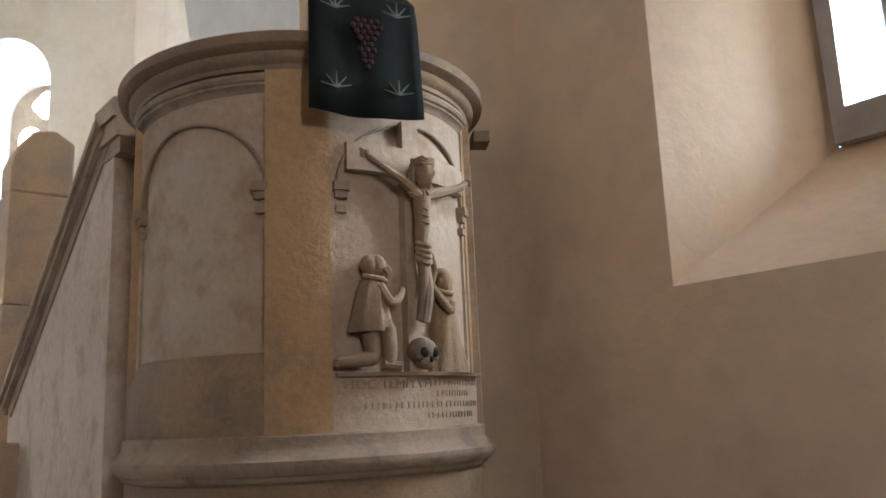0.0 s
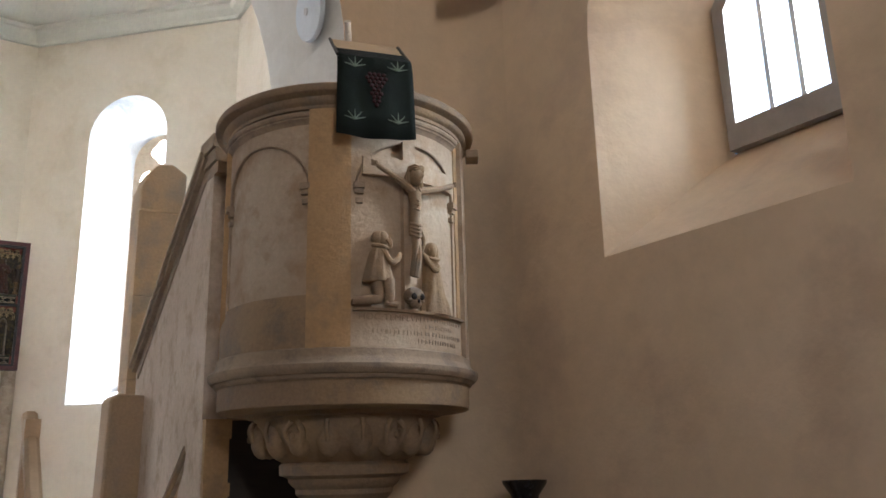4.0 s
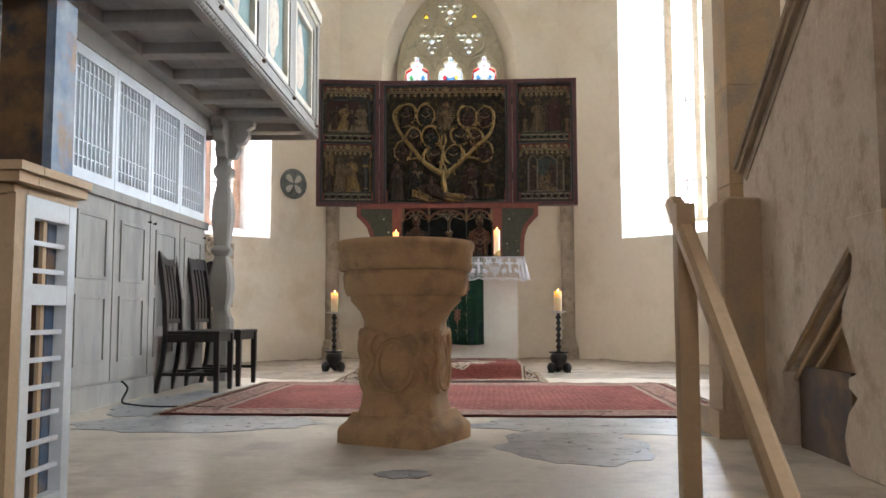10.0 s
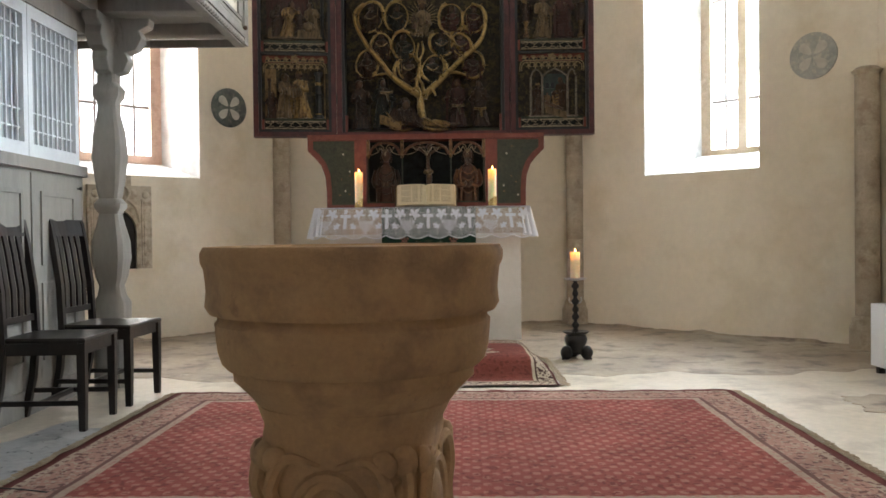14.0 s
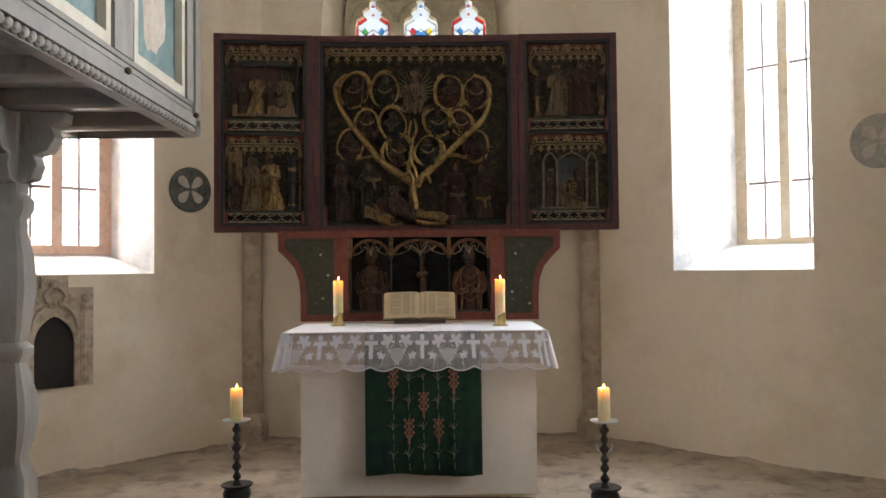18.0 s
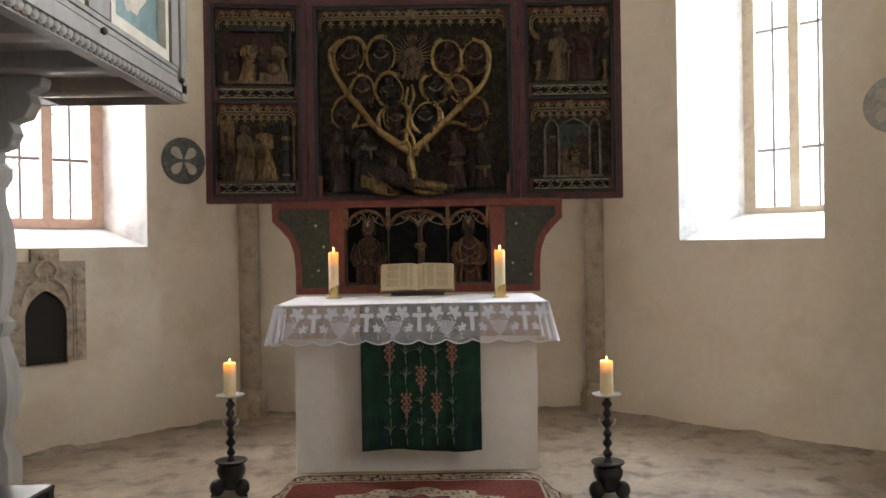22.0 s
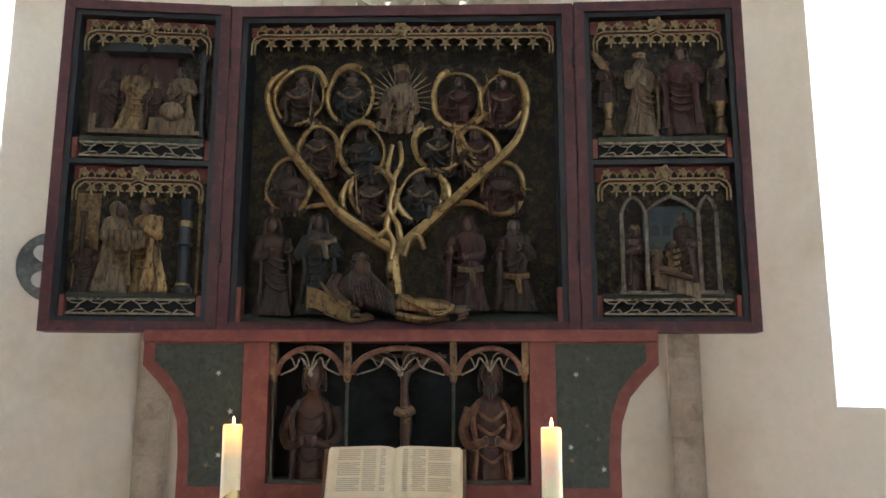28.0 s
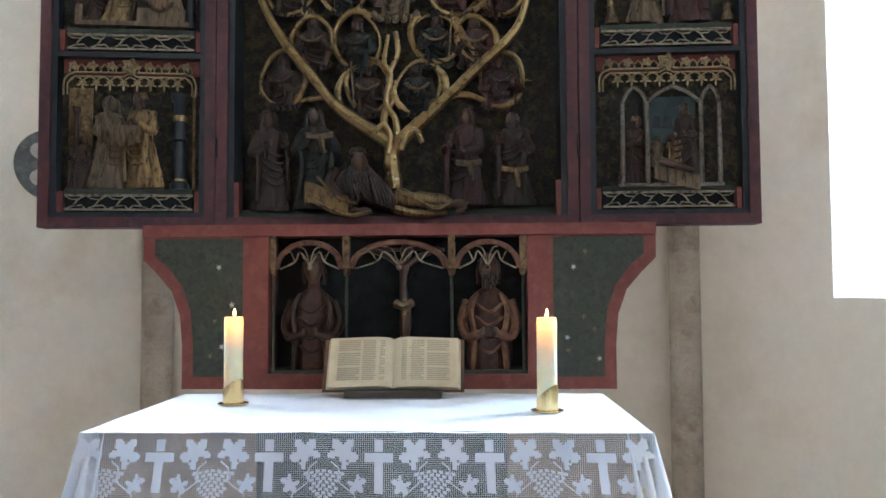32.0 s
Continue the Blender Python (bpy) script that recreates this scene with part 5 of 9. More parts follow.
for k in range(7):
    bm = bmesh.new()
    tube(bm, smooth_path([(0.265 + 0.024 * k, -0.055, 0.43), (0.275 + 0.024 * k, -0.075, 0.40 - 0.012 * math.sin(math.pi * k / 6)), (0.27 + 0.025 * k, -0.06, 0.365 - 0.016 * math.sin(math.pi * k / 6))], 3), 0.014, 6)
    part("sleeve_fold", bm, BEIGEROBE, gl, smooth=True)
for x0_, x1_ in ((0.2, 0.36), (0.4, 0.56)):
    bm = bmesh.new()
    prism(bm, arch(x0_, x1_, 1.29, 1.30, "round", 10, 0.02), -0.01, 0.04)
    box(bm, x0_ - 0.01, x1_ + 0.01, -0.018, 0.04, 1.275, 1.29)
    part("carved_canopy", bm, BLUEBLACK, gl)
scene_column(gl, 0.14, 0.17, 0.36, ROBE, 0.012)
scene_column(gl, 0.62, 0.885, 0.40, BLUEBLACK, 0.014)
scene_figures(gr, 0.885, [(0.29, 0.39, BEIGEROBE, 0.6, 0.03, True, True, 0.9), (0.50, 0.43, ROBERED, -0.5, -0.03, False, False, 0.5)])
scene_figures(gr, 1.03, [(0.15, 0.22, ROBE, 0.4, 0.0, False, False, 0.8), (0.645, 0.22, ROBE, -0.4, 0.0, False, False, 0.8)])
scene_column(gr, 0.15, 0.885, 0.15, GOLDDULL, 0.018)
scene_column(gr, 0.645, 0.885, 0.15, GOLDDULL, 0.018)
for x, s in ((0.12, -1), (0.675, 1)):
    bm = bmesh.new()
    ball(bm, (x, 0.02, 1.24), 0.02, 0.01, 0.075, 10, Matrix.Rotation(s * 0.6, 4, "Y"))
    part("carved_angel_wing", bm, GOLDDULL, gr, smooth=True)
scene_figures(gr, 0.175, [(0.235, 0.30, ROBE, 0.6, 0.06, False, True, 0.7), (0.475, 0.36, ROBE, -0.6, -0.08, False, True, 0.6)])
scene_figures(gr, 0.255, [(0.335, 0.135, BEIGEROBE, 0.2, 0.0, False, False, 0.7), (0.415, 0.145, PALEROBE, -0.2, 0.0, False, False, 0.8)])
part("carved_building", boxed(0.285, 0.505, 0.03, 0.05, 0.36, 0.56), mat("grey_green_relief_paint", (0.042, 0.058, 0.054), 0.65, tones=((0.028, 0.040, 0.040),), grain=50, blotch=10, bump=0.1, amount=0.5), gr, "grey-green carved building")
# Solid dark fills give the shade of the building's openings.
for x in (0.335, 0.385):
    bm = bmesh.new()
    prism(bm, arch(x - 0.017, x + 0.017, 0.425, 0.46, "round", 8), 0.022, 0.032)
    part("building_opening", bm, BLUEBLACK, gr)
for a in (0.185, 0.29, 0.517, 0.594):
    bm = bmesh.new()
    tube(bm, [(a, -0.012, 0.17), (a, -0.012, 0.528)], 0.0085, 8, lambda t: 1.25 - 0.35 * t if t < 0.2 else 1.0)
    part("canopy_column", bm, CANOPY, gr, smooth=True)
for a, peak, b in ((0.185, 0.235, 0.29), (0.29, 0.40, 0.517), (0.517, 0.558, 0.594)):
    bm = bmesh.new()
    tube(bm, smooth_path([(a, -0.012, 0.525), ((a + peak) / 2 - 0.006, -0.014, 0.567), (peak, -0.012, 0.598)], 4), 0.008, 7)
    tube(bm, smooth_path([(peak, -0.012, 0.598), ((b + peak) / 2 + 0.006, -0.014, 0.567), (b, -0.012, 0.525)], 4), 0.008, 7)
    part("gothic_canopy", bm, CANOPY, gr, smooth=True)
part("gilt_hanging", boxed(0.1, 0.2, 0.04, 0.048, 0.17, 0.62), GILTBROCADE, gl, "worn gilt brocade ground")
part("carved_plinth", boxed(0.17, 0.61, -0.02, 0.03, 0.165, 0.178), CANOPY, gr, bevel=0.004)
bm = bmesh.new()
rings(bm, [[(0.315 + 0.19 * i / 16, -0.02 - 0.012 * k / 3 - 0.004 * math.sin(i * 2.1), 0.262 - 0.055 * i / 16 - 0.022 * k) for i in range(17)] for k in range(4)], closed=False)
part("carved_bed", bm, BEIGEROBE, gr, "pale hanging bed sheet", smooth=True)
bm = bmesh.new()
tube(bm, smooth_path([(0.335, -0.03, 0.272), (0.38, -0.036, 0.262), (0.43, -0.036, 0.243), (0.475, -0.03, 0.23)], 4), 0.017, 9, lambda t: 1 - 0.45 * t)
carved_head(bm, (0.325, -0.034, 0.285), 0.018, 0.2)
part("carved_child", bm, SKIN, gr, smooth=True)
bm = bmesh.new()
box(bm, 0.16, 0.62, -0.02, 0.03, 0.885, 0.905)
box(bm, 0.14, 0.17, -0.02, 0.03, 0.885, 0.975)
box(bm, 0.40, 0.6, -0.02, 0.03, 0.905, 0.965)
ball(bm, (0.5, -0.03, 0.99), 0.055, 0.03, 0.045, 10)
part("carved_bench", bm, BEIGEROBE, gl, smooth=True)
for g, x in ((gl, wl + 0.004), (gr, -0.006)):
    for z in (0.3, 1.2):
        bm = bmesh.new()
        lathe(bm, [(0.006, 0), (0.006, 0.09)], 8, (x, -0.036, z))
        part("hinge", bm, IRON, g)

# ---- predella ----
pred = thing("predella", "red and dark green painted predella with three arched niches", "predella", pose(0, 9.4, 1.2))


def side_outline(s):
    xs = [(1.05, 0.665), (1.05, 0.53), (0.99, 0.47), (0.93, 0.40), (0.895, 0.30), (0.885, 0.18), (0.885, 0.0)]
    return [(s * 0.57, 0.665)] + [(s * x, z) for x, z in xs] + [(s * 0.57, 0.0)]


for s in (-1, 1):
    bm = bmesh.new()
    prism(bm, side_outline(s), 0.0, 0.2)
    g = part("side_board", bm, REDPAINT, pred, "red painted bracket-shaped board")
    bm = bmesh.new()
    inner = [(s * 0.635, 0.615), (s * 1.0, 0.615), (s * 1.0, 0.545), (s * 0.945, 0.50), (s * 0.885, 0.42), (s * 0.85, 0.32), (s * 0.838, 0.18), (s * 0.838, 0.05), (s * 0.635, 0.05)]
    prism(bm, inner, -0.004, 0.01)
    gp = part("green_panel", bm, GREENPAINT, g, "dark green panel with small stars")
    for k in range(7):
        x, z = s * (0.67 + 0.15 * RNG.random()), 0.1 + 0.48 * RNG.random()
        bm = bmesh.new()
        star = [(x + (0.013 if i % 2 == 0 else 0.005) * math.cos(math.pi * i / 5 + k), z + (0.013 if i % 2 == 0 else 0.005) * math.sin(math.pi * i / 5 + k)) for i in range(10)]
        prism(bm, star, -0.0065, -0.003)
        part("star", bm, GOLDDULL if k % 3 else PETAL, g)
part("top_rail", boxed(-1.05, 1.05, -0.012, 0.2, 0.625, 0.672), REDPAINT, pred, bevel=0.004)
part("bottom_rail", boxed(-0.57, 0.57, -0.006, 0.2, 0.0, 0.06), REDPAINT, pred, bevel=0.004)
part("niche_back", boxed(-0.57, 0.57, 0.17, 0.195, 0.06, 0.625), NICHEBLACK, pred)
for x in (-0.57, 0.53):
    part("niche_jamb", boxed(x, x + 0.04, -0.004, 0.17, 0.06, 0.625), REDPAINT, pred, bevel=0.003)
part("niche_floor", boxed(-0.53, 0.53, 0.02, 0.17, 0.06, 0.075), GREENPAINT, pred)
for x in (-0.515, -0.212, 0.222, 0.515):
    bm = bmesh.new()
    lathe(bm, [(0.013, 0.0), (0.013, 0.02), (0.0065, 0.03), (0.0065, 0.4)], 10, (x, 0.03, 0.06))
    part("colonnette_shaft", bm, GREENPAINT, pred, smooth=True)
    bm = bmesh.new()
    lathe(bm, [(0.008, 0.4), (0.014, 0.41), (0.017, 0.43), (0.013, 0.432)], 10, (x, 0.03, 0.06))
    box(bm, x - 0.014, x + 0.014, 0.012, 0.05, 0.492, 0.625)
    part("colonnette_capital", bm, GOLDDULL, pred)
mat_arch = mat("red_brown_gilt_arch", (0.12, 0.055, 0.034), 0.45, 0.3, tones=((0.19, 0.105, 0.055), (0.07, 0.034, 0.026)), grain=60, blotch=12, bump=0.1, amount=0.5)
for a, b in ((-0.5, -0.23), (-0.195, 0.205), (0.24, 0.5)):
    c, w = (a + b) / 2, (b - a) / 2
    bm = bmesh.new()
    for r, y, k in ((0.011, 0.02, 1.0), (0.006, 0.014, 0.93)):
        tube(bm, [(c - w * k * math.cos(math.pi * i / 16), y, 0.49 + 0.11 * k * math.sin(math.pi * i / 16)) for i in range(17)], r, 6)
    part("niche_arch", bm, mat_arch, pred, smooth=True)
    bm = bmesh.new()
    for s in (-1, 1):
        tube(bm, smooth_path([(c, 0.03, 0.50), (c + s * w * 0.3, 0.03, 0.56), (c + s * w * 0.45, 0.03, 0.52), (c + s * w * 0.9, 0.03, 0.49)], 4), 0.004, 5)
        tube(bm, smooth_path([(c, 0.03, 0.50), (c + s * w * 0.15, 0.03, 0.57), (c + s * w * 0.5, 0.03, 0.585)], 4), 0.0035, 5)
        tube(bm, smooth_path([(c + s * w * 0.45, 0.03, 0.52), (c + s * w * 0.6, 0.03, 0.56), (c + s * w * 0.75, 0.03, 0.55)], 4), 0.0035, 5)
    ball(bm, (c, 0.028, 0.495), 0.012, seg=8)
    part("arch_tracery", bm, SILVER, pred, smooth=True)
def saint(x, lab, robe, edge, bearded):
    """A half-length carved saint, one plain mesh: folded robe, cloak edges, arms, head and hair."""
    bm = bmesh.new()
    prof = [(0.0, 0.090), (0.03, 0.094), (0.12, 0.094), (0.2, 0.098), (0.26, 0.094), (0.295, 0.076), (0.318, 0.05), (0.335, 0.027), (0.375, 0.025)]
    rings(bm, [[(w * math.cos(2 * math.pi * i / 36) * (1 + 0.045 * math.sin(9 * 2 * math.pi * i / 36 + 5 * z) * (z < 0.26)), 0.62 * w * math.sin(2 * math.pi * i / 36) * (1 + 0.09 * math.sin(9 * 2 * math.pi * i / 36 + 5 * z) * (z < 0.26)), z) for i in range(36)] for z, w in prof])
    marks = [(len(bm.faces), 0)]
    for s_ in (-1, 1):
        tube(bm, smooth_path([(s_ * 0.05, -0.035, 0.31), (s_ * 0.075, -0.068, 0.24), (s_ * 0.06, -0.075, 0.13), (s_ * 0.07, -0.07, 0.0)], 5), 0.012, 7)
        tube(bm, smooth_path([(s_ * 0.085, 0.0, 0.28), (s_ * 0.112, -0.02, 0.19), (s_ * 0.085, -0.075, 0.135), (s_ * 0.03, -0.095, 0.15)], 5), 0.026, 9, lambda q: 1 - 0.35 * q)
    for k in range(4):
        tube(bm, smooth_path([(-0.055, -0.062, 0.27 - 0.055 * k), (0, -0.078, 0.235 - 0.055 * k), (0.055, -0.062, 0.27 - 0.055 * k)], 4), 0.0075, 6)
    marks.append((len(bm.faces), 2))
    carved_head(bm, (0, -0.012, 0.412), 0.05, 0.12 if bearded else -0.1)
    for s_ in (-1, 1):
        ball(bm, (s_ * 0.025, -0.1, 0.155), 0.014, 0.014, 0.02, 8)
    marks.append((len(bm.faces), 1))
    ball(bm, (0, 0.012, 0.43), 0.042, 0.042, 0.05, 16)
    for s_ in (-1, 1):
        tube(bm, smooth_path([(s_ * 0.036, -0.01, 0.445), (s_ * 0.044, 0.004, 0.4), (s_ * 0.04, 0.012, 0.35)], 4), 0.009, 7)
    if bearded:
        for d in (-0.02, -0.007, 0.007, 0.02):
            tube(bm, [(d, -0.045, 0.385), (d * 1.1, -0.058, 0.345), (d * 0.7, -0.056, 0.31 + abs(d))], 0.011, 6, lambda q: 1 - 0.5 * q)
    else:
        lathe(bm, [(0.048, 0.455), (0.052, 0.475), (0.044, 0.475)], 14, cap=False)
    marks.append((len(bm.faces), 3))
    bm.faces.ensure_lookup_table()
    n0 = 0
    for n1, idx in marks:
        for f in bm.faces[n0:n1]:
            f.material_index = idx
        n0 = n1
    ob = part("saint_bust", bm, [robe, SKIN, edge, HAIR], None, smooth=True)
    ob.matrix_basis = pose(x, 9.5, 1.275)
    return tagged(ob, lab, "statue")


saint(-0.36, "dark carved bust of a crowned saint in a predella niche", REDGILT, ROBE, False)
saint(0.375, "dark gilt carved bust of a bearded saint in a predella niche", REDGILT, mat_arch, True)
bm = bmesh.new()
tube(bm, smooth_path([(0, 0, 0.0), (0.006, -0.01, 0.12), (-0.004, 0, 0.25), (0, 0, 0.33)], 4), 0.03, 10, lambda t: 0.5 + 0.35 * t + 0.25 * math.sin(6.3 * t))
for s in (-1, 1):
    tube(bm, [(0, 0, 0.32), (s * 0.07, 0, 0.37), (s * 0.15, 0, 0.40)], 0.014, 7)
carved_head(bm, (0.01, -0.02, 0.385), 0.032, 0.3)
tube(bm, [(-0.035, -0.01, 0.17), (0, -0.03, 0.155), (0.035, -0.01, 0.175)], 0.02, 8)
box(bm, -0.006, 0.006, 0.022, 0.035, -0.1, 0.46)
box(bm, -0.17, 0.17, 0.022, 0.035, 0.39, 0.405)
for f in bm.faces:
    c = f.calc_center_median()
    if 0.13 < c.z < 0.2 and abs(c.x) < 0.06:
        f.material_index = 1
single("crucifix", bm, [SKIN, GOLDDULL], "small carved crucifix in the middle predella niche", "crucifix", smooth=True, m=pose(0.02, 9.51, 1.375))

# ---- altar table ----
altar = thing("altar", "white limewashed stone altar block on a step", "altar", pose(0, 8.57, 0.14))
bm = boxed(-0.75, 0.755, 0.0, 0.8, 0.0, 0.84)
bmesh.ops.subdivide_edges(bm, edges=bm.edges[:], cuts=6, use_grid_fill=True)
for v in bm.verts:
    v.co += 0.006 * noise.noise_vector(v.co * 3.0)
part("block", bm, WHITEWASH, altar, smooth=True)
# Slab deepened below the cloth; its dark stone gives the shade behind the lace.
part("mensa", boxed(-0.81, 0.785, -0.07, 0.8, 0.84, 1.04), STONE, altar, "stone altar slab, made deep and dark for the shade behind the lace", bevel=0.008)
cloth = thing("altar_cloth", "white linen altar cloth with a filet lace border", "tablecloth", pose(0, 8.46, 1.186))
bm = bmesh.new()
top = [[(-0.845 + 1.66 * i / 40, -0.005 + 0.88 * j / 16, 0.004 + 0.003 * noise.noise((i * 0.35, j * 0.3, 2))) for i in range(41)] for j in range(17)]
rings(bm, top, closed=False)
part("linen_top", bm, LINEN, cloth, smooth=True)


def hem(u):
    return -0.218 - 0.026 * abs(math.sin(math.pi * (u + 0.6) / 0.157))


def drape(u, k):
    """A point of the front hanging: u along it, k from the edge (0) to the hem (1)."""
    flare = 0.012 * k + 0.012 * k * math.sin(u * 9.0 + 0.6) + 0.006 * k * math.sin(u * 23)
    return (u * (1 + 0.035 * k), -0.008 - flare, 0.003 + hem(u) * k)


bm = bmesh.new()
rings(bm, [[drape(-0.845 + 1.66 * i / 150, k / 6) for i in range(151)] for k in range(7)], closed=False)
lace = part("lace_border", bm, NET, cloth, "open net lace hanging", smooth=True)
for s in (-1, 1):
    bm = bmesh.new()
    x = -0.845 if s < 0 else 0.815
    rings(bm, [[(x + s * (0.004 + 0.035 * k / 6 + 0.02 * (k / 6) * math.sin(j * 0.9)), -0.005 + 0.86 * j / 30, 0.003 - 0.225 * k / 6) for j in range(31)] for k in range(7)], closed=False)
    part("side_lace", bm, LINEN, cloth, "linen side hanging", smooth=True)
    # the gathered folds at the front corners
    for dx, dy, w, h in ((0.004, 0.012, 0.030, 0.238), (-0.035, -0.006, 0.018, 0.222), (-0.072, -0.008, 0.011, 0.21)):
        bm = bmesh.new()
        rings(bm, [[(x + s * (dx + 0.034 * k / 8 + w * (0.12 + 0.88 * k / 8) * math.cos(a)), dy - 0.014 * k / 8 + 0.7 * w * (0.12 + 0.88 * k / 8) * math.sin(a), 0.004 - h * k / 8 + 0.004 * math.sin(3 * a) * k / 8) for a in (math.pi * q / 9 for q in range(18))] for k in range(9)], cap=False)
        part("corner_fold", bm, LINEN, cloth, smooth=True)


def motif(name, cells, cu, k0, s=0.0077):
    """A filled figure of the lace: squares of the net, laid on its front."""
    bm = bmesh.new()
    for i, j, w, h in cells:
        p = [drape(cu + (i + a) * s, max(0, min(0.985, (k0 + (j + b) * s) / 0.232))) for a, b in ((0, 0), (w, 0), (w, h), (0, h))]
        q = [bm.verts.new((x, y - 0.002, z)) for x, y, z in p]
        r = [bm.verts.new((x, y - 0.0005, z)) for x, y, z in p]
        bm.faces.new(q); bm.faces.new(r[::-1])
        for e in range(4):
            bm.faces.new((q[e], r[e], r[(e + 1) % 4], q[(e + 1) % 4]))
    return part(name, bm, LINEN, lace)


CROSS = [(-1.65, 0, 3.3, 4.6), (-5.4, 4.6, 10.8, 3.4), (-1.65, 8.0, 3.3, 12.2)]


def leaf_cells(turn):
    """A five-lobed vine leaf on the squares of the net."""
    out = []
    for j in range(-7, 8):
        for i in range(-7, 8):
            a, q = math.atan2(i, -j) - turn, math.hypot(i, j)
            lobe = 6.9 * (0.80 + 0.20 * math.cos(5 * a)) * (0.6 if abs(abs(a) - math.pi) < 0.45 else 1.0)
            vein = abs((a / (2 * math.pi / 5)) % 1.0 - 0.5) * q < 0.36
            if q < lobe and not (vein and q > 3.2):
                out.append((i - 0.5, j - 0.5, 1.02, 1.02))
    return out


for k in range(6):
    u = -0.60 + 0.315 * k
    if u < 0.72:
        motif("lace_cross", CROSS, u, 0.018)
    for du, turn in ((-0.212, -0.6), (-0.103, 0.6)):
        if -0.83 < u + du < 0.78:
            motif("lace_leaf", leaf_cells(turn), u + du, 0.054, 0.0068)
    for du, turn in ((-0.252, 0.6), (-0.062, -0.6)):
        if -0.83 < u + du < 0.78:
            motif("lace_leaf", leaf_cells(math.pi + turn), u + du, 0.138, 0.0042)
    if -0.84 < u - 0.157 < 0.78:
        # grapes: a lozenge lattice
        motif("lace_lattice", [(i * 2.0 - 8.6 + (j % 2), j * 1.25, 1.3, 1.0) for j in range(10) for i in range(9) if abs(i * 2.0 - 8 + (j % 2)) < 6.6 - 0.62 * j], u - 0.157, 0.106, 0.0088)
        bm = bmesh.new()
        for s_ in (-1, 1):
            tube(bm, [tuple(c_ + d_ for c_, d_ in zip(drape(u - 0.157 + s_ * (0.02 + 0.075 * q / 8 + 0.012 * math.sin(q * 1.3)), min(0.95, 0.35 + 0.06 * q)), (0, -0.0015, 0))) for q in range(10)], 0.0024, 4)
        part("lace_tendril", bm, LINEN, lace)
bm = bmesh.new()
pts = [drape(-0.845 + 1.66 * i / 220, 1.0) for i in range(221)]
tube(bm, [(x, y - 0.001, z) for x, y, z in pts], 0.0035, 5)
part("lace_edging", bm, LINEN, lace)

ante = thing("antependium", "green woven altar hanging embroidered with vine and grapes", "altar cloth", pose(0.035, 8.494, 0.29))
bm = bmesh.new()
rings(bm, [[(-0.365 + 0.73 * i / 30, -0.012 - 0.010 * math.sin(i * 0.55) * (1 - k / 10) - 0.004 * math.sin(i * 1.7), 0.9 * k / 10 + (0.0 if k else 0.01 * math.sin(i * 0.2))) for i in range(31)] for k in range(11)], closed=False)
ob = part("hanging", bm, GREENCLOTH, ante, smooth=True)
sol = ob.modifiers.new("thickness", "SOLIDIFY")
sol.thickness = 0.006


bm = bmesh.new()
ball(bm, (0, 0, 0), 0.0095, 0.004, 0.0105, 8)
BERRY = bpy.data.meshes.new("grape")
bm.to_mesh(BERRY)
bm.free()
BERRY.materials.append(GRAPE)


def vine(parent, x, y, top, sprigs, bunch):
    """An embroidered vine: a stitched stem with dark leaves, pale leaf ribs and one hanging bunch."""
    bm = bmesh.new()
    z = 0.035
    while z < top:
        tube(bm, [(x + 0.004 * math.sin(40 * z), y, z), (x + 0.004 * math.sin(40 * z + 1), y - 0.001, z + 0.045)], 0.0026, 5)
        z += 0.062
    part("embroidered_stem", bm, PALELEAF, parent)
    for z in sprigs:
        lean = 0.35 * math.sin(60 * z + 25 * x)
        bm = bmesh.new()
        for a in (-1.15, -0.5, 0.15, 0.8, 1.3):
            d = a + lean
            ball(bm, (x + 0.024 * math.sin(d), y + 0.003, z + 0.026 * math.cos(d)), 0.012, 0.002, 0.027, 8, Matrix.Rotation(d, 4, "Y"))
        part("embroidered_leaf", bm, LEAFGREEN, parent)
        bm = bmesh.new()
        for a in (-1.0, -0.45, 0.1, 0.75):
            d = a + lean
            tube(bm, [(x, y - 0.002, z - 0.012), (x + 0.014 * math.sin(d), y - 0.003, z + 0.008), (x + 0.044 * math.sin(d), y - 0.002, z + 0.038 * math.cos(d))], 0.0021, 4)
        part("leaf_ribs", bm, PALELEAF, parent)
    bm = bmesh.new()
    tube(bm, [(x, y, bunch + 0.02), (x + 0.003, y, bunch - 0.07), (x, y, bunch - 0.15)], 0.0024, 5)
    cluster = part("embroidered_bunch", bm, GRAPE, parent)
    for r, n in ((0, 3), (1, 2), (2, 3), (3, 2), (4, 3), (5, 2), (6, 1), (7, 1)):
        for i in range(n):
            bit("grape", BERRY, cluster, x + (i - (n - 1) / 2) * 0.025, y - 0.002, bunch - r * 0.0195)


for x, sprigs, bunch in ((-0.19, (0.13, 0.295, 0.46), 0.655), (-0.092, (0.13, 0.46, 0.60), 0.345), (0.0, (0.165, 0.30, 0.61), 0.51), (0.092, (0.13, 0.46, 0.60), 0.345), (0.19, (0.13, 0.295, 0.46), 0.65)):
    vine(ante, x, -0.03, 0.64, sprigs, bunch)
for s in (-1, 1):
    bm = bmesh.new()
    rings(bm, [[(s * (0.20 + 0.165 * i / 8) + 0.01 * noise.noise((i, k, s)), -0.0265 - 0.004 * math.sin(i), 0.012 + 0.22 * k / 6 * (0.7 + 0.3 * i / 8)) for i in range(9)] for k in range(7)], closed=False)
    part("woven_shade", bm, BLUECLOTH, ante, "blue-green woven corner")


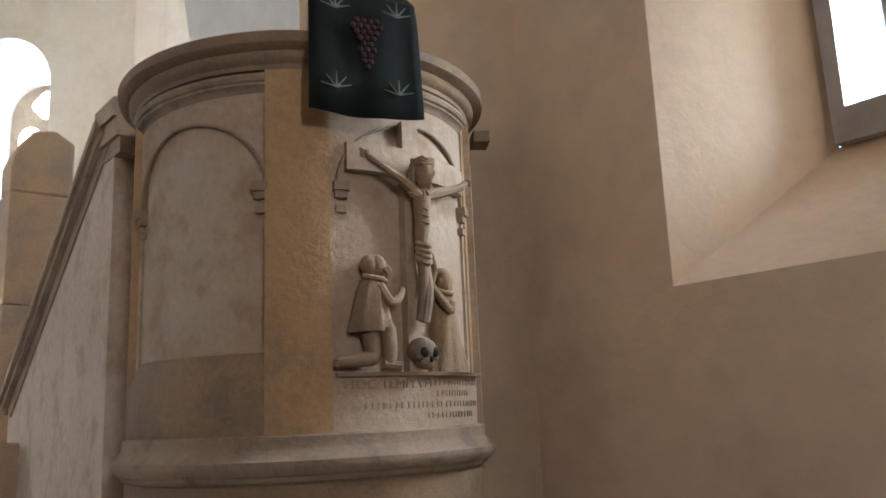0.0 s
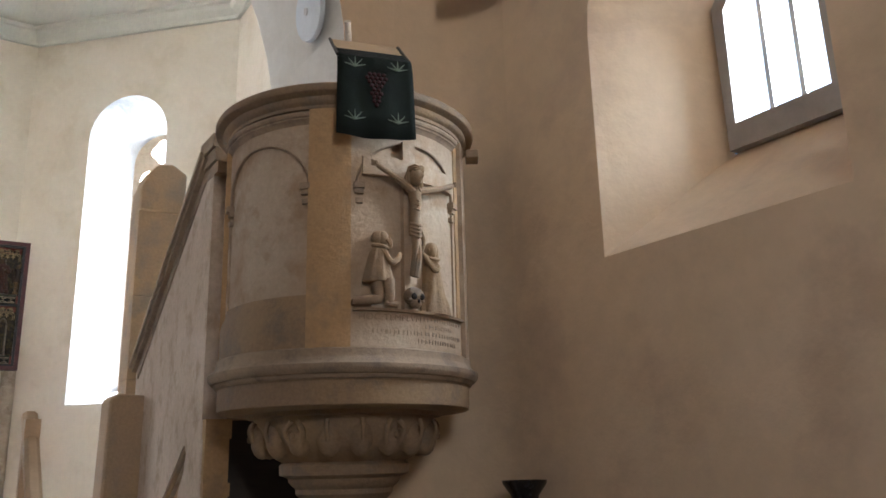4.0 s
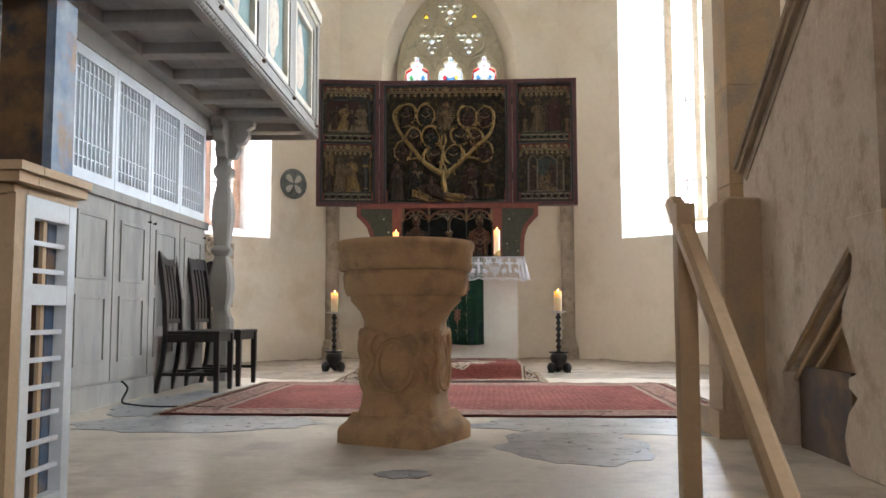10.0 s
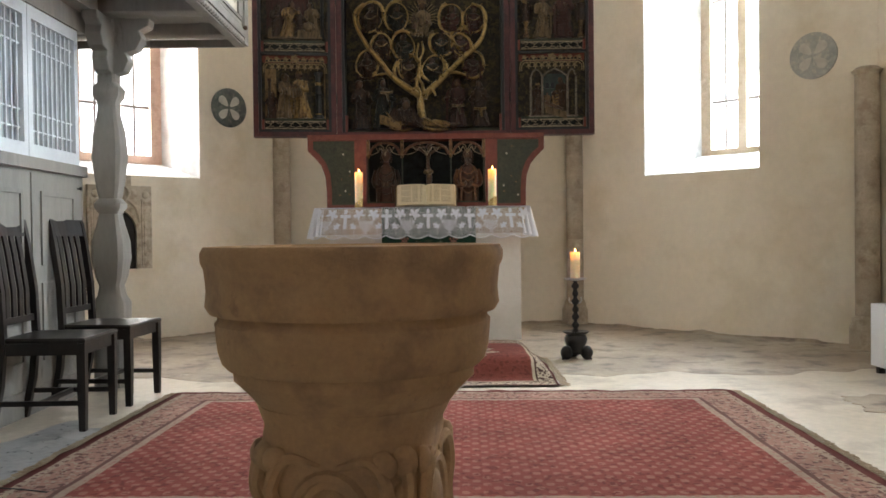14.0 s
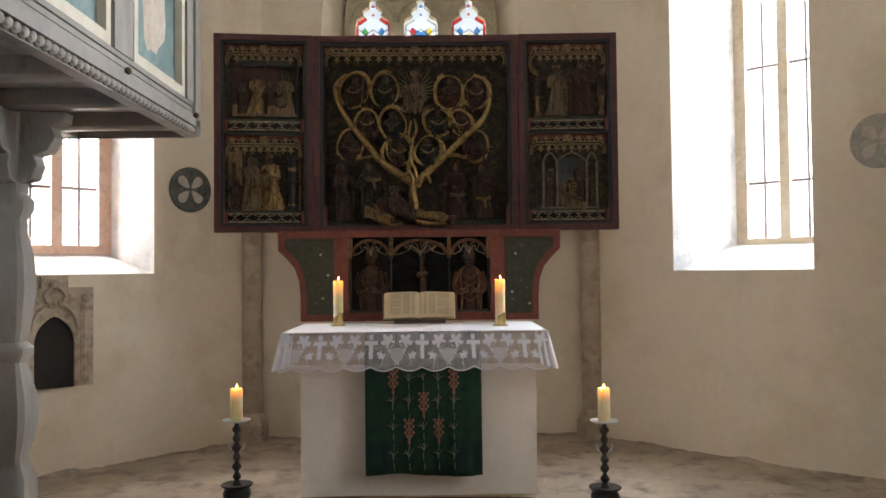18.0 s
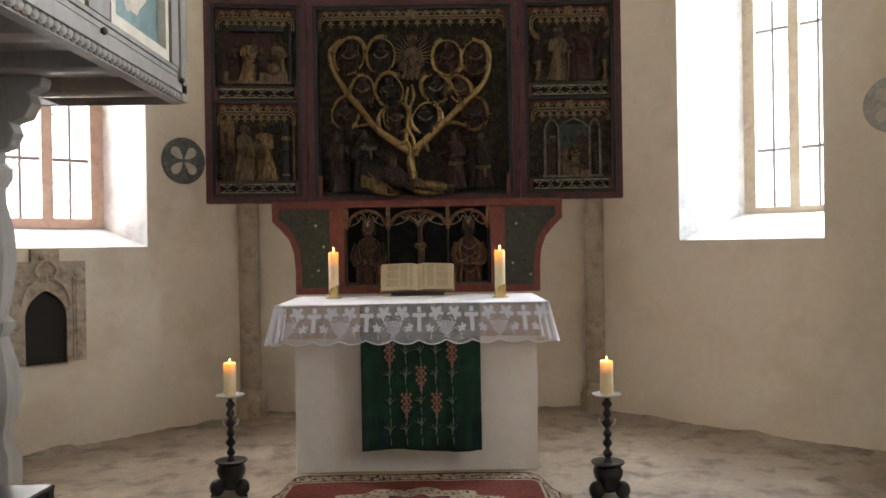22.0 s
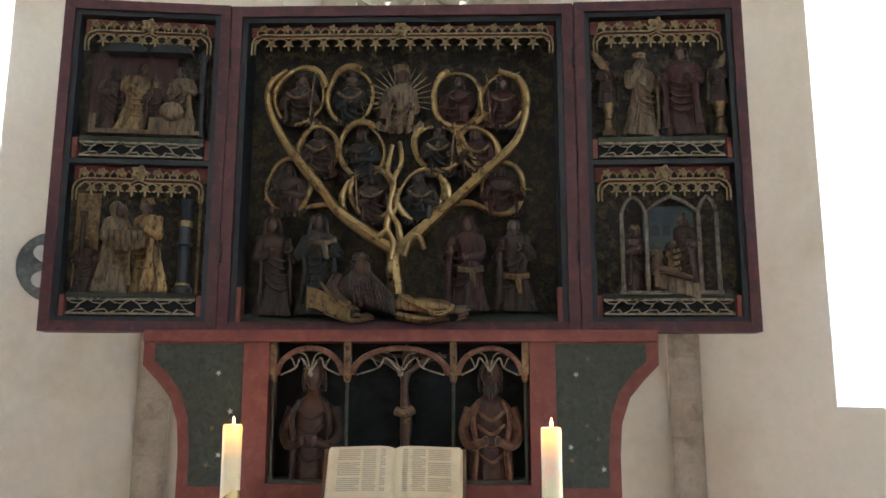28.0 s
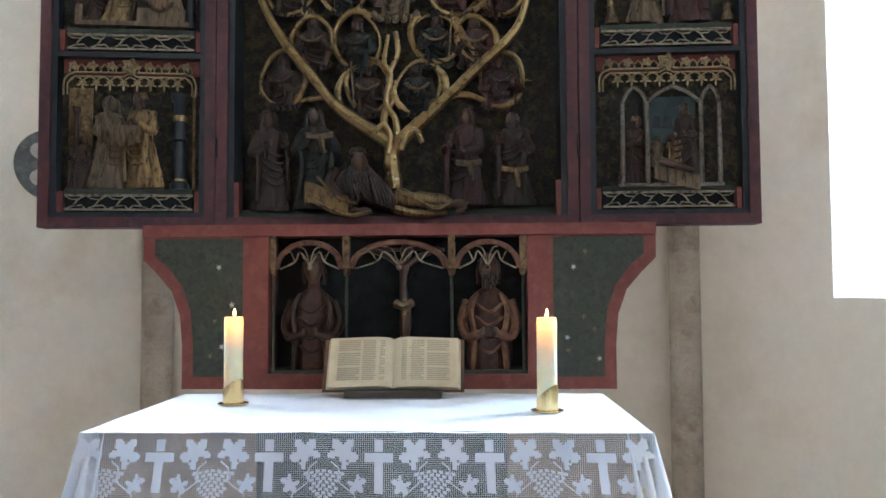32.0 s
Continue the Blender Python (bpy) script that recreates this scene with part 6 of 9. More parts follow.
# ---- candles and book ----
def candle_parts(parent, h, r, z0, glow_lamp=True):
    bm = bmesh.new()
    lathe(bm, [(r * 0.98, 0), (r, 0.01), (r, h - 0.012), (r * 0.93, h), (r * 0.75, h - 0.004), (r * 0.3, h - 0.012), (0.002, h - 0.012)], 28, (0, 0, z0), wobble=lambda a, z: 1 + 0.012 * math.sin(3 * a + z * 9))
    part("wax", bm, WAX, parent, "cream wax pillar", smooth=True)
    bm = bmesh.new()
    tube(bm, [(0, 0, z0 + h - 0.014), (0.001, 0, z0 + h), (0.003, 0, z0 + h + 0.008)], 0.0016, 5)
    part("wick", bm, IRON, parent)
    bm = bmesh.new()
    lathe(bm, [(0.0008, 0), (0.0042, 0.005), (0.0052, 0.010), (0.003, 0.020), (0.0005, 0.030)], 12, (0.002, 0, z0 + h + 0.001))
    part("flame", bm, FLAME, parent, "small burning flame", smooth=True)


def flame_lamp(x, y, z):
    lamp = new("candle_light", bpy.data.lights.new("candle_light", "POINT"))
    lamp.data.energy, lamp.data.color, lamp.data.shadow_soft_size = 0.45, (1.0, 0.55, 0.2), 0.012
    lamp.matrix_basis = pose(x, y, z)


for x, y in ((-0.56, 9.02), (0.553, 8.85)):
    c = thing("altar_candle", "lit cream pillar candle in a slanted brass cup", "candle", pose(x, y, 1.194), group="altar candles")
    candle_parts(c, 0.30, 0.034, 0.012)
    bm = bmesh.new()
    lathe(bm, [(0.055, 0), (0.055, 0.004), (0.04, 0.006), (0.04, 0.006)], 24)
    part("base_plate", bm, BRASS, c, smooth=True)
    bm = bmesh.new()
    n = 28
    lo = [(0.037 * math.cos(2 * math.pi * i / n), 0.037 * math.sin(2 * math.pi * i / n), 0.006) for i in range(n)]
    hi = [(p[0], p[1], 0.06 + 0.03 * math.sin(2 * math.pi * i / n + 2.2)) for i, p in enumerate(lo)]
    ih = [(p[0] * 0.95, p[1] * 0.95, p[2]) for p in hi]
    il = [(p[0] * 0.95, p[1] * 0.95, 0.012) for p in lo]
    rings(bm, [lo, hi, ih, il], cap=False)
    part("brass_cup", bm, BRASS, c, "polished brass cup", smooth=True)
    flame_lamp(x, y, 1.535)

book = thing("open_bible", "large open old book with yellowed pages on a low stand", "book", pose(0.0, 9.2, 1.195) @ Matrix.Diagonal((1.10, 1.0, 1.06, 1)))
tilt = Matrix.Translation((0, 0.0, 0.02)) @ Matrix.Rotation(radians(62), 4, "X")
part("book_stand", boxed(-0.165, 0.17, -0.04, 0.06, 0.0, 0.026), PEWWOOD, book, "dark wooden book stand", bevel=0.004)
for s in (-1, 1):
    bm = bmesh.new()
    box(bm, 0.0 if s > 0 else -0.248, 0.248 if s > 0 else 0.0, 0.0, 0.205, -0.012, -0.006, tilt)
    part("cover", bm, BINDING, book, "worn leather cover")
    bm = bmesh.new()
    prof = [(0.0, 0.012), (0.015, 0.028), (0.05, 0.036), (0.11, 0.032), (0.17, 0.026), (0.225, 0.022)]
    a = [[(s * u, 0.006, v) for u, v in prof] + [(s * 0.235, 0.006, -0.005), (0.0, 0.006, -0.005)]]
    a.append([(x, 0.198, z) for x, _, z in a[0]])
    vs = rings(bm, a)
    bmesh.ops.transform(bm, matrix=tilt, verts=vs)
    pg = part("page_block", bm, PAPER, book, "yellowed page block", smooth=True)
    bm = bmesh.new()
    for col in range(2):
        for line in range(22):
            if line in (6, 14) and col == (s > 0):
                continue
            u0, v = 0.03 + 0.088 * col, 0.182 - 0.0072 * line
            e = u0 + 0.078 * (1 - 0.25 * RNG.random() * (line % 5 == 4))
            zs = lambda u: 0.0375 - 0.075 * max(0, u - 0.05) if u > 0.05 else 0.0345
            vs = [bm.verts.new((s * u if s > 0 else -0.245 + u + 0.02, vv, zs(u if s > 0 else 0.225 - u) + 0.0012)) for u, vv in ((u0, v), (e, v), (e, v + 0.0035), (u0, v + 0.0035))]
            bm.faces.new(vs)
    bmesh.ops.transform(bm, matrix=tilt, verts=bm.verts[:])
    part("print_column", bm, INK, pg)


def candlestick(x, y):
    c = thing("floor_candlestick", "black turned iron candlestick with a lit cream candle", "candlestick", pose(x, y, 0.0), group="floor candlesticks")
    candle_parts(c, 0.2, 0.038, 0.625)
    bm = bmesh.new()
    lathe(bm, [(0.02, 0.605), (0.075, 0.614), (0.088, 0.622), (0.088, 0.626), (0.07, 0.62), (0.0, 0.618)], 24)
    part("drip_plate", bm, PEWTER, c, "pale metal drip plate", smooth=True)
    bm = bmesh.new()
    prof = [(0.022, 0.22)]
    for k in range(6):
        z = 0.24 + 0.06 * k
        prof += [(0.014, z), (0.026, z + 0.015), (0.028, z + 0.03), (0.015, z + 0.05)]
    lathe(bm, prof + [(0.02, 0.61)], 14, wobble=lambda a, z: 1 + 0.13 * math.sin(2 * a + z * 60))
    part("turned_stem", bm, IRON, c, smooth=True)
    for s in (-1, 1):
        bm = bmesh.new()
        tube(bm, [(s * 0.02, 0, 0.43), (s * 0.042, 0, 0.44), (s * 0.05, 0, 0.46), (s * 0.043, 0, 0.475)], 0.006, 6)
        part("side_knob", bm, PEWTER, c, "pale metal knob", smooth=True)
    bm = bmesh.new()
    lathe(bm, [(0.03, 0.195), (0.09, 0.2), (0.102, 0.212), (0.1, 0.216), (0.03, 0.21), (0.02, 0.225)], 24)
    part("lower_dish", bm, IRON, c, smooth=True)
    bm = bmesh.new()
    lathe(bm, [(0.055, 0.04), (0.075, 0.06), (0.07, 0.1), (0.085, 0.13), (0.09, 0.16), (0.075, 0.19), (0.04, 0.2)], 20)
    part("base_body", bm, IRON, c, smooth=True)
    for k in range(3):
        a = radians(90 + 120 * k)
        bm = bmesh.new()
        ball(bm, (0.09 * math.cos(a), 0.09 * math.sin(a), 0.055), 0.048, 0.048, 0.055, 12)
        tube(bm, [(0.09 * math.cos(a), 0.09 * math.sin(a), 0.02), (0.13 * math.cos(a), 0.13 * math.sin(a), 0.008)], 0.008, 6)
        part("ball_foot", bm, IRON, c, smooth=True)
    flame_lamp(x, y, 0.845)


candlestick(-1.17, 8.62)
candlestick(1.16, 8.44)

# ---- altar step and carpets ----
single("altar_step", boxed(-0.67, 0.66, 7.68, 9.7, 0.0, 0.134), STONE, "low stone step under the altar", "step", kind="structure", bevel=0.01)
rug = thing("rug", "dark red patterned rug draped over the altar step", "rug", pose(-0.005, 7.885, 0.0))
bm = bmesh.new()
rowz = []
for j in range(26):
    y = -0.60 + 1.2 * j / 25
    loop = []
    for i in range(41):
        x = -0.885 + 1.77 * i / 40
        e = min(0.80 - abs(x), y + 0.305)
        z = 0.012 + 0.135 / (1 + math.exp(-(e) * 34)) + 0.006 * noise.noise((x * 4, y * 4, 0))
        loop.append((x * (1 + 0.03 * noise.noise((y * 3, 1, 0))), y + 0.012 * noise.noise((x * 2, 5, 0)), z))
    rowz.append(loop)
rings(bm, rowz, closed=False)
part("woven_field", bm, RUG, rug, smooth=True)
for s in (-1, 1):
    bm = bmesh.new()
    for k in range(70):
        y = -0.58 + 1.16 * k / 69
        tube(bm, [(s * 0.88, y, 0.02), (s * (0.905 + 0.02 * RNG.random()), y + RNG.uniform(-0.01, 0.01), 0.008), (s * (0.93 + 0.025 * RNG.random()), y + RNG.uniform(-0.02, 0.02), 0.005)], 0.004, 4)
    part("fringe", bm, CREAMTHREAD, rug, "cream fringe")
carpet = thing("carpet", "large worn red carpet with a figured cream border", "carpet", pose(0.145, 5.985, 0.0, 0, 0, -1.8) @ Matrix.Diagonal((1.02, 0.955, 1, 1)))
bm = bmesh.new()
rings(bm, [[(-1.66 + 3.32 * i / 66 + 0.012 * noise.noise((j * 0.3, 3, 0)), -1.2 + 2.4 * j / 48 + 0.012 * noise.noise((i * 0.2, 0, 0)), 0.012 + 0.004 * noise.noise((i * 0.3, j * 0.3, 0)) + (0.018 * max(0, noise.noise((i * 0.35, 7, 0))) if j == 48 or i in (0, 66) else 0)) for i in range(67)] for j in range(49)], closed=False)
ob = part("knotted_field", bm, CARPET, carpet, smooth=True)
sol = ob.modifiers.new("thickness", "SOLIDIFY")
sol.thickness, sol.offset = 0.01, -1
for s in (-1, 1):
    bm = bmesh.new()
    for k in range(110):
        y = -1.18 + 2.36 * k / 109
        tube(bm, [(s * 1.655, y, 0.01), (s * (1.68 + 0.01 * RNG.random()), y + RNG.uniform(-0.01, 0.01), 0.012), (s * (1.70 + 0.02 * RNG.random()), y + RNG.uniform(-0.02, 0.02), 0.004)], 0.004, 4)
    part("fringe", bm, CREAMTHREAD, carpet, "cream fringe")

# ---- font ----
font = thing("font", "sandstone baptismal font with a moulded bowl and carved stem", "font", pose(-0.055, 4.0, 0.0, 0, 0, -12))
bm = bmesh.new()
lathe(bm, [(0.19, 0.55), (0.196, 0.565), (0.21, 0.595), (0.235, 0.625), (0.255, 0.645), (0.257, 0.652), (0.264, 0.653), (0.264, 0.678), (0.278, 0.68), (0.288, 0.69), (0.297, 0.72), (0.302, 0.775), (0.296, 0.782), (0.295, 0.795), (0.313, 0.797), (0.322, 0.812), (0.319, 0.845), (0.323, 0.89), (0.33, 0.905), (0.331, 0.925), (0.324, 0.938), (0.272, 0.94), (0.262, 0.93), (0.245, 0.86), (0.18, 0.80), (0.02, 0.79)],
      56, wobble=lambda a, z: 1 + 0.006 * noise.noise((3 * math.cos(a), 3 * math.sin(a), z * 8)))
part("bowl", bm, FONTSTONE, font, "round moulded stone bowl", smooth=True)


def squarish(half, z, power=5.0, n=40, turn=0.0):
    out = []
    for i in range(n):
        a = 2 * math.pi * i / n
        c, s = math.cos(a), math.sin(a)
        r = half / (abs(c) ** power + abs(s) ** power) ** (1 / power)
        out.append((r * math.cos(a + turn), r * math.sin(a + turn), z))
    return out


bm = bmesh.new()
rings(bm, [squarish(0.194, 0.13, 9), squarish(0.18, 0.18, 7), squarish(0.176, 0.24, 6), squarish(0.176, 0.36, 5), squarish(0.18, 0.47, 4.5), squarish(0.184, 0.52, 3.6), squarish(0.19, 0.56, 2.6), squarish(0.215, 0.60, 2.1)])
stem = part("stem", bm, FONTSTONE, font, "square carved stone stem", smooth=True)
bm = bmesh.new()
rings(bm, [squarish(h_, z_, p_, 40, radians(-14)) for h_, z_, p_ in ((0.245, 0.0, 12), (0.245, 0.055, 12), (0.238, 0.075, 12), (0.215, 0.10, 10), (0.195, 0.14, 9))])
part("base", bm, FONTSTONE, font, "square moulded stone base", smooth=True)
for k in range(4):
    m = Matrix.Rotation(radians(90 * k), 4, "Z")
    bm = bmesh.new()
    tube(bm, [(0.085 * math.cos(radians(a)), -0.177, 0.36 + 0.115 * math.sin(radians(a))) for a in range(0, 361, 15)], 0.014, 6)
    ball(bm, (0, -0.172, 0.36), 0.068, 0.022, 0.092, 14)
    for s in (-1, 1):
        tube(bm, smooth_path([(s * 0.02, -0.178, 0.49), (s * 0.09, -0.185, 0.505), (s * 0.125, -0.185, 0.44), (s * 0.10, -0.182, 0.38), (s * 0.13, -0.18, 0.31), (s * 0.09, -0.178, 0.24), (s * 0.03, -0.178, 0.235)], 4), 0.0135, 7, lambda t: 0.7 + 0.5 * math.sin(math.pi * t))
        ball(bm, (s * 0.115, -0.18, 0.50), 0.03, 0.018, 0.03, 8)
    bmesh.ops.transform(bm, matrix=m, verts=bm.verts[:])
    part("cartouche", bm, FONTSTONE, stem, "carved scroll cartouche", smooth=True)
    bm = bmesh.new()
    for z, r in ((0.50, 0.032), (0.44, 0.026), (0.38, 0.03), (0.31, 0.022)):
        ball(bm, (0.147, -0.147, z), r, r, r * 1.1, 10)
    tube(bm, smooth_path([(0.145, -0.145, 0.53), (0.163, -0.163, 0.45), (0.15, -0.15, 0.39), (0.16, -0.16, 0.32), (0.14, -0.14, 0.25)], 4), 0.014, 7)
    bmesh.ops.transform(bm, matrix=m, verts=bm.verts[:])
    part("corner_scroll", bm, FONTSTONE, stem, "carved corner scroll", smooth=True)

# ---- pulpit ----
BASE = math.atan2(-0.91, -0.414)
pulpit = thing("pulpit", "round carved sandstone pulpit on a column", "pulpit", pose(CX, CY, 0.0))


def cyl(theta, r, z):
    a = BASE + radians(theta)
    return (r * math.cos(a), r * math.sin(a), z)


def curved(bm, t0, t1, z0, z1, r0, r1, n=None):
    n = n or max(2, int(abs(t1 - t0) / 4))
    loops = []
    for i in range(n + 1):
        t = t0 + (t1 - t0) * i / n
        loops.append([cyl(t, r0, z0), cyl(t, r1, z0), cyl(t, r1, z1), cyl(t, r0, z1)])
    return rings(bm, loops)


def swept(bm, t0, t1, prof, n=None):
    """A closed profile of (radius, height) carried round the drum."""
    n = n or max(2, int(abs(t1 - t0) / 3))
    return rings(bm, [[cyl(t0 + (t1 - t0) * i / n, r + 0.0015 * noise.noise((i * 0.4, z * 9, t0)), z) for r, z in prof] for i in range(n + 1)])


def ring_part(name, prof, parent, n=72, label="", mt=PULPITSTONE, wob=0.003):
    bm = bmesh.new()
    lathe(bm, prof, n, wobble=lambda a, z: 1 + wob * noise.noise((4 * math.cos(a), 4 * math.sin(a), z * 5)))
    return part(name, bm, mt, parent, label, smooth=True)


def arc_part(name, t0, t1, prof, mt, label="", parent=pulpit):
    bm = bmesh.new()
    swept(bm, t0, t1, prof)
    return part(name, bm, mt, parent, label, smooth=True)


ring_part("column", [(0.225, 0.0), (0.225, 0.05), (0.195, 0.08), (0.186, 0.30), (0.183, 0.60)], pulpit, 48, "plain round stone column")
ring_part("column_capital", [(0.183, 0.585), (0.197, 0.60), (0.208, 0.612), (0.208, 0.632), (0.222, 0.642), (0.238, 0.66), (0.241, 0.675), (0.256, 0.682), (0.278, 0.69), (0.28, 0.728), (0.262, 0.745)], pulpit, 48)
bm = bmesh.new()
lathe(bm, [(0.25, 0.735), (0.285, 0.752), (0.33, 0.785), (0.368, 0.83), (0.385, 0.885), (0.392, 0.92), (0.42, 0.925), (0.42, 0.95)], 96, wobble=lambda a, z: 1 + 0.03 * abs(math.sin(7 * a)) * math.sin(math.pi * max(0, min(1, (z - 0.72) / 0.2))))
corbel = part("corbel_bowl", bm, PULPITSTONE, pulpit, "gadrooned stone corbel with carved heads", smooth=True)
for k in range(12):
    bm = bmesh.new()
    t = -112 + 20 * k
    ball(bm, cyl(t, 0.352, 0.838), 0.052, 0.052, 0.08, 14)
    if k % 3 == 1:
        for s in (-1, 1):
            tube(bm, smooth_path([cyl(t + s * 2, 0.40, 0.90), cyl(t + s * 6, 0.405, 0.86), cyl(t + s * 3, 0.37, 0.79)], 4), 0.012, 7)
        for s in (-1, 1):
            ball(bm, cyl(t + s * 2.6, 0.402, 0.862), 0.008, seg=6)
        ball(bm, cyl(t, 0.41, 0.842), 0.011, 0.011, 0.016, 8)
    else:
        tube(bm, smooth_path([cyl(t, 0.40, 0.905), cyl(t, 0.412, 0.86), cyl(t, 0.375, 0.785)], 4), 0.012, 7, lambda q: 1 - 0.5 * q)
    part("carved_boss", bm, PULPITSTONE, corbel, smooth=True)
ring_part("soffit_band", [(0.41, 0.94), (0.538, 0.945), (0.548, 0.952), (0.55, 0.97), (0.55, 1.04), (0.555, 1.046)], pulpit, label="plain stone band under the cornice")
ring_part("lower_cornice", [(0.545, 1.042), (0.562, 1.05), (0.566, 1.058), (0.566, 1.064), (0.578, 1.066), (0.59, 1.08), (0.593, 1.092), (0.593, 1.102), (0.58, 1.106), (0.572, 1.116), (0.562, 1.128), (0.56, 1.136), (0.56, 1.16), (0.55, 1.166), (0.52, 1.168)], pulpit, mt=DARKSTONE)
ring_part("drum", [(0.522, 1.15), (0.522, 2.20)], pulpit, mt=STONE_GREY, label="curved grey stone body")
ring_part("upper_cornice", [(0.52, 2.155), (0.552, 2.158), (0.553, 2.172), (0.566, 2.18), (0.572, 2.19), (0.574, 2.203), (0.59, 2.208), (0.604, 2.216), (0.608, 2.226), (0.608, 2.243), (0.60, 2.25), (0.47, 2.25), (0.47, 2.20)], pulpit)
arc_part("wide_pilaster", -18.2, 0.0, [(0.515, 1.162), (0.551, 1.162), (0.551, 2.16), (0.515, 2.16)], OCHRESTONE, "broad ochre stone pilaster")
# The 67.5-78 jamb is paler stone: the window's light is in its colour.
for t0, t1, mt, r in ((62.5, 67.5, OCHRESTONE, 0.535), (67.5, 78, STONE_GREY, 0.556), (78, 120, PULPITSTONE, 0.548), (-86, -80, OCHRESTONE, 0.55), (-130, -86, PULPITSTONE, 0.545)):
    arc_part("narrow_pilaster", t0, t1, [(0.51, 1.162), (r, 1.162), (r, 2.16), (0.51, 2.16)], mt)
bm = bmesh.new()
box(bm, -0.03, 0.03, -0.05, 0.05, -0.02, 0.02, Matrix.Translation(cyl(80, 0.60, 2.135)) @ Matrix.Rotation(BASE + radians(80), 4, "Z"))
part("cornice_lug", bm, DARKSTONE, pulpit, "dark stone lug under the cornice", bevel=0.004)
for t0, t1 in ((-80, -18.2), (0.0, 62.5)):
    mid = (t0 + t1) / 2
    # moulded head of the panel, with its return at the ends
    arc_part("panel_head", t0, t1, [(0.515, 2.148), (0.557, 2.148), (0.56, 2.138), (0.556, 2.128), (0.548, 2.124), (0.548, 2.118), (0.536, 2.112), (0.53, 2.10), (0.515, 2.096)], DARKSTONE)
    arc_part("panel_ground", t0, t1, [(0.512, 2.099), (0.529, 2.099), (0.529, 2.06), (0.512, 2.06)], STONE_GREY)
    # spandrels cut to the blind arch
    bm = bmesh.new()
    a0, a1, zs, rise = t0 + (5.5 if t0 < -50 else 2.5), t1 - (0.5 if t0 < -50 else 3.0), 1.835, 0.20
    cen, hw = (a0 + a1) / 2, (a1 - a0) / 2
    for side in (-1, 1):
        end = t0 if side < 0 else t1
        loops = []
        for i in range(11):
            f_ = math.pi / 2 * i / 10
            th, z = cen + side * hw * math.cos(f_), zs + rise * math.sin(f_)
            loops.append([cyl(th, 0.515, z), cyl(th, 0.53, z), cyl(th + (end - th) * 0.0, 0.53, 2.075), cyl(th, 0.515, 2.075)])
        loops.insert(0, [cyl(end, 0.515, zs), cyl(end, 0.53, zs), cyl(end, 0.53, 2.075), cyl(end, 0.515, 2.075)])
        rings(bm, loops)
        rings(bm, [[cyl(e, 0.515, z) for z in (zs, 1.31)] + [cyl(e, 0.53, z) for z in (1.31, zs)] for e in (end, cen + side * hw)])
    part("spandrel", bm, STONE_GREY, pulpit, "stone face round the blind arch")
    bm = bmesh.new()
    tube(bm, [cyl(cen - hw * math.cos(math.pi * i / 24), 0.531, zs + rise * math.sin(math.pi * i / 24)) for i in range(25)], 0.0055, 6)
    part("blind_arch", bm, DARKSTONE, pulpit, smooth=True)
    for t in (cen - hw + 1.0, cen + hw - 1.0):
        bm = bmesh.new()
        curved(bm, t - 2.3, t + 2.3, 1.812, 1.838, 0.515, 0.552, 2)
        curved(bm, t - 1.9, t + 1.9, 1.792, 1.812, 0.515, 0.542, 2)
        curved(bm, t - 1.6, t + 1.6, 1.752, 1.772, 0.515, 0.54, 2)
        part("impost_bracket", bm, DARKSTONE, pulpit, bevel=0.004)
arc_part("panel_sill", -79, -18.2, [(0.515, 1.162), (0.549, 1.162), (0.549, 1.285), (0.546, 1.312), (0.54, 1.33), (0.532, 1.345), (0.53, 1.375), (0.515, 1.382)], PULPITSTONE, "worn stone sill with a chamfered top")
arc_part("inscription_sill", 0.0, 62.5, [(0.515, 1.162), (0.545, 1.162), (0.547, 1.30), (0.55, 1.312), (0.515, 1.314)], STONE_GREY, "stone base of the relief with carved words")
# crucifixion relief: plain shapes
def on_drum(pts):
    return [cyl(t, r - 0.055, z) for t, z, r in pts]


relief = arc_part("relief_ledge", 1.0, 61.5, [(0.515, 1.306), (0.566, 1.306), (0.568, 1.316), (0.515, 1.319)], PULPITSTONE, "carved crucifixion relief in sandstone")
bm = bmesh.new()
curved(bm, 23.2, 29.4, 1.315, 2.036, 0.515, 0.55, 2)
curved(bm, 5.0, 23.2, 1.872, 1.952, 0.515, 0.552, 5)
curved(bm, 29.4, 56, 1.872, 1.952, 0.515, 0.548, 6)
part("cross", bm, STONE_GREY, relief)
bm = bmesh.new()
tube(bm, smooth_path(on_drum([(25.8, 1.455, 0.625), (26.6, 1.52, 0.63), (26.9, 1.585, 0.637), (26.6, 1.65, 0.632), (27.4, 1.74, 0.632), (27.2, 1.805, 0.632)]), 5), 0.026, 12, lambda t: 0.45 + 0.3 * t + 0.35 * t * t)
tube(bm, smooth_path(on_drum([(27.0, 1.45, 0.63), (28.0, 1.53, 0.638), (27.9, 1.60, 0.632)]), 4), 0.016, 8)
for k in range(3):
    tube(bm, smooth_path(on_drum([(25.6, 1.735 + 0.02 * k, 0.642), (27.2, 1.725 + 0.02 * k, 0.658), (29.0, 1.735 + 0.02 * k, 0.642)]), 3), 0.0045, 5)
tube(bm, smooth_path(on_drum([(26.0, 1.81, 0.632), (20.5, 1.845, 0.638), (15, 1.875, 0.637), (10.5, 1.905, 0.632)]), 4), 0.0135, 8, lambda t: 1.25 - 0.55 * t + 0.12 * math.sin(9 * t))
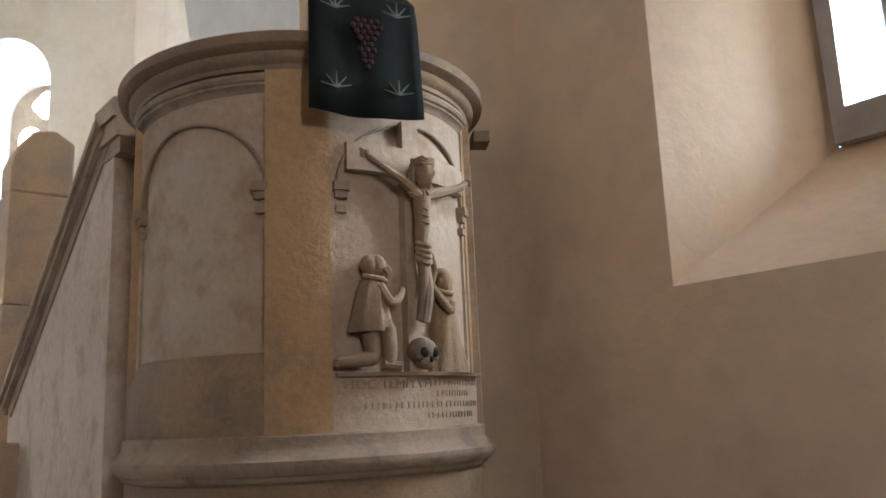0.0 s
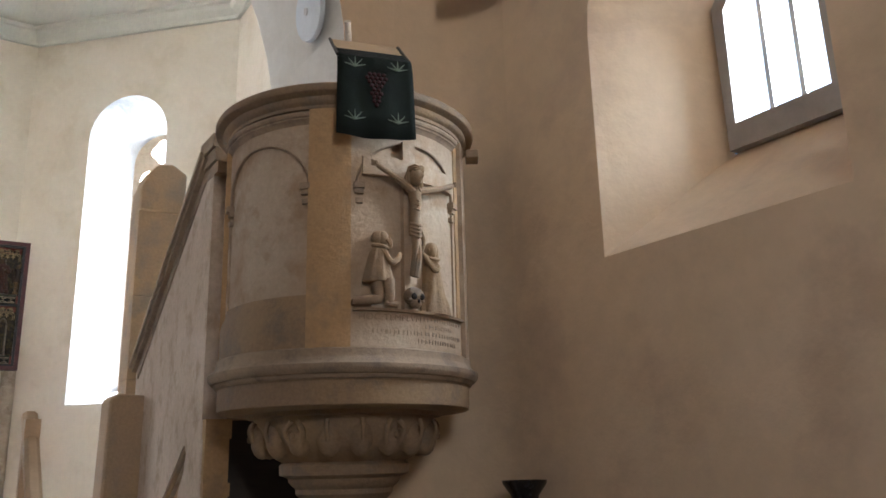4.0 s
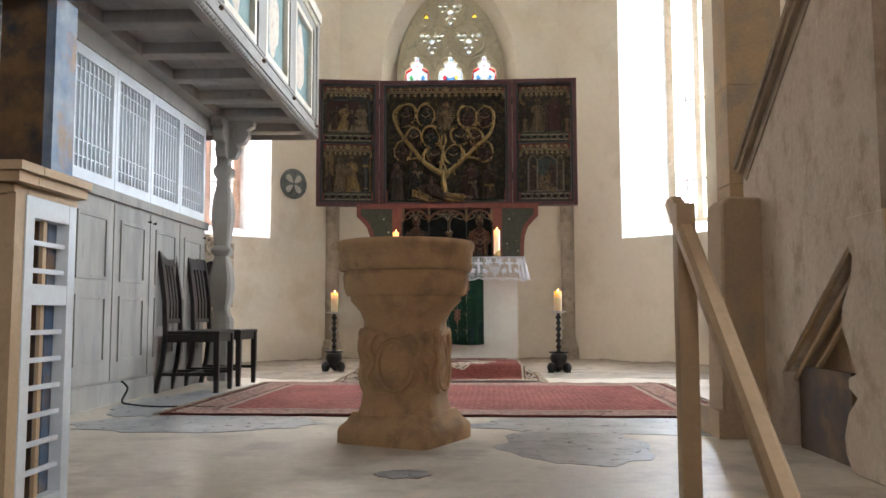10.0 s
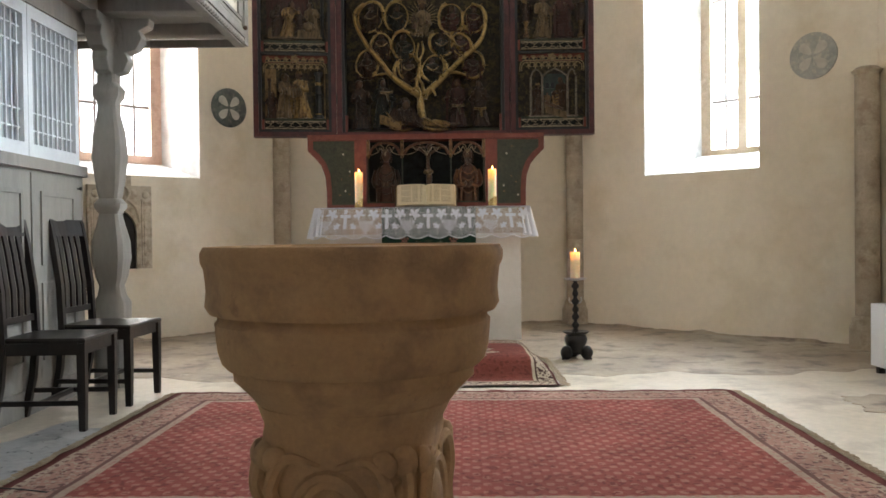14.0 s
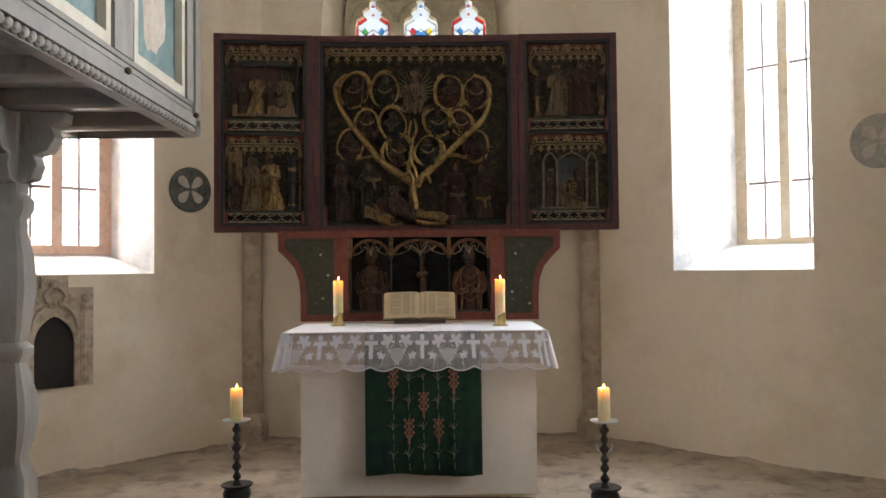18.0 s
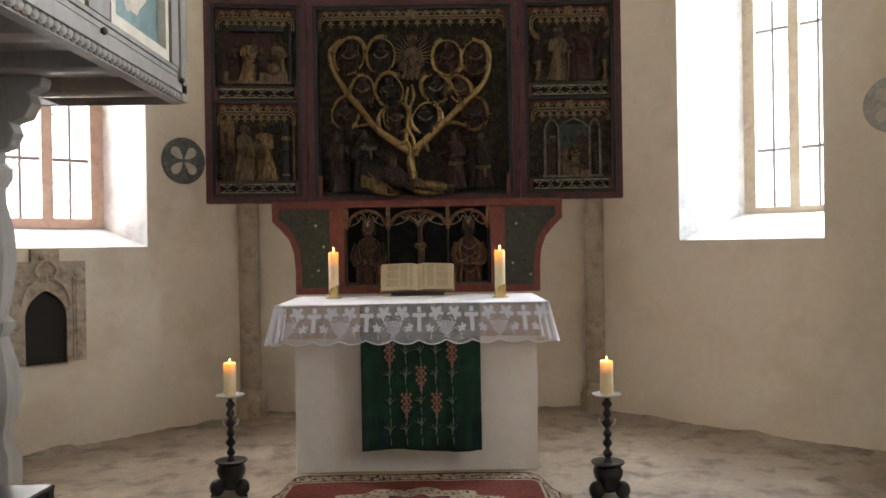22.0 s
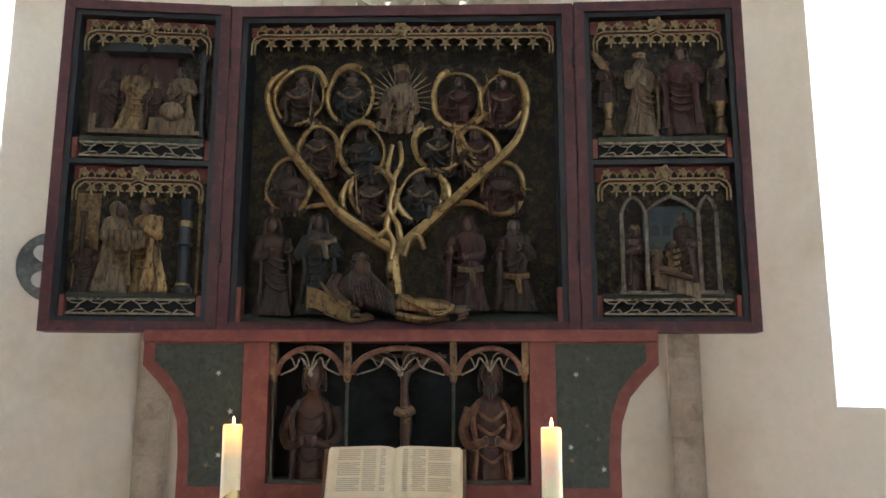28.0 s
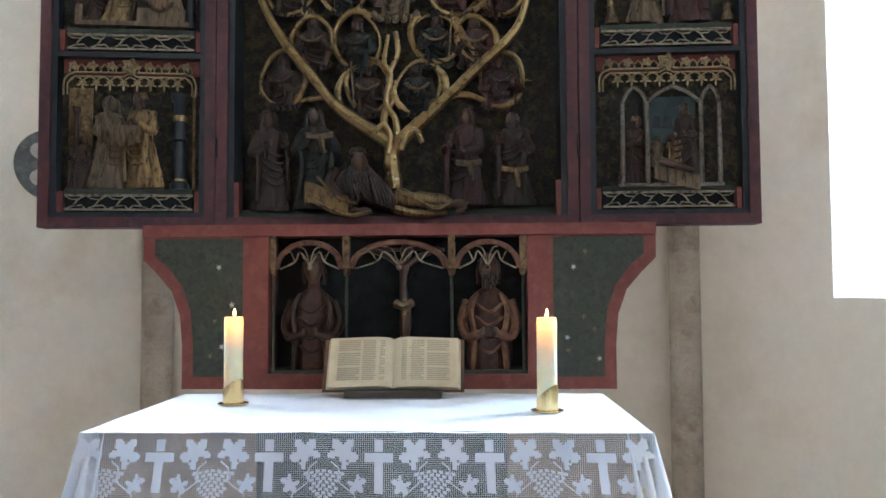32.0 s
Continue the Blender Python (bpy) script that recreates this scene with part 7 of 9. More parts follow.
tube(bm, smooth_path(on_drum([(28.8, 1.815, 0.632), (37, 1.84, 0.634), (46, 1.872, 0.632), (52, 1.90, 0.626)]), 4), 0.0135, 8, lambda t: 1.25 - 0.55 * t + 0.12 * math.sin(9 * t))
for t_, z_, s_ in ((10.0, 1.912, -1), (52.4, 1.905, 1)):
    ball(bm, cyl(t_, 0.58, z_), 0.0105, 0.0105, 0.012, 8)
    for q in range(4):
        tube(bm, on_drum([(t_ + s_ * 0.4, z_ + 0.004 - 0.005 * q, 0.636), (t_ + s_ * 2.0, z_ + 0.014 - 0.007 * q, 0.634)]), 0.0036, 5)
carved_head(bm, cyl(26.4, 0.60, 1.868), 0.035, BASE + radians(26.4) + math.pi / 2 + 0.35)
for q in range(7):
    tube(bm, smooth_path(on_drum([(24.0 + 0.9 * q, 1.905, 0.652), (22.9 + 1.2 * q, 1.865, 0.636), (23.0 + 1.25 * q, 1.81, 0.638)]), 3), 0.0085, 6, lambda t: 1.1 - 0.4 * t + 0.2 * math.sin(15 * t))
for k in range(3):
    tube(bm, [cyl(26.5 + 2.9 * math.cos(2 * math.pi * i / 14), 0.598 + 0.03 * math.sin(2 * math.pi * i / 14), 1.893 + 0.007 * k + 0.004 * math.sin(i * 2.3 + k)) for i in range(15)], 0.0055, 5)
for s in (-1, 1):
    tube(bm, smooth_path(on_drum([(26.6 + s * 2.8, 1.885, 0.645), (26.8 + s * 3.2, 1.85, 0.642), (27 + s * 2.6, 1.81, 0.64)]), 3), 0.009, 6, lambda q: 1 - 0.4 * q)
for k in range(4):
    tube(bm, smooth_path(on_drum([(24.6, 1.628 + 0.014 * k, 0.632), (27, 1.612 + 0.016 * k, 0.656), (29.6, 1.63 + 0.013 * k, 0.632)]), 4), 0.0095, 7)
tube(bm, smooth_path(on_drum([(29.2, 1.64, 0.642), (30.6, 1.60, 0.64), (30.0, 1.555, 0.63)]), 4), 0.011, 7, lambda q: 1 - 0.3 * q)
part("crucified_figure", bm, PULPITSTONE, relief, smooth=True)


def robe_rings(bm, rows, folds, n=48):
    """A folded garment standing on the drum: rows of height, bearing, half width in degrees and depth."""
    out = []
    for z, t, half, deep in rows:
        ring = []
        for i in range(n):
            a_ = 2 * math.pi * i / n
            q = 1 + folds * (0.5 + half * 0.05) * (math.sin(9 * a_ + 9 * z) + 0.4 * math.sin(17 * a_ + 3))
            ring.append(cyl(t + half * q * math.cos(a_), 0.535 + deep * q * math.sin(a_), z))
        out.append(ring)
    rings(bm, out)


def kneeling_man(t, z0, h):
    """A bearded man in a pleated coat on one knee, hands raised."""
    bm = bmesh.new()
    robe_rings(bm, [(z0 + 0.33 * h, t - 0.2, 6.9, 0.05), (z0 + 0.35 * h, t - 0.2, 7.0, 0.053), (z0 + 0.5 * h, t - 0.4, 5.6, 0.052), (z0 + 0.66 * h, t - 0.2, 4.5, 0.048), (z0 + 0.74 * h, t, 3.8, 0.042), (z0 + 0.80 * h, t + 0.3, 2.0, 0.025)], 0.06)
    tube(bm, smooth_path(on_drum([(t + 3.2, z0 + 0.36 * h, 0.62), (t + 3.6, z0 + 0.18 * h, 0.626), (t + 3.4, z0 + 0.02, 0.622)]), 4), 0.022, 10, lambda q: 1.1 - 0.3 * q)
    tube(bm, on_drum([(t + 1.6, z0 + 0.018, 0.626), (t + 6.6, z0 + 0.012, 0.63)]), 0.013, 8)
    tube(bm, smooth_path(on_drum([(t - 1, z0 + 0.32 * h, 0.605), (t - 0.5, z0 + 0.14 * h, 0.612), (t - 4, z0 + 0.10 * h, 0.612), (t - 10.5, z0 + 0.085 * h, 0.604)]), 4), 0.024, 10, lambda q: 1.1 - 0.4 * q)
    tube(bm, on_drum([(t - 10.6, z0 + 0.10 * h, 0.605), (t - 10.9, z0 + 0.012, 0.605)]), 0.012, 8)
    ball(bm, cyl(t + 1.4, 0.553, z0 + 0.90 * h), 0.024, 0.024, 0.032, 12)
    ball(bm, cyl(t - 0.8, 0.546, z0 + 0.905 * h), 0.027, 0.027, 0.031, 12)
    ball(bm, cyl(t + 3.8, 0.558, z0 + 0.92 * h), 0.007, 0.007, 0.008, 8)
    for d in (0, 1, 2):
        tube(bm, smooth_path(on_drum([(t + 2.4 + 0.6 * d, z0 + 0.88 * h, 0.625), (t + 3.6 + 0.3 * d, z0 + 0.83 * h, 0.627), (t + 3.2 + 0.4 * d, z0 + 0.77 * h, 0.623)]), 4), 0.0095, 6, lambda q: 1 - 0.5 * q)
    for k in range(11):
        for j in range(2):
            ball(bm, cyl(t - 2.6 + 0.5 * k, 0.556 - 0.002 * abs(k - 5) - 0.006 * j, z0 + (0.975 - 0.009 * abs(k - 5) - 0.03 * j) * h), 0.0075, 0.0075, 0.0075, 6)
    tube(bm, smooth_path(on_drum([(t - 3.2, z0 + 0.81 * h, 0.61), (t + 0.5, z0 + 0.785 * h, 0.63), (t + 3.6, z0 + 0.77 * h, 0.618)]), 4), 0.0085, 7)
    tube(bm, smooth_path(on_drum([(t + 1.0, z0 + 0.73 * h, 0.625), (t + 3.8, z0 + 0.58 * h, 0.637), (t + 7.0, z0 + 0.63 * h, 0.628), (t + 8.6, z0 + 0.71 * h, 0.618)]), 4), 0.0125, 8, lambda q: 1.15 - 0.4 * q)
    return part("kneeling_figure", bm, PULPITSTONE, relief, "kneeling bearded man in a pleated coat", smooth=True)


def kneeling_woman(t, z0, h):
    """A veiled woman whose long veil sweeps to the ground, hands raised."""
    bm = bmesh.new()
    robe_rings(bm, [(z0 - 0.004, t + 3.4, 9.6, 0.044), (z0 + 0.04, t + 2.6, 8.4, 0.047), (z0 + 0.25 * h, t + 1.4, 6.0, 0.047), (z0 + 0.5 * h, t + 0.5, 4.4, 0.044), (z0 + 0.68 * h, t, 3.7, 0.04), (z0 + 0.76 * h, t - 0.1, 3.6, 0.042), (z0 + 0.86 * h, t - 0.1, 3.5, 0.044), (z0 + 0.95 * h, t + 0.2, 2.7, 0.034), (z0 + h, t + 0.4, 1.0, 0.016)], 0.045, 56)
    ball(bm, cyl(t - 1.9, 0.566, z0 + 0.86 * h), 0.022, 0.022, 0.031, 12)
    ball(bm, cyl(t - 4.0, 0.571, z0 + 0.86 * h), 0.006, 0.006, 0.008, 8)
    tube(bm, smooth_path(on_drum([(t - 3.8, z0 + 0.77 * h, 0.612), (t - 0.8, z0 + 0.73 * h, 0.634), (t + 3.2, z0 + 0.77 * h, 0.612)]), 4), 0.0085, 7)
    tube(bm, smooth_path(on_drum([(t + 0.5, z0 + 0.63 * h, 0.63), (t - 1.8, z0 + 0.57 * h, 0.638), (t - 4.6, z0 + 0.70 * h, 0.626), (t - 6.2, z0 + 0.80 * h, 0.614)]), 4), 0.012, 8, lambda q: 1.15 - 0.4 * q)
    return part("kneeling_figure", bm, PULPITSTONE, relief, "kneeling woman in a long veil", smooth=True)


kneeling_man(12.0, 1.318, 0.315)
kneeling_woman(38.5, 1.318, 0.30)
bm = bmesh.new()
ball(bm, cyl(26.5, 0.565, 1.372), 0.042, 0.042, 0.038, 18)
ball(bm, cyl(26.3, 0.58, 1.34), 0.026, 0.026, 0.02, 12)
for s in (-1, 1):
    ball(bm, cyl(26.4 + s * 2.6, 0.588, 1.352), 0.011, 0.011, 0.009, 8)
part("skull", bm, PULPITSTONE, relief, smooth=True)
# Near-black balls paint the shade of the skull's eye and nose hollows.
for d in (-1.7, 1.7):
    bm = bmesh.new()
    ball(bm, cyl(26.4 + d, 0.60, 1.366), 0.0125, 0.011, 0.014, 10)
    part("eye_socket", bm, DARKHOLE, relief, smooth=True)
bm = bmesh.new()
ball(bm, cyl(26.3, 0.607, 1.346), 0.006, 0.006, 0.009, 8)
part("nose_socket", bm, DARKHOLE, relief, smooth=True)
# Letters lie on the face; darker stone gives the shade of cut ones.
bm = bmesh.new()
for line, (a, b) in enumerate(((33, 60), (34, 52), (9, 60), (30, 56))):
    t = a
    while t < b:
        w = 0.7 + 0.9 * RNG.random()
        z = 1.288 - 0.03 * line
        curved(bm, t, t + w * 0.35, z - 0.008, z + 0.008, 0.53, 0.5482, 1)
        if RNG.random() < 0.6:
            curved(bm, t + w * 0.35, t + w, z + RNG.choice((-0.006, 0.0, 0.006)) - 0.0015, z + RNG.choice((-0.006, 0.0, 0.006)) + 0.002, 0.53, 0.548, 1)
        t += w + 0.7
part("inscription", bm, DARKSTONE, relief, "worn carved inscription")
text = bpy.data.curves.new("carved_words", "FONT")
text.body, text.size, text.extrude = "HOC\u00b7TEMPLVM", 0.034, 0.0012
words = new("carved_words", text)
bpy.context.view_layer.update()
letters = bpy.data.meshes.new_from_object(words.evaluated_get(bpy.context.evaluated_depsgraph_get()))
bpy.data.objects.remove(words)
bm = bmesh.new()
bm.from_mesh(letters)
span = max(v.co.x for v in bm.verts)
for v in bm.verts:
    v.co = cyl(3.0 + 28.5 * v.co.x / span, 0.5485 + v.co.z, 1.274 + v.co.y)
part("inscription", bm, DARKSTONE, relief, "worn carved words")

lectern = thing("pulpit_lectern", "wooden book rest with a green embroidered cloth on the pulpit", "lectern", pose(CX, CY, 2.25))
TL = 9
mm = Matrix.Translation(cyl(TL, 0.575, 0)) @ Matrix.Rotation(BASE + radians(TL) + math.pi / 2, 4, "Z") @ Matrix.Diagonal((0.9, 0.9, 0.9, 1))
bm = bmesh.new()
box(bm, -0.165, 0.165, -0.02, 0.30, 0.0, 0.022, Matrix.Translation((0, 0, 0.12)) @ Matrix.Rotation(radians(42), 4, "X"))
box(bm, -0.16, 0.16, 0.0, 0.05, 0.0, 0.12)
bmesh.ops.transform(bm, matrix=mm, verts=bm.verts[:])
part("book_rest", bm, BEIGEPAINT, lectern, bevel=0.004)
bm = bmesh.new()
loops = []
for v, (dy, dz) in enumerate(((0.195, 0.325), (0.12, 0.255), (0.0, 0.155), (-0.03, 0.13), (-0.045, 0.06), (-0.052, -0.05), (-0.056, -0.16), (-0.06, -0.27))):
    loops.append([((-0.17 + 0.34 * i / 14) * (1 + 0.012 * v), dy - 0.006 * math.sin(i * 0.9) * (v > 3), dz - (0.012 * math.sin(i * 0.25) if v == 7 else 0)) for i in range(15)])
rings(bm, loops, closed=False)
bmesh.ops.transform(bm, matrix=mm, verts=bm.verts[:])
cl = part("hanging_cloth", bm, DARKCLOTH, lectern, "dark green embroidered cloth", smooth=True)
cl.modifiers.new("thickness", "SOLIDIFY").thickness = 0.005
bm = bmesh.new()
for r, n in ((0, 4), (1, 5), (2, 4), (3, 3), (4, 2), (5, 3), (6, 2), (7, 2), (8, 1)):
    for i in range(n):
        ball(bm, ((i - (n - 1) / 2) * 0.022, -0.066, 0.03 - r * 0.019), 0.011, 0.004, 0.010, 6)
bmesh.ops.transform(bm, matrix=mm, verts=bm.verts[:])
part("embroidered_bunch", bm, REDTHREAD, cl)
for x, z, up in ((-0.1, 0.06, 1), (0.1, 0.06, 1), (-0.1, -0.2, 1), (0.1, -0.2, 1)):
    bm = bmesh.new()
    for a in (-75, -40, 0, 40, 75):
        tube(bm, [(x, -0.066, z), (x + 0.05 * math.sin(radians(a)), -0.066, z + 0.05 * math.cos(radians(a)))], 0.0045, 4, lambda t: 1 - 0.7 * t)
    bmesh.ops.transform(bm, matrix=mm, verts=bm.verts[:])
    part("embroidered_leaf", bm, PALELEAF, cl)
bm = bmesh.new()
for s in (-1, 1):
    tube(bm, [(s * 0.172, -0.01, 0.14), (s * 0.172, 0.2, 0.33)], 0.008, 6)
bmesh.ops.transform(bm, matrix=mm, verts=bm.verts[:])
part("side_rail", bm, PEWWOOD, lectern)
bm = bmesh.new()
tube(bm, [(-0.07, 0.26, 0.28), (-0.07, 0.25, 0.40), (-0.085, 0.2, 0.44)], 0.017, 10)
bmesh.ops.transform(bm, matrix=mm, verts=bm.verts[:])
part("reading_lamp", bm, CREAMPAINT, lectern, "small pale reading lamp", smooth=True)

# ---- pulpit stair ----
stair = thing("pulpit_stair", "weathered grey stone stair parapet with a sloping moulded coping", "staircase", pose(1.67, 0, 0))
bm = bmesh.new()
prism(bm, [(2.92, 0.95), (3.16, 0.95), (3.16, 0.86), (3.86, 0.33), (3.86, 0.0), (4.30, 0.0), (4.30, 1.30), (3.0, 2.25), (2.92, 2.25)], 0.0, 0.12, "yz")
par = part("parapet", bm, PARAPET, stair, "weathered limewashed stone parapet")
bm = bmesh.new()
sl = Vector((0, 4.26 - 2.98, 1.40 - 2.33)).normalized()
nn = Vector((0, -sl.z, sl.y))
for off, wd, th in ((0.0, 0.008, 0.05), (0.05, 0.035, 0.03), (0.08, 0.05, 0.03)):
    a, b = Vector((0, 2.95, 2.235)), Vector((0, 4.24, 1.27))
    loop = lambda p: [p + nn * off + Vector((-wd, 0, 0)), p + nn * off + Vector((0.12 + wd, 0, 0)), p + nn * (off + th) + Vector((0.12 + wd, 0, 0)), p + nn * (off + th) + Vector((-wd, 0, 0))]
    rings(bm, [loop(a), loop(b)])
part("coping", bm, DARKSTONE, stair, "sloping moulded stone coping", bevel=0.005)
bm = bmesh.new()
for z0, z1, w in ((2.17, 2.23, 0.005), (2.23, 2.30, 0.02), (2.30, 2.37, 0.035)):
    box(bm, -w, 0.14, 2.85 - w * 0.3, 3.02 + w, z0, z1)
part("coping_block", bm, DARKSTONE, stair, bevel=0.008)
for k in range(6):
    part("stair_tread", boxed(0.12, 0.53, 4.3 - 0.22 * k - 0.22, 4.3 - 0.22 * k + 0.0, 0.0, 0.2 * k + 0.2), STONE, stair, bevel=0.008)
# Two dark sheets put in for the shade under the pulpit landing.
part("landing_back", boxed(0.13, 0.95, 2.945, 2.97, 0.0, 0.95), PEWWOOD, stair, "dark sheet standing for the shade under the pulpit landing")
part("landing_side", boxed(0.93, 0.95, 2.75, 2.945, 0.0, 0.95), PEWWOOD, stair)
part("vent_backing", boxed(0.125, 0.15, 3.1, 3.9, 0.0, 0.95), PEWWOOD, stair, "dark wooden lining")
bm = bmesh.new()
dirv = Vector((0, 3.86 - 3.16, 0.345 - 0.86)).normalized()
for k in (0.0, 0.05, 0.1):
    o = Vector((0.02 + k * 0.6, 0, 0)) - Vector((0, -dirv.z, dirv.y)) * k
    a, b = Vector((0, 3.17, 0.85)) + o, Vector((0, 3.86, 0.34)) + o
    tube(bm, [a, b], 0.014, 6)
part("sloping_moulding", bm, STONE, stair, "sloping stone moulding")
part("recess_board", boxed(0.05, 0.07, 3.30, 3.80, 0.0, 0.36), MARBLEBROWN, stair, "dark brown boards")
bm = bmesh.new()
edge = [(3.20, 0.0), (3.25, 0.06), (3.26, 0.13), (3.22, 0.22), (3.15, 0.28), (3.21, 0.31), (3.21, 0.35), (3.15, 0.37), (3.19, 0.45), (3.245, 0.53), (3.24, 0.62), (3.16, 0.72), (3.14, 0.80), (3.19, 0.86), (3.19, 0.95)]
prism(bm, [(2.90, 0.95), (2.90, 0.72), (2.885, 0.60), (2.915, 0.5), (2.905, 0.40), (2.89, 0.37), (2.89, 0.31), (2.91, 0.27), (2.88, 0.15), (2.895, 0.0)] + edge, -0.005, 0.13, "yz")
slab_ = part("baluster_slab", bm, PARAPET, stair, "wavy cut limewashed baluster slab", bevel=0.006)
for z0, z1, d in ((0.0, 0.10, 0.006), (0.295, 0.325, 0.012), (0.335, 0.36, 0.008), (0.60, 0.66, 0.01), (0.86, 0.95, 0.008)):
    part("front_band", boxed(0.0, 0.125, 2.862 - d, 2.90, z0, z1), OCHRESTONE, slab_, "ochre stone moulding", bevel=0.004)
part("front_face", boxed(0.004, 0.121, 2.872, 2.90, 0.10, 0.86), OCHRESTONE, slab_, "ochre stone front")
slab = thing("stair_pillar", "tall ashlar pillar with a rounded head beside the pulpit stair", "pillar", pose(1.64, 4.42, 0))
for z0, z1 in ((0.0, 0.62), (0.625, 1.28), (1.285, 1.82), (1.825, 2.40)):
    part("stone_block", boxed(0.0, 0.3, 0.0, 0.22, z0, z1), STONE, slab, bevel=0.012)
bm = bmesh.new()
prism(bm, [(0.0, 2.405), (0.3, 2.405), (0.3, 2.70), (0.2, 2.76), (0.1, 2.74), (0.035, 2.66), (0.0, 2.56)], 0.0, 0.22)
part("head_block", bm, STONE, slab, bevel=0.01)
low = thing("stair_newel", "low sandstone newel slab with a chamfered head", "pillar", pose(1.47, 4.06, 0))
bm = bmesh.new()
prism(bm, [(-0.01, 0.0), (0.235, 0.0), (0.235, 1.11), (0.21, 1.155), (0.05, 1.165), (0.01, 1.13)], 0.0, 0.24)
part("slab", bm, STONE, low, bevel=0.012)
part("plinth", boxed(-0.04, 0.25, -0.03, 0.3, 0.0, 0.13), STONE, low, bevel=0.01)

# ---- hand rail of the chancel steps ----
rail = thing("handrail", "pale painted wooden handrail beside the chancel steps", "handrail", pose(0.915, 0, 0))
part("post", boxed(-0.028, 0.028, 2.59, 2.65, 0.0, 0.93), BEIGEPAINT, rail, bevel=0.006)
bm = bmesh.new()
pr = [(-0.023, 0), (0.023, 0), (0.03, 0.016), (0.027, 0.038), (0.014, 0.05), (-0.014, 0.05), (-0.027, 0.038), (-0.03, 0.016)]
a, b = Vector((0, 2.74, 0.93)), Vector((0, 1.42, -0.23))
d = (b - a).normalized()
up = Vector((0, d.z, -d.y))
up = up if up.z > 0 else -up
rings(bm, [[p + Vector((u * k, 0, 0)) + up * v * k for u, v in pr] for p, k in ((a - d * 0.012, 0.7), (a, 1.0), (b, 1.0))])
part("rail", bm, BEIGEPAINT, rail, smooth=True)
part("lower_post", boxed(-0.035, 0.035, 1.42, 1.50, -0.9, -0.16), BEIGEPAINT, rail, bevel=0.006)

# ---- pew front and vase ----
pew = thing("pew_front", "dark wooden pew front with a flat top rail", "pew", pose(0, 1.8, -0.9))
part("top_rail", boxed(0.97, 3.24, -0.05, 0.05, 1.035, 1.065), PEWWOOD, pew, bevel=0.006)
for k in range(5):
    part("panel", boxed(0.99 + 0.45 * k, 1.40 + 0.45 * k, -0.012, 0.012, 0.02, 1.035), PEWWOOD, pew)
    part("stile", boxed(1.40 + 0.45 * k, 1.44 + 0.45 * k, -0.03, 0.03, 0.0, 1.035), PEWWOOD, pew)
vase = thing("floor_vase", "tall dark glazed vase with a coloured pattern", "vase", pose(2.775, 1.90, 0))
bm = bmesh.new()
lathe(bm, [(0.08, 0), (0.085, 0.02), (0.10, 0.08), (0.135, 0.22), (0.14, 0.32), (0.12, 0.42), (0.075, 0.49)], 32)
part("body", bm, CERAMIC, vase, "vase body with a red and cream pattern", smooth=True)
bm = bmesh.new()
lathe(bm, [(0.075, 0.488), (0.055, 0.53), (0.06, 0.58), (0.095, 0.63), (0.098, 0.645), (0.085, 0.645), (0.05, 0.58)], 32)
part("neck", bm, BLACKGLAZE, vase, "black flared neck", smooth=True)

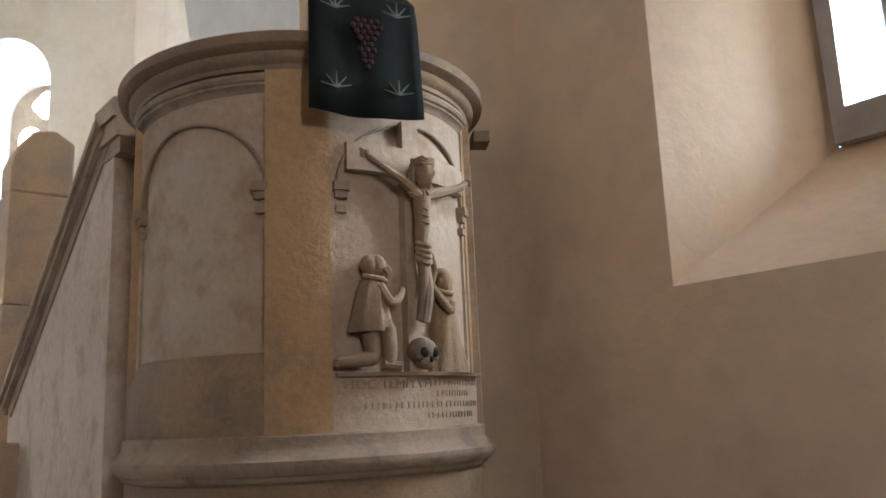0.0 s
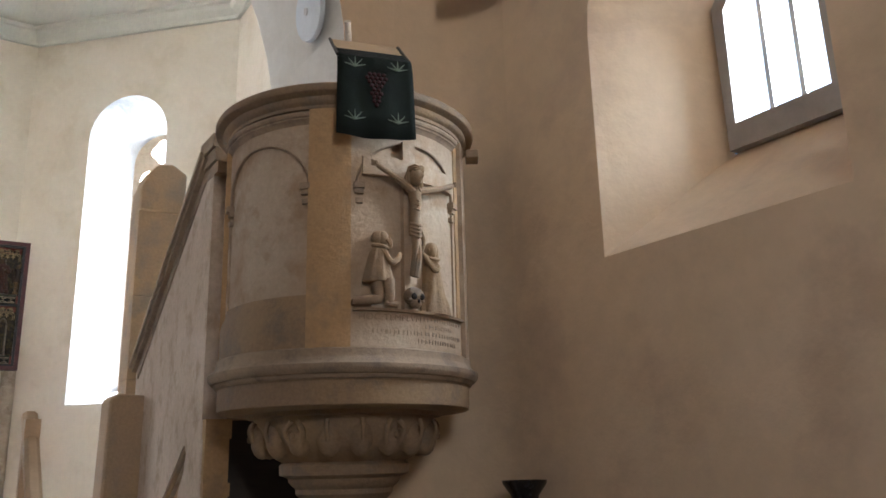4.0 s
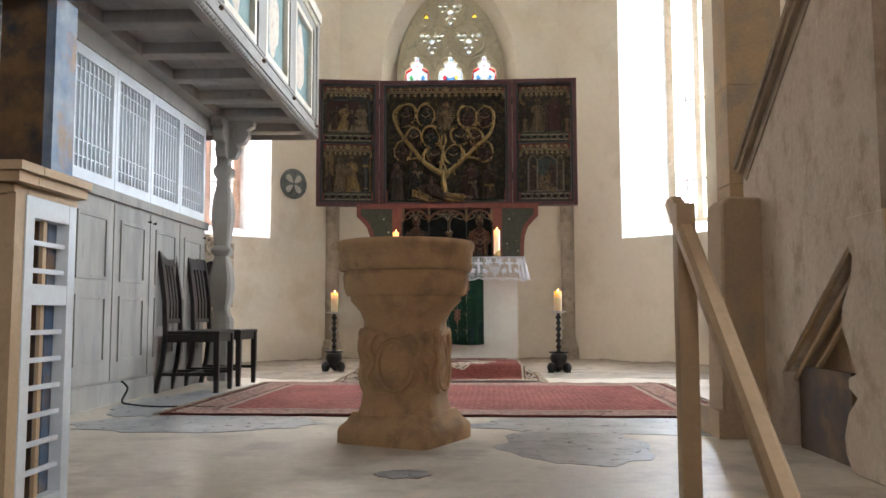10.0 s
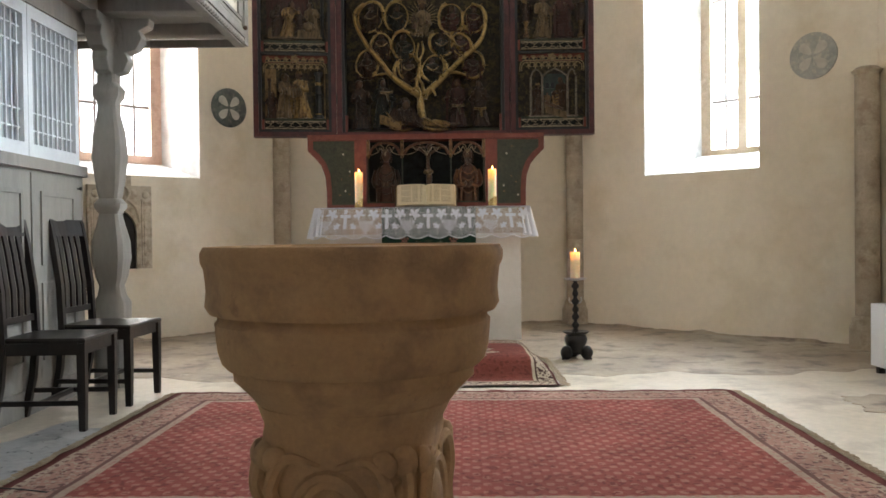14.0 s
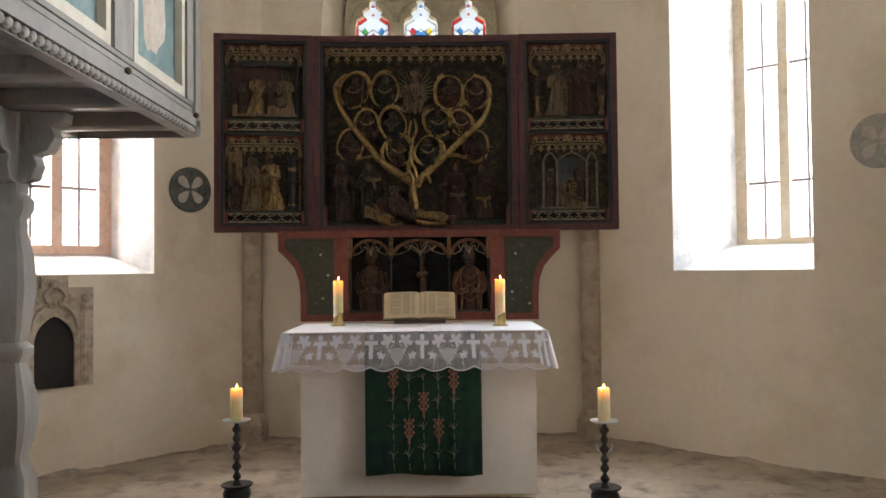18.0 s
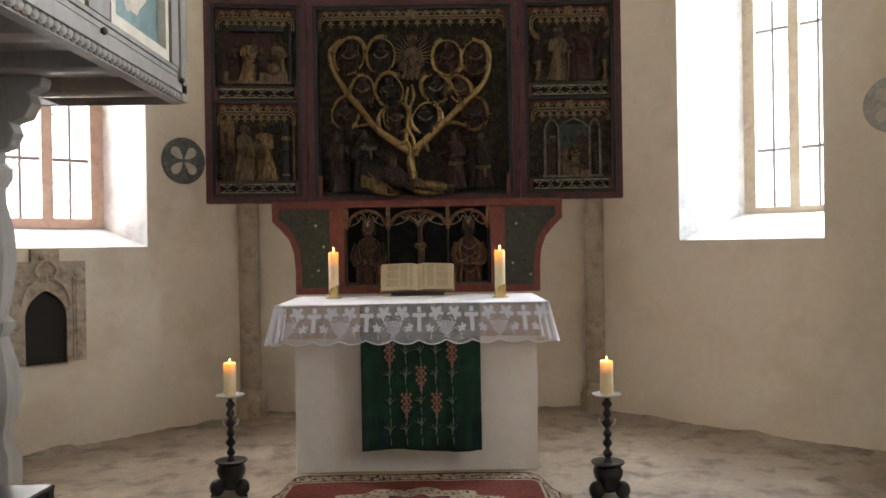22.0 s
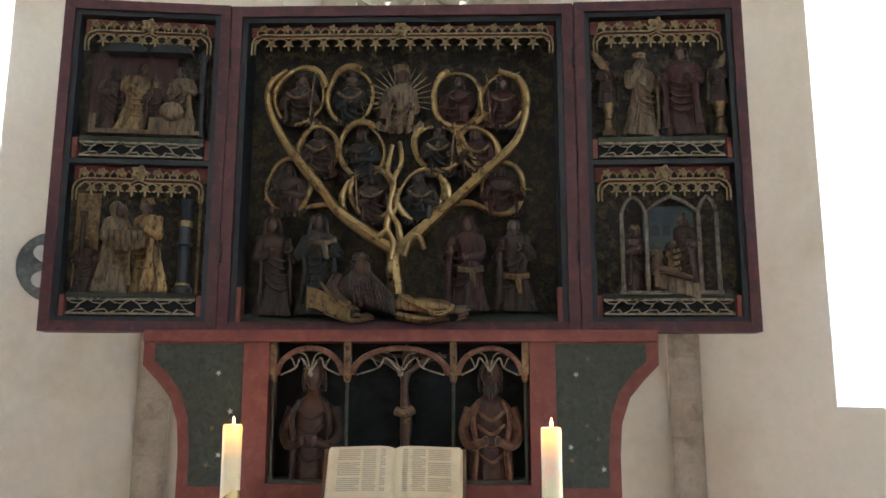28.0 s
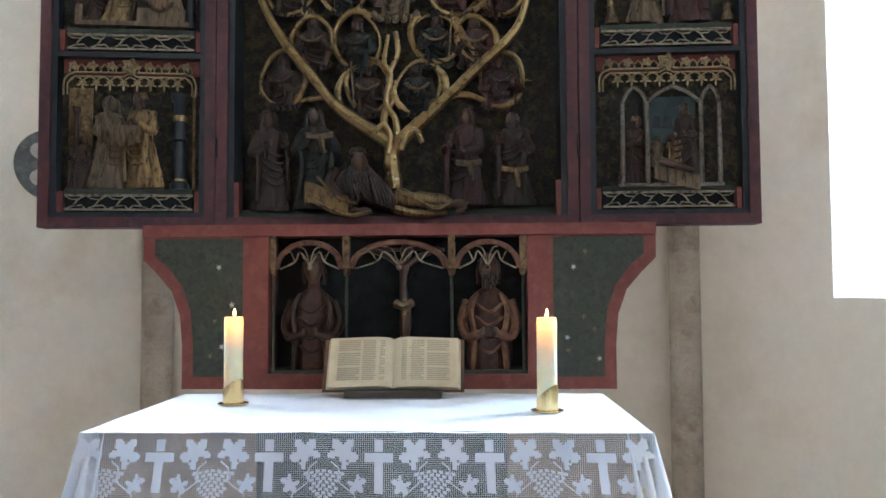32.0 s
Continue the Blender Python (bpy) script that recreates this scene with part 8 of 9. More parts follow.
# ---- chairs ----
def chair():
    c = thing("chair", "black stained wooden chair with a slatted back", "chair", group="chairs by the panelling")
    bm = bmesh.new()
    pad = [[(x * k, y * k, z) for x, y in ((-0.21, -0.19), (0.22, -0.225), (0.22, 0.225), (-0.21, 0.19))] for z, k in ((0.445, 0.98), (0.46, 1.0), (0.47, 0.97))]
    rings(bm, pad)
    part("seat", bm, DARKWOOD, c, "flat black seat", bevel=0.006)
    for y0, y1, x in ((-0.19, 0.19, 0.19),):
        part("apron", boxed(0.18, 0.2, -0.2, 0.2, 0.385, 0.445), DARKWOOD, c)
    for s in (-1, 1):
        part("apron", boxed(-0.18, 0.18, s * 0.195 - 0.01, s * 0.195 + 0.01, 0.385, 0.445), DARKWOOD, c)
        bm = bmesh.new()
        rings(bm, [[(0.195 + dx * k, s * 0.2 + dy * k, z) for dx, dy in ((-0.021, -0.021), (0.021, -0.021), (0.021, 0.021), (-0.021, 0.021))] for z, k in ((0, 0.75), (0.2, 0.95), (0.445, 1.0))])
        part("front_leg", bm, DARKWOOD, c)
        bm = bmesh.new()
        rings(bm, [[(x + dx, s * w + dy, z) for dx, dy in ((-0.016, -0.017), (0.018, -0.017), (0.018, 0.017), (-0.016, 0.017))] for x, z, w in ((-0.27, 0, 0.175), (-0.225, 0.22, 0.178), (-0.205, 0.45, 0.18), (-0.215, 0.7, 0.18), (-0.25, 0.95, 0.18), (-0.275, 1.075, 0.18))])
        part("back_leg", bm, DARKWOOD, c, smooth=True)
        part("side_stretcher", boxed(-0.235, 0.185, s * 0.19 - 0.009, s * 0.19 + 0.009, 0.13, 0.155), DARKWOOD, c)
    part("stretcher", boxed(-0.03, -0.01, -0.185, 0.185, 0.13, 0.155), DARKWOOD, c)
    bm = bmesh.new()
    rings(bm, [[(x, y, z) for x, z in ((-0.262 - 0.014 * math.cos(y * 8), 0.985), (-0.24 - 0.014 * math.cos(y * 8), 0.985), (-0.262 - 0.014 * math.cos(y * 8), 1.085), (-0.284 - 0.014 * math.cos(y * 8), 1.085))] for y in (-0.19, -0.1, 0.0, 0.1, 0.19)])
    part("top_rail", bm, DARKWOOD, c, bevel=0.004)
    part("lower_rail", boxed(-0.225, -0.205, -0.17, 0.17, 0.53, 0.565), DARKWOOD, c)
    for k in range(4):
        y = -0.105 + 0.07 * k
        bm = bmesh.new()
        rings(bm, [[(x + dx, y + dy, z) for dx, dy in ((-0.006, -0.02), (0.006, -0.02), (0.006, 0.02), (-0.006, 0.02))] for x, z in ((-0.215, 0.55), (-0.217, 0.7), (-0.245, 0.9), (-0.265, 1.0))])
        part("back_slat", bm, DARKWOOD, c, smooth=True)
    return c


ch = chair()
ch.matrix_basis = pose(-1.87, 6.43, 0, 0, 0, 2)
copy_thing(ch, pose(-1.86, 7.06, 0, 0, 0, -3))

# ---- lattice screen under the gallery ----
screen = thing("panelled_screen", "grey painted panelled screen with white latticed windows", "screen", pose(-2.15, 0, 0))
part("plinth", boxed(-0.08, 0.01, 2.7, 7.36, 0.0, 0.14), GREYPAINT, screen, "grey painted plinth")
part("boarding", boxed(-0.06, 0.0, 2.7, 7.36, 0.14, 1.36), GREYPAINT, screen)
part("sill_rail", boxed(-0.07, 0.03, 2.7, 7.37, 1.36, 1.425), GREYPAINT, screen, "moulded grey sill rail", bevel=0.008)
part("head_rail", boxed(-0.08, 0.03, 2.7, 7.37, 2.27, 2.39), GREYPAINT, screen, bevel=0.008)
# Grey sheet put in for the dim space beyond the bars.
part("curtain", boxed(-0.065, -0.05, 2.7, 7.36, 1.42, 2.27), GREYBACKING, screen, "grey sheet standing for the dim space behind the lattice")
W = 0.62
y = 7.30
k = 0
while y - W > 2.7:
    a, b = y - W, y
    g = part("casement", boxed(-0.03, 0.012, a, a + 0.045, 1.425, 2.27), WHITEPAINT, screen, "white latticed casement")
    part("stile", boxed(-0.03, 0.012, b - 0.05, b - 0.005, 1.425, 2.27), WHITEPAINT, g)
    part("bottom_rail", boxed(-0.03, 0.012, a + 0.045, b - 0.05, 1.425, 1.5), WHITEPAINT, g)
    part("top_rail", boxed(-0.03, 0.012, a + 0.045, b - 0.05, 2.2, 2.27), WHITEPAINT, g)
    for i in range(9):
        yy = a + 0.045 + (W - 0.1) * (i + 0.5) / 9
        part("bar", boxed(-0.018, -0.004, yy - 0.006, yy + 0.006, 1.5, 2.2), WHITEPAINT, g)
    for z in (1.58, 1.68, 2.04, 2.13):
        part("cross_bar", boxed(-0.02, -0.008, a + 0.045, b - 0.05, z - 0.005, z + 0.005), WHITEPAINT, g)
    d = part("door", boxed(0.0, 0.016, a + 0.008, b - 0.008, 0.16, 1.34), GREYPAINT, screen, "grey panelled cupboard door", bevel=0.004)
    for z0, z1 in ((0.28, 0.72), (0.82, 1.24)):
        bm = bmesh.new()
        for p, q, r, s_ in ((a + 0.1, b - 0.1, z0, z0 + 0.025), (a + 0.1, b - 0.1, z1 - 0.025, z1), (a + 0.1, a + 0.125, z0 + 0.025, z1 - 0.025), (b - 0.125, b - 0.1, z0 + 0.025, z1 - 0.025)):
            box(bm, 0.016, 0.026, p, q, r, s_)
        part("panel_moulding", bm, GREYPAINT, d, bevel=0.004)
    bm = bmesh.new()
    lathe(bm, [(0.004, 0), (0.004, 0.012), (0.011, 0.018), (0.009, 0.028)], 10)
    bmesh.ops.transform(bm, matrix=Matrix.Translation((0.016, a + 0.05 if k % 2 else b - 0.05, 1.28)) @ Matrix.Rotation(radians(90), 4, "Y"), verts=bm.verts[:])
    part("knob", bm, IRON, d, "small dark knob")
    y -= W
    k += 1


def gallery_post(m, h=2.39, bracketed=True, lab="grey painted turned-outline wooden post under the gallery"):
    """A flat-sawn post of baluster outline with a scrolled bracket head."""
    p = thing("gallery_post", lab, "post", m, group="gallery posts")
    prof = [(0.0, 0.10), (0.55, 0.10), (0.60, 0.075), (0.66, 0.065), (0.72, 0.085), (0.84, 0.105), (0.95, 0.10), (1.06, 0.075), (1.13, 0.06), (1.17, 0.085), (1.2, 0.085), (1.23, 0.06), (1.32, 0.075), (1.5, 0.095), (1.66, 0.085), (1.78, 0.06), (1.85, 0.058), (1.9, 0.085), (1.95, 0.085), (1.98, 0.06), (h - 0.15, 0.065), (h, 0.07)]
    prof = [q for q in prof if q[0] < h - 0.1] + prof[-1:]
    bm = bmesh.new()
    rings(bm, [[(sx * w, sy * w * 0.9, z) for sx, sy in ((-1, -0.75), (-0.75, -1), (0.75, -1), (1, -0.75), (1, 0.75), (0.75, 1), (-0.75, 1), (-1, 0.75))] for z, w in prof])
    part("shaft", bm, GREYPAINT, p, smooth=True)
    if not bracketed:
        return p
    for s in (-1, 1):
        bm = bmesh.new()
        prism(bm, [(s * 0.05, h - 0.36), (s * 0.11, h - 0.34), (s * 0.14, h - 0.27), (s * 0.12, h - 0.22), (s * 0.19, h - 0.2), (s * 0.23, h - 0.13), (s * 0.21, h - 0.08), (s * 0.27, h - 0.05), (s * 0.28, h), (s * 0.05, h)], -0.05, 0.05, "yz")
        part("bracket", bm, GREYPAINT, p, "scroll-cut bracket", bevel=0.005)
    bm = bmesh.new()
    prism(bm, [(0.05, h - 0.36), (0.12, h - 0.34), (0.15, h - 0.27), (0.13, h - 0.22), (0.20, h - 0.2), (0.24, h - 0.13), (0.22, h - 0.08), (0.28, h - 0.05), (0.29, h), (0.05, h)], -0.05, 0.05)
    part("bracket", bm, GREYPAINT, p, "scroll-cut bracket", bevel=0.005)
    return p


gallery_post(pose(-2.03, 7.5, 0))
gallery_post(pose(-1.43, 2.45, 0), 1.72, False, "grey painted wooden post beside the balustrade")

# ---- chancel gallery ----
gal = thing("gallery", "grey painted wooden gallery with pale blue painted panels", "gallery", pose(-1.32, 0, 0))
G0, G1 = 2.85, 8.24
part("deck", boxed(-2.3, -0.05, G0, G1, 2.49, 2.55), MARBLEBROWN, gal)
for k in range(10):
    part("deck_board", boxed(-0.275 - 0.225 * k, -0.056 - 0.225 * k, G0, G1, 2.48, 2.489), GREYPAINT, gal)
for k in range(9):
    yy = G0 + 0.35 + 0.6 * k
    bm = bmesh.new()
    rings(bm, [[(x, yy + u, v) for u, v in ((-0.07, 2.48), (-0.07, 2.425), (-0.062, 2.405), (-0.04, 2.393), (0.04, 2.393), (0.062, 2.405), (0.07, 2.425), (0.07, 2.48))] for x in (-2.3, -0.07)])
    part("joist", bm, GREYPAINT, gal, smooth=True)
part("wall_beam", boxed(-0.86, -0.7, G0, G1, 2.39, 2.479), GREYPAINT, gal, bevel=0.01)
part("bottom_beam", boxed(-0.06, 0.0, G0, G1, 2.385, 2.49), GREYPAINT, gal, bevel=0.006)
part("bottom_moulding", boxed(0.0, 0.03, G0, G1, 2.435, 2.485), GREYPAINT, gal, bevel=0.008)
bm = bmesh.new()
for i in range(int((G1 - G0) / 0.055)):
    ball(bm, (0.01, G0 + 0.03 + 0.055 * i, 2.412), 0.02, 0.031, 0.022, 8, Matrix.Rotation(radians(28), 4, "X"))
part("rope_moulding", bm, GREYPAINT, gal, "carved rope moulding", smooth=True, kind="stuff")
part("parapet_board", boxed(-0.06, -0.03, G0, G1, 2.49, 3.55), PANELBLUE, gal)
part("top_cornice", boxed(-0.08, 0.05, G0, G1 + 0.02, 3.60, 3.70), CREAMPAINT, gal, "cream moulded cornice", bevel=0.015)
part("frieze_board", boxed(-0.06, 0.012, G0, G1, 3.46, 3.60), GREYPAINT, gal, bevel=0.004)
for z0, z1, d in ((2.491, 2.515, 0.012), (2.521, 2.546, 0.008), (2.552, 2.575, 0.012)):
    part("plinth_board", boxed(-0.03, d, G0, G1, z0, z1), GREYPAINT, gal, bevel=0.003)
part("end_board", boxed(-2.3, 0.0, G1 + 0.001, G1 + 0.014, 2.385, 2.56), GREYPAINT, gal)
bm = bmesh.new()
for i in range(int((G1 - G0) / 0.06)):
    yy = G0 + 0.02 + 0.06 * i
    box(bm, 0.012, 0.03, yy, yy + 0.032, 3.535, 3.595)
part("dentil_course", bm, CREAMPAINT, gal, "dentil course", kind="stuff")
for k in range(5):
    a = 2.98 + 1.06 * k
    b = a + 0.78
    part("pilaster", boxed(-0.03, 0.018, b + 0.03, min(b + 0.25, G1), 2.576, 3.459), GREYPAINT, gal, bevel=0.005)
    bm = bmesh.new()
    for p, q, r, s_ in ((a, b, 2.576, 2.63), (a, b, 3.405, 3.459), (a, a + 0.05, 2.63, 3.405), (b - 0.05, b, 2.63, 3.405)):
        box(bm, -0.03, 0.012, p, q, r, s_)
    g = part("panel_frame", bm, CREAMPAINT, gal, "cream panel frame", bevel=0.006)
    bm = bmesh.new()
    lathe(bm, [(0.001, 0.006), (0.8, 0.005), (1.0, 0.0)], 24, wobble=lambda t, z: 1 + 0.12 * math.sin(3 * t + k) + 0.06 * math.sin(7 * t))
    bmesh.ops.transform(bm, matrix=Matrix.Translation((-0.03, (a + b) / 2, 3.02)) @ Matrix.Rotation(radians(90), 4, "Y") @ Matrix.Diagonal((0.32, 0.17, 1, 1)), verts=bm.verts[:])
    part("painted_patch", bm, PALEFIG, g, "faded pale painted patch", smooth=True)
    bm = bmesh.new()
    ball(bm, (0.035, b + 0.14, 2.50), 0.018, seg=8)
    part("peg", bm, BINDING, gal, "brown wooden peg", smooth=True)
part("end_post", boxed(-0.07, 0.03, G1 - 0.09, G1 + 0.01, 2.39, 3.6), GREYPAINT, gal, bevel=0.008)

# ---- nave gallery ----
ng = thing("nave_gallery", "blue marbled nave gallery front with a faded pink panel", "gallery", pose(-0.96, 0, 0))
part("front_beam", boxed(-0.3, 0.0, -6.9, 2.6, 1.60, 1.76), MARBLEBLUE, ng, "blue marbled beam", bevel=0.008)
part("underside", boxed(-3.6, -0.3, -6.9, 2.45, 1.72, 1.76), MARBLEBROWN, ng, "dark boarded underside")
bm = bmesh.new()
prof = [(0.0, 1.761), (0.03, 1.765), (0.035, 1.79), (0.005, 1.80), (0.02, 1.83), (0.075, 1.86), (0.10, 1.90), (0.10, 1.94), (0.07, 1.97), (-0.2, 1.98), (-0.2, 1.761)]
rings(bm, [[(u, yy, v) for u, v in prof] for yy in (-6.9, 2.62)])
part("cove_moulding", bm, MARBLEBLUE, ng, "swelling blue marbled moulding", smooth=True)
part("parapet", boxed(-0.12, -0.06, -6.9, 2.5, 1.98, 3.0), PINKPANEL, ng, "faded pink painted panel")
for yy in (2.44, 1.0, -0.6):
    part("gilt_edge", boxed(-0.06, -0.035, yy, yy + 0.05, 1.98, 3.0), GOLDDULL, ng, "thin gilt moulding")
    part("marbled_post", boxed(-0.13, -0.03, yy + 0.05, yy + 0.16, 1.98, 3.0), MARBLEBROWN, ng, "brown marbled post")
post = thing("marbled_post", "square brown and blue marbled post under the nave gallery", "post", pose(-1.125, 2.62, 0))
part("shaft", boxed(-0.09, 0.055, -0.085, 0.05, 0.0, 1.6), MARBLEBROWN, post, bevel=0.004)
part("side_board", boxed(0.055, 0.085, -0.085, 0.05, 0.0, 1.6), MARBLEBLUE, post, "blue marbled side")

# ---- balustrade at the head of the steps ----
bal = thing("balustrade", "beige and white painted lattice balustrade", "balustrade", pose(-1.0, 2.3, 0))
part("side_post", boxed(-0.05, 0.0, -0.02, 0.03, 0.0, 0.93), BEIGEPAINT, bal, bevel=0.004)
bm = bmesh.new()
for z0, z1, w in ((0.93, 0.955, 0.0), (0.955, 0.985, 0.03), (0.985, 1.01, 0.045)):
    box(bm, -1.2, w + 0.0, -0.03 - w, 0.04, z0, z1)
    box(bm, -0.05, w + 0.002, 0.04, 0.33, z0 + 0.001, z1 - 0.001)
part("moulded_cap", bm, BEIGEPAINT, bal, "moulded beige cap", bevel=0.006)
bm = bmesh.new()
for i in range(24):
    box(bm, -1.19 + 0.05 * i, -1.165 + 0.05 * i, -0.038, -0.03, 0.925, 0.95)
part("dentil_course", bm, BEIGEPAINT, bal, kind="stuff")
part("base_board", boxed(-1.2, -0.05, -0.01, 0.02, 0.0, 0.10), BEIGEPAINT, bal)
part("backing_board", boxed(-1.2, -0.06, 0.021, 0.032, 0.10, 0.24), BEIGEPAINT, bal)
part("frieze_board", boxed(-1.2, -0.05, -0.01, 0.02, 0.86, 0.93), BEIGEPAINT, bal)
part("end_stile", boxed(-0.14, -0.05, -0.015, 0.02, 0.12, 0.86), BEIGEPAINT, bal, bevel=0.003)
for i in range(7):
    x = -0.285 - 0.14 * i
    part("upright_slat", boxed(x - 0.012, x + 0.012, -0.006, 0.01, 0.12, 0.86), BEIGEPAINT, bal)
for z in (0.25, 0.405, 0.56, 0.715):
    part("cross_slat", boxed(-1.2, -0.14, -0.012, 0.004, z - 0.012, z + 0.012), BEIGEPAINT, bal)
for yy in (0.03, 0.275):
    part("side_stile", boxed(-0.035, 0.004, yy, yy + 0.045, 0.0, 0.93), WHITEPAINT, bal, bevel=0.003)
for z in (0.0, 0.62, 0.87):
    part("side_rail", boxed(-0.035, 0.003, 0.075, 0.275, z, z + 0.06), WHITEPAINT, bal)
for z in (0.14, 0.22, 0.30, 0.38, 0.46, 0.54, 0.72, 0.80):
    part("side_slat", boxed(-0.02, -0.008, 0.075, 0.275, z - 0.007, z + 0.007), WHITEPAINT, bal)
part("side_upright", boxed(-0.03, -0.018, 0.165, 0.185, 0.06, 0.87), BEIGEPAINT, bal)


# ---- windows ----
def plate(outline, holes, thick, at):
    """A pierced stone plate: an outline with holes, in (u, v), laid into the world by at(u, v, d)."""
    bm = bmesh.new()
    faces = []
    for d in (0.0, thick):
        loops = [[bm.verts.new(at(u, v, d)) for u, v in loop] for loop in [outline] + holes]
        es = [bm.edges.new((l[i], l[(i + 1) % len(l)])) for l in loops for i in range(len(l))]
        bmesh.ops.triangle_fill(bm, use_beauty=True, use_dissolve=False, edges=es)
        faces.append(loops)
    for la, lb in zip(*faces):
        for i in range(len(la)):
            bm.faces.new((la[i], la[(i + 1) % len(la)], lb[(i + 1) % len(lb)], lb[i]))
    return bm


def apse_window(name, p0, way, u0, u1, z0, zs, stone, bars, lattice, deep=0.56):
    """Two lights and a roundel in a stone frame, with saddle bars and old glass."""
    out = Vector((-way[1], way[0], 0))
    a = Vector((*p0, 0))
    at = lambda u, v, d: a + Vector((*way, 0)) * u + out * (deep + d) + Vector((0, 0, v))
    w = thing(name, "tall two-light stone window with old leaded glass", "window", kind="structure")
    mid, t = (u0 + u1) / 2, 0.07
    holes = []
    for p, q in ((u0 + t, mid - 0.045), (mid + 0.045, u1 - t)):
        holes.append(arch(p, q, z0 + 0.03, zs - 0.22, "round", 12))
    holes.append([(mid + 0.17 * math.cos(2 * math.pi * i / 20) * (1 + 0.12 * math.cos(8 * math.pi * i / 20)), zs + 0.2 + 0.17 * math.sin(2 * math.pi * i / 20) * (1 + 0.12 * math.cos(8 * math.pi * i / 20))) for i in range(20)])
    part("stone_frame", plate(arch(u0 - 0.05, u1 + 0.05, z0 - 0.05, zs, "round", 20), holes, 0.14, at), stone, w, "pale sandstone mullion and tracery")
    bm = bmesh.new()
    g = [bm.verts.new(at(u, v, 0.08)) for u, v in arch(u0, u1, z0, zs, "round", 16)]
    bm.faces.new(g)
    pane = part("pane", bm, CLEAR, w, "old clear glass")
    pane.visible_shadow = False
    bm = bmesh.new()
    k = 0
    z = z0 + 0.53
    while z < zs - 0.1:
        tube(bm, [at(u0 + 0.02, z, 0.05), at(u1 - 0.02, z, 0.05)], bars, 6)
        z += 1.05
    for p in (u0 + t + (mid - 0.045 - u0 - t) / 2, mid + 0.045 + (u1 - t - mid - 0.045) / 2):
        tube(bm, [at(p, z0, 0.045), at(p, zs, 0.045)], bars * 0.8, 6)
    part("saddle_bars", bm, GREYIRON, w, "dark iron bars")
    bm = bmesh.new()
    for p, q in ((u0 + t, mid - 0.045), (mid + 0.045, u1 - t)):
        n = 0
        z = z0
        while z < zs:
            for s in (1, -1):
                tube(bm, [at(p if s > 0 else q, z, 0.075), at(q if s > 0 else p, z + (q - p) * 1.2, 0.075)], lattice, 4)
            z += 0.29
    part("lead_cames", bm, GREYIRON, w, "thin lead lattice")
    return w


S = math.sqrt(0.5)
apse_window("window_1", (1.50, 11.08), (0.7039, -0.7103), 1.24, 2.06, 1.80, 5.0, TRACERY, 0.017, 0.004, 0.76)
apse_window("window_2", (-3.75, 8.86), (S, S), 1.05, 1.90, 1.79, 5.06, FLARESTONE, 0.016, 0.005)
# Added, unseen window in front of the lamp that brightens the altar.
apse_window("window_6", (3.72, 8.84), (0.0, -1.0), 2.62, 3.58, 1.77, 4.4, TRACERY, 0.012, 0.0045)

east = thing("window_3", "pointed three-light window with trefoil tracery and stained glass", "window", kind="structure")
eat = lambda u, v, d: Vector((u, 11.38 + d, v))


def trefoil(cx, cz, r, turn=90, n=36):
    out = []
    for i in range(n):
        a = 2 * math.pi * i / n
        k = 0.45 + 0.55 * abs(math.cos(1.5 * (a - radians(turn))))
        k *= 1 - 0.16 * abs(math.sin(4.5 * (a - radians(turn)))) ** 8
        out.append((cx + r * k * math.cos(a), cz + r * k * math.sin(a)))
    return out


lights = []
for x in (-0.48, 0.0, 0.48):
    head = [(x - 0.17, 2.45), (x - 0.17, 4.02), (x - 0.155, 4.08), (x - 0.085, 4.115), (x - 0.10, 4.16), (x - 0.06, 4.2), (x - 0.035, 4.205), (x - 0.035, 4.27), (x, 4.33)]
    lights.append(head + [(2 * x - u, v) for u, v in head[-2::-1]])


def oval(cx, cz, rx, rz, turn, n=10):
    c, s = math.cos(turn), math.sin(turn)
    return [(cx + rx * math.cos(2 * math.pi * i / n) * c - rz * math.sin(2 * math.pi * i / n) * s, cz + rx * math.cos(2 * math.pi * i / n) * s + rz * math.sin(2 * math.pi * i / n) * c) for i in range(n)]


holes = list(lights)
for cx, cz in ((0.0, 4.93), (-0.265, 4.50), (0.265, 4.50)):
    holes.append(oval(cx, cz, 0.05, 0.05, 0))
    for k in range(3):
        a = radians(-90 + 120 * k)
        holes.append(oval(cx + 0.165 * math.cos(a), cz + 0.165 * math.sin(a), 0.042, 0.032, a))
        for s in (-0.42, 0.42):
            holes.append(oval(cx + 0.103 * math.cos(a + s), cz + 0.103 * math.sin(a + s), 0.038, 0.03, a + 1.6 * s))
holes += [[(cx - 0.05, 4.825), (cx + 0.05, 4.825), (cx + 0.03, 4.87), (cx, 4.91), (cx - 0.03, 4.87)] for cx in (-0.35, 0.35)]
part("tracery", plate(arch(-0.76, 0.76, 2.4, 4.0, "pointed", 24, 1.42), holes, 0.15, eat), GREENSTONE, east, "grey-green sandstone tracery")
for cx, cz, r, a0, a1 in ((0.0, 4.93, 0.24, 0, 360), (-0.265, 4.50, 0.235, 0, 360), (0.265, 4.50, 0.235, 0, 360), (-0.48, 4.05, 0.225, 0, 180), (0.0, 4.05, 0.225, 0, 180), (0.48, 4.05, 0.225, 0, 180)):
    bm = bmesh.new()
    tube(bm, [eat(cx + r * math.cos(radians(a0 + (a1 - a0) * i / 24)), cz + r * math.sin(radians(a0 + (a1 - a0) * i / 24)), -0.004) for i in range(25)], 0.016, 6)
    part("tracery_moulding", bm, GREENSTONE, east, smooth=True)


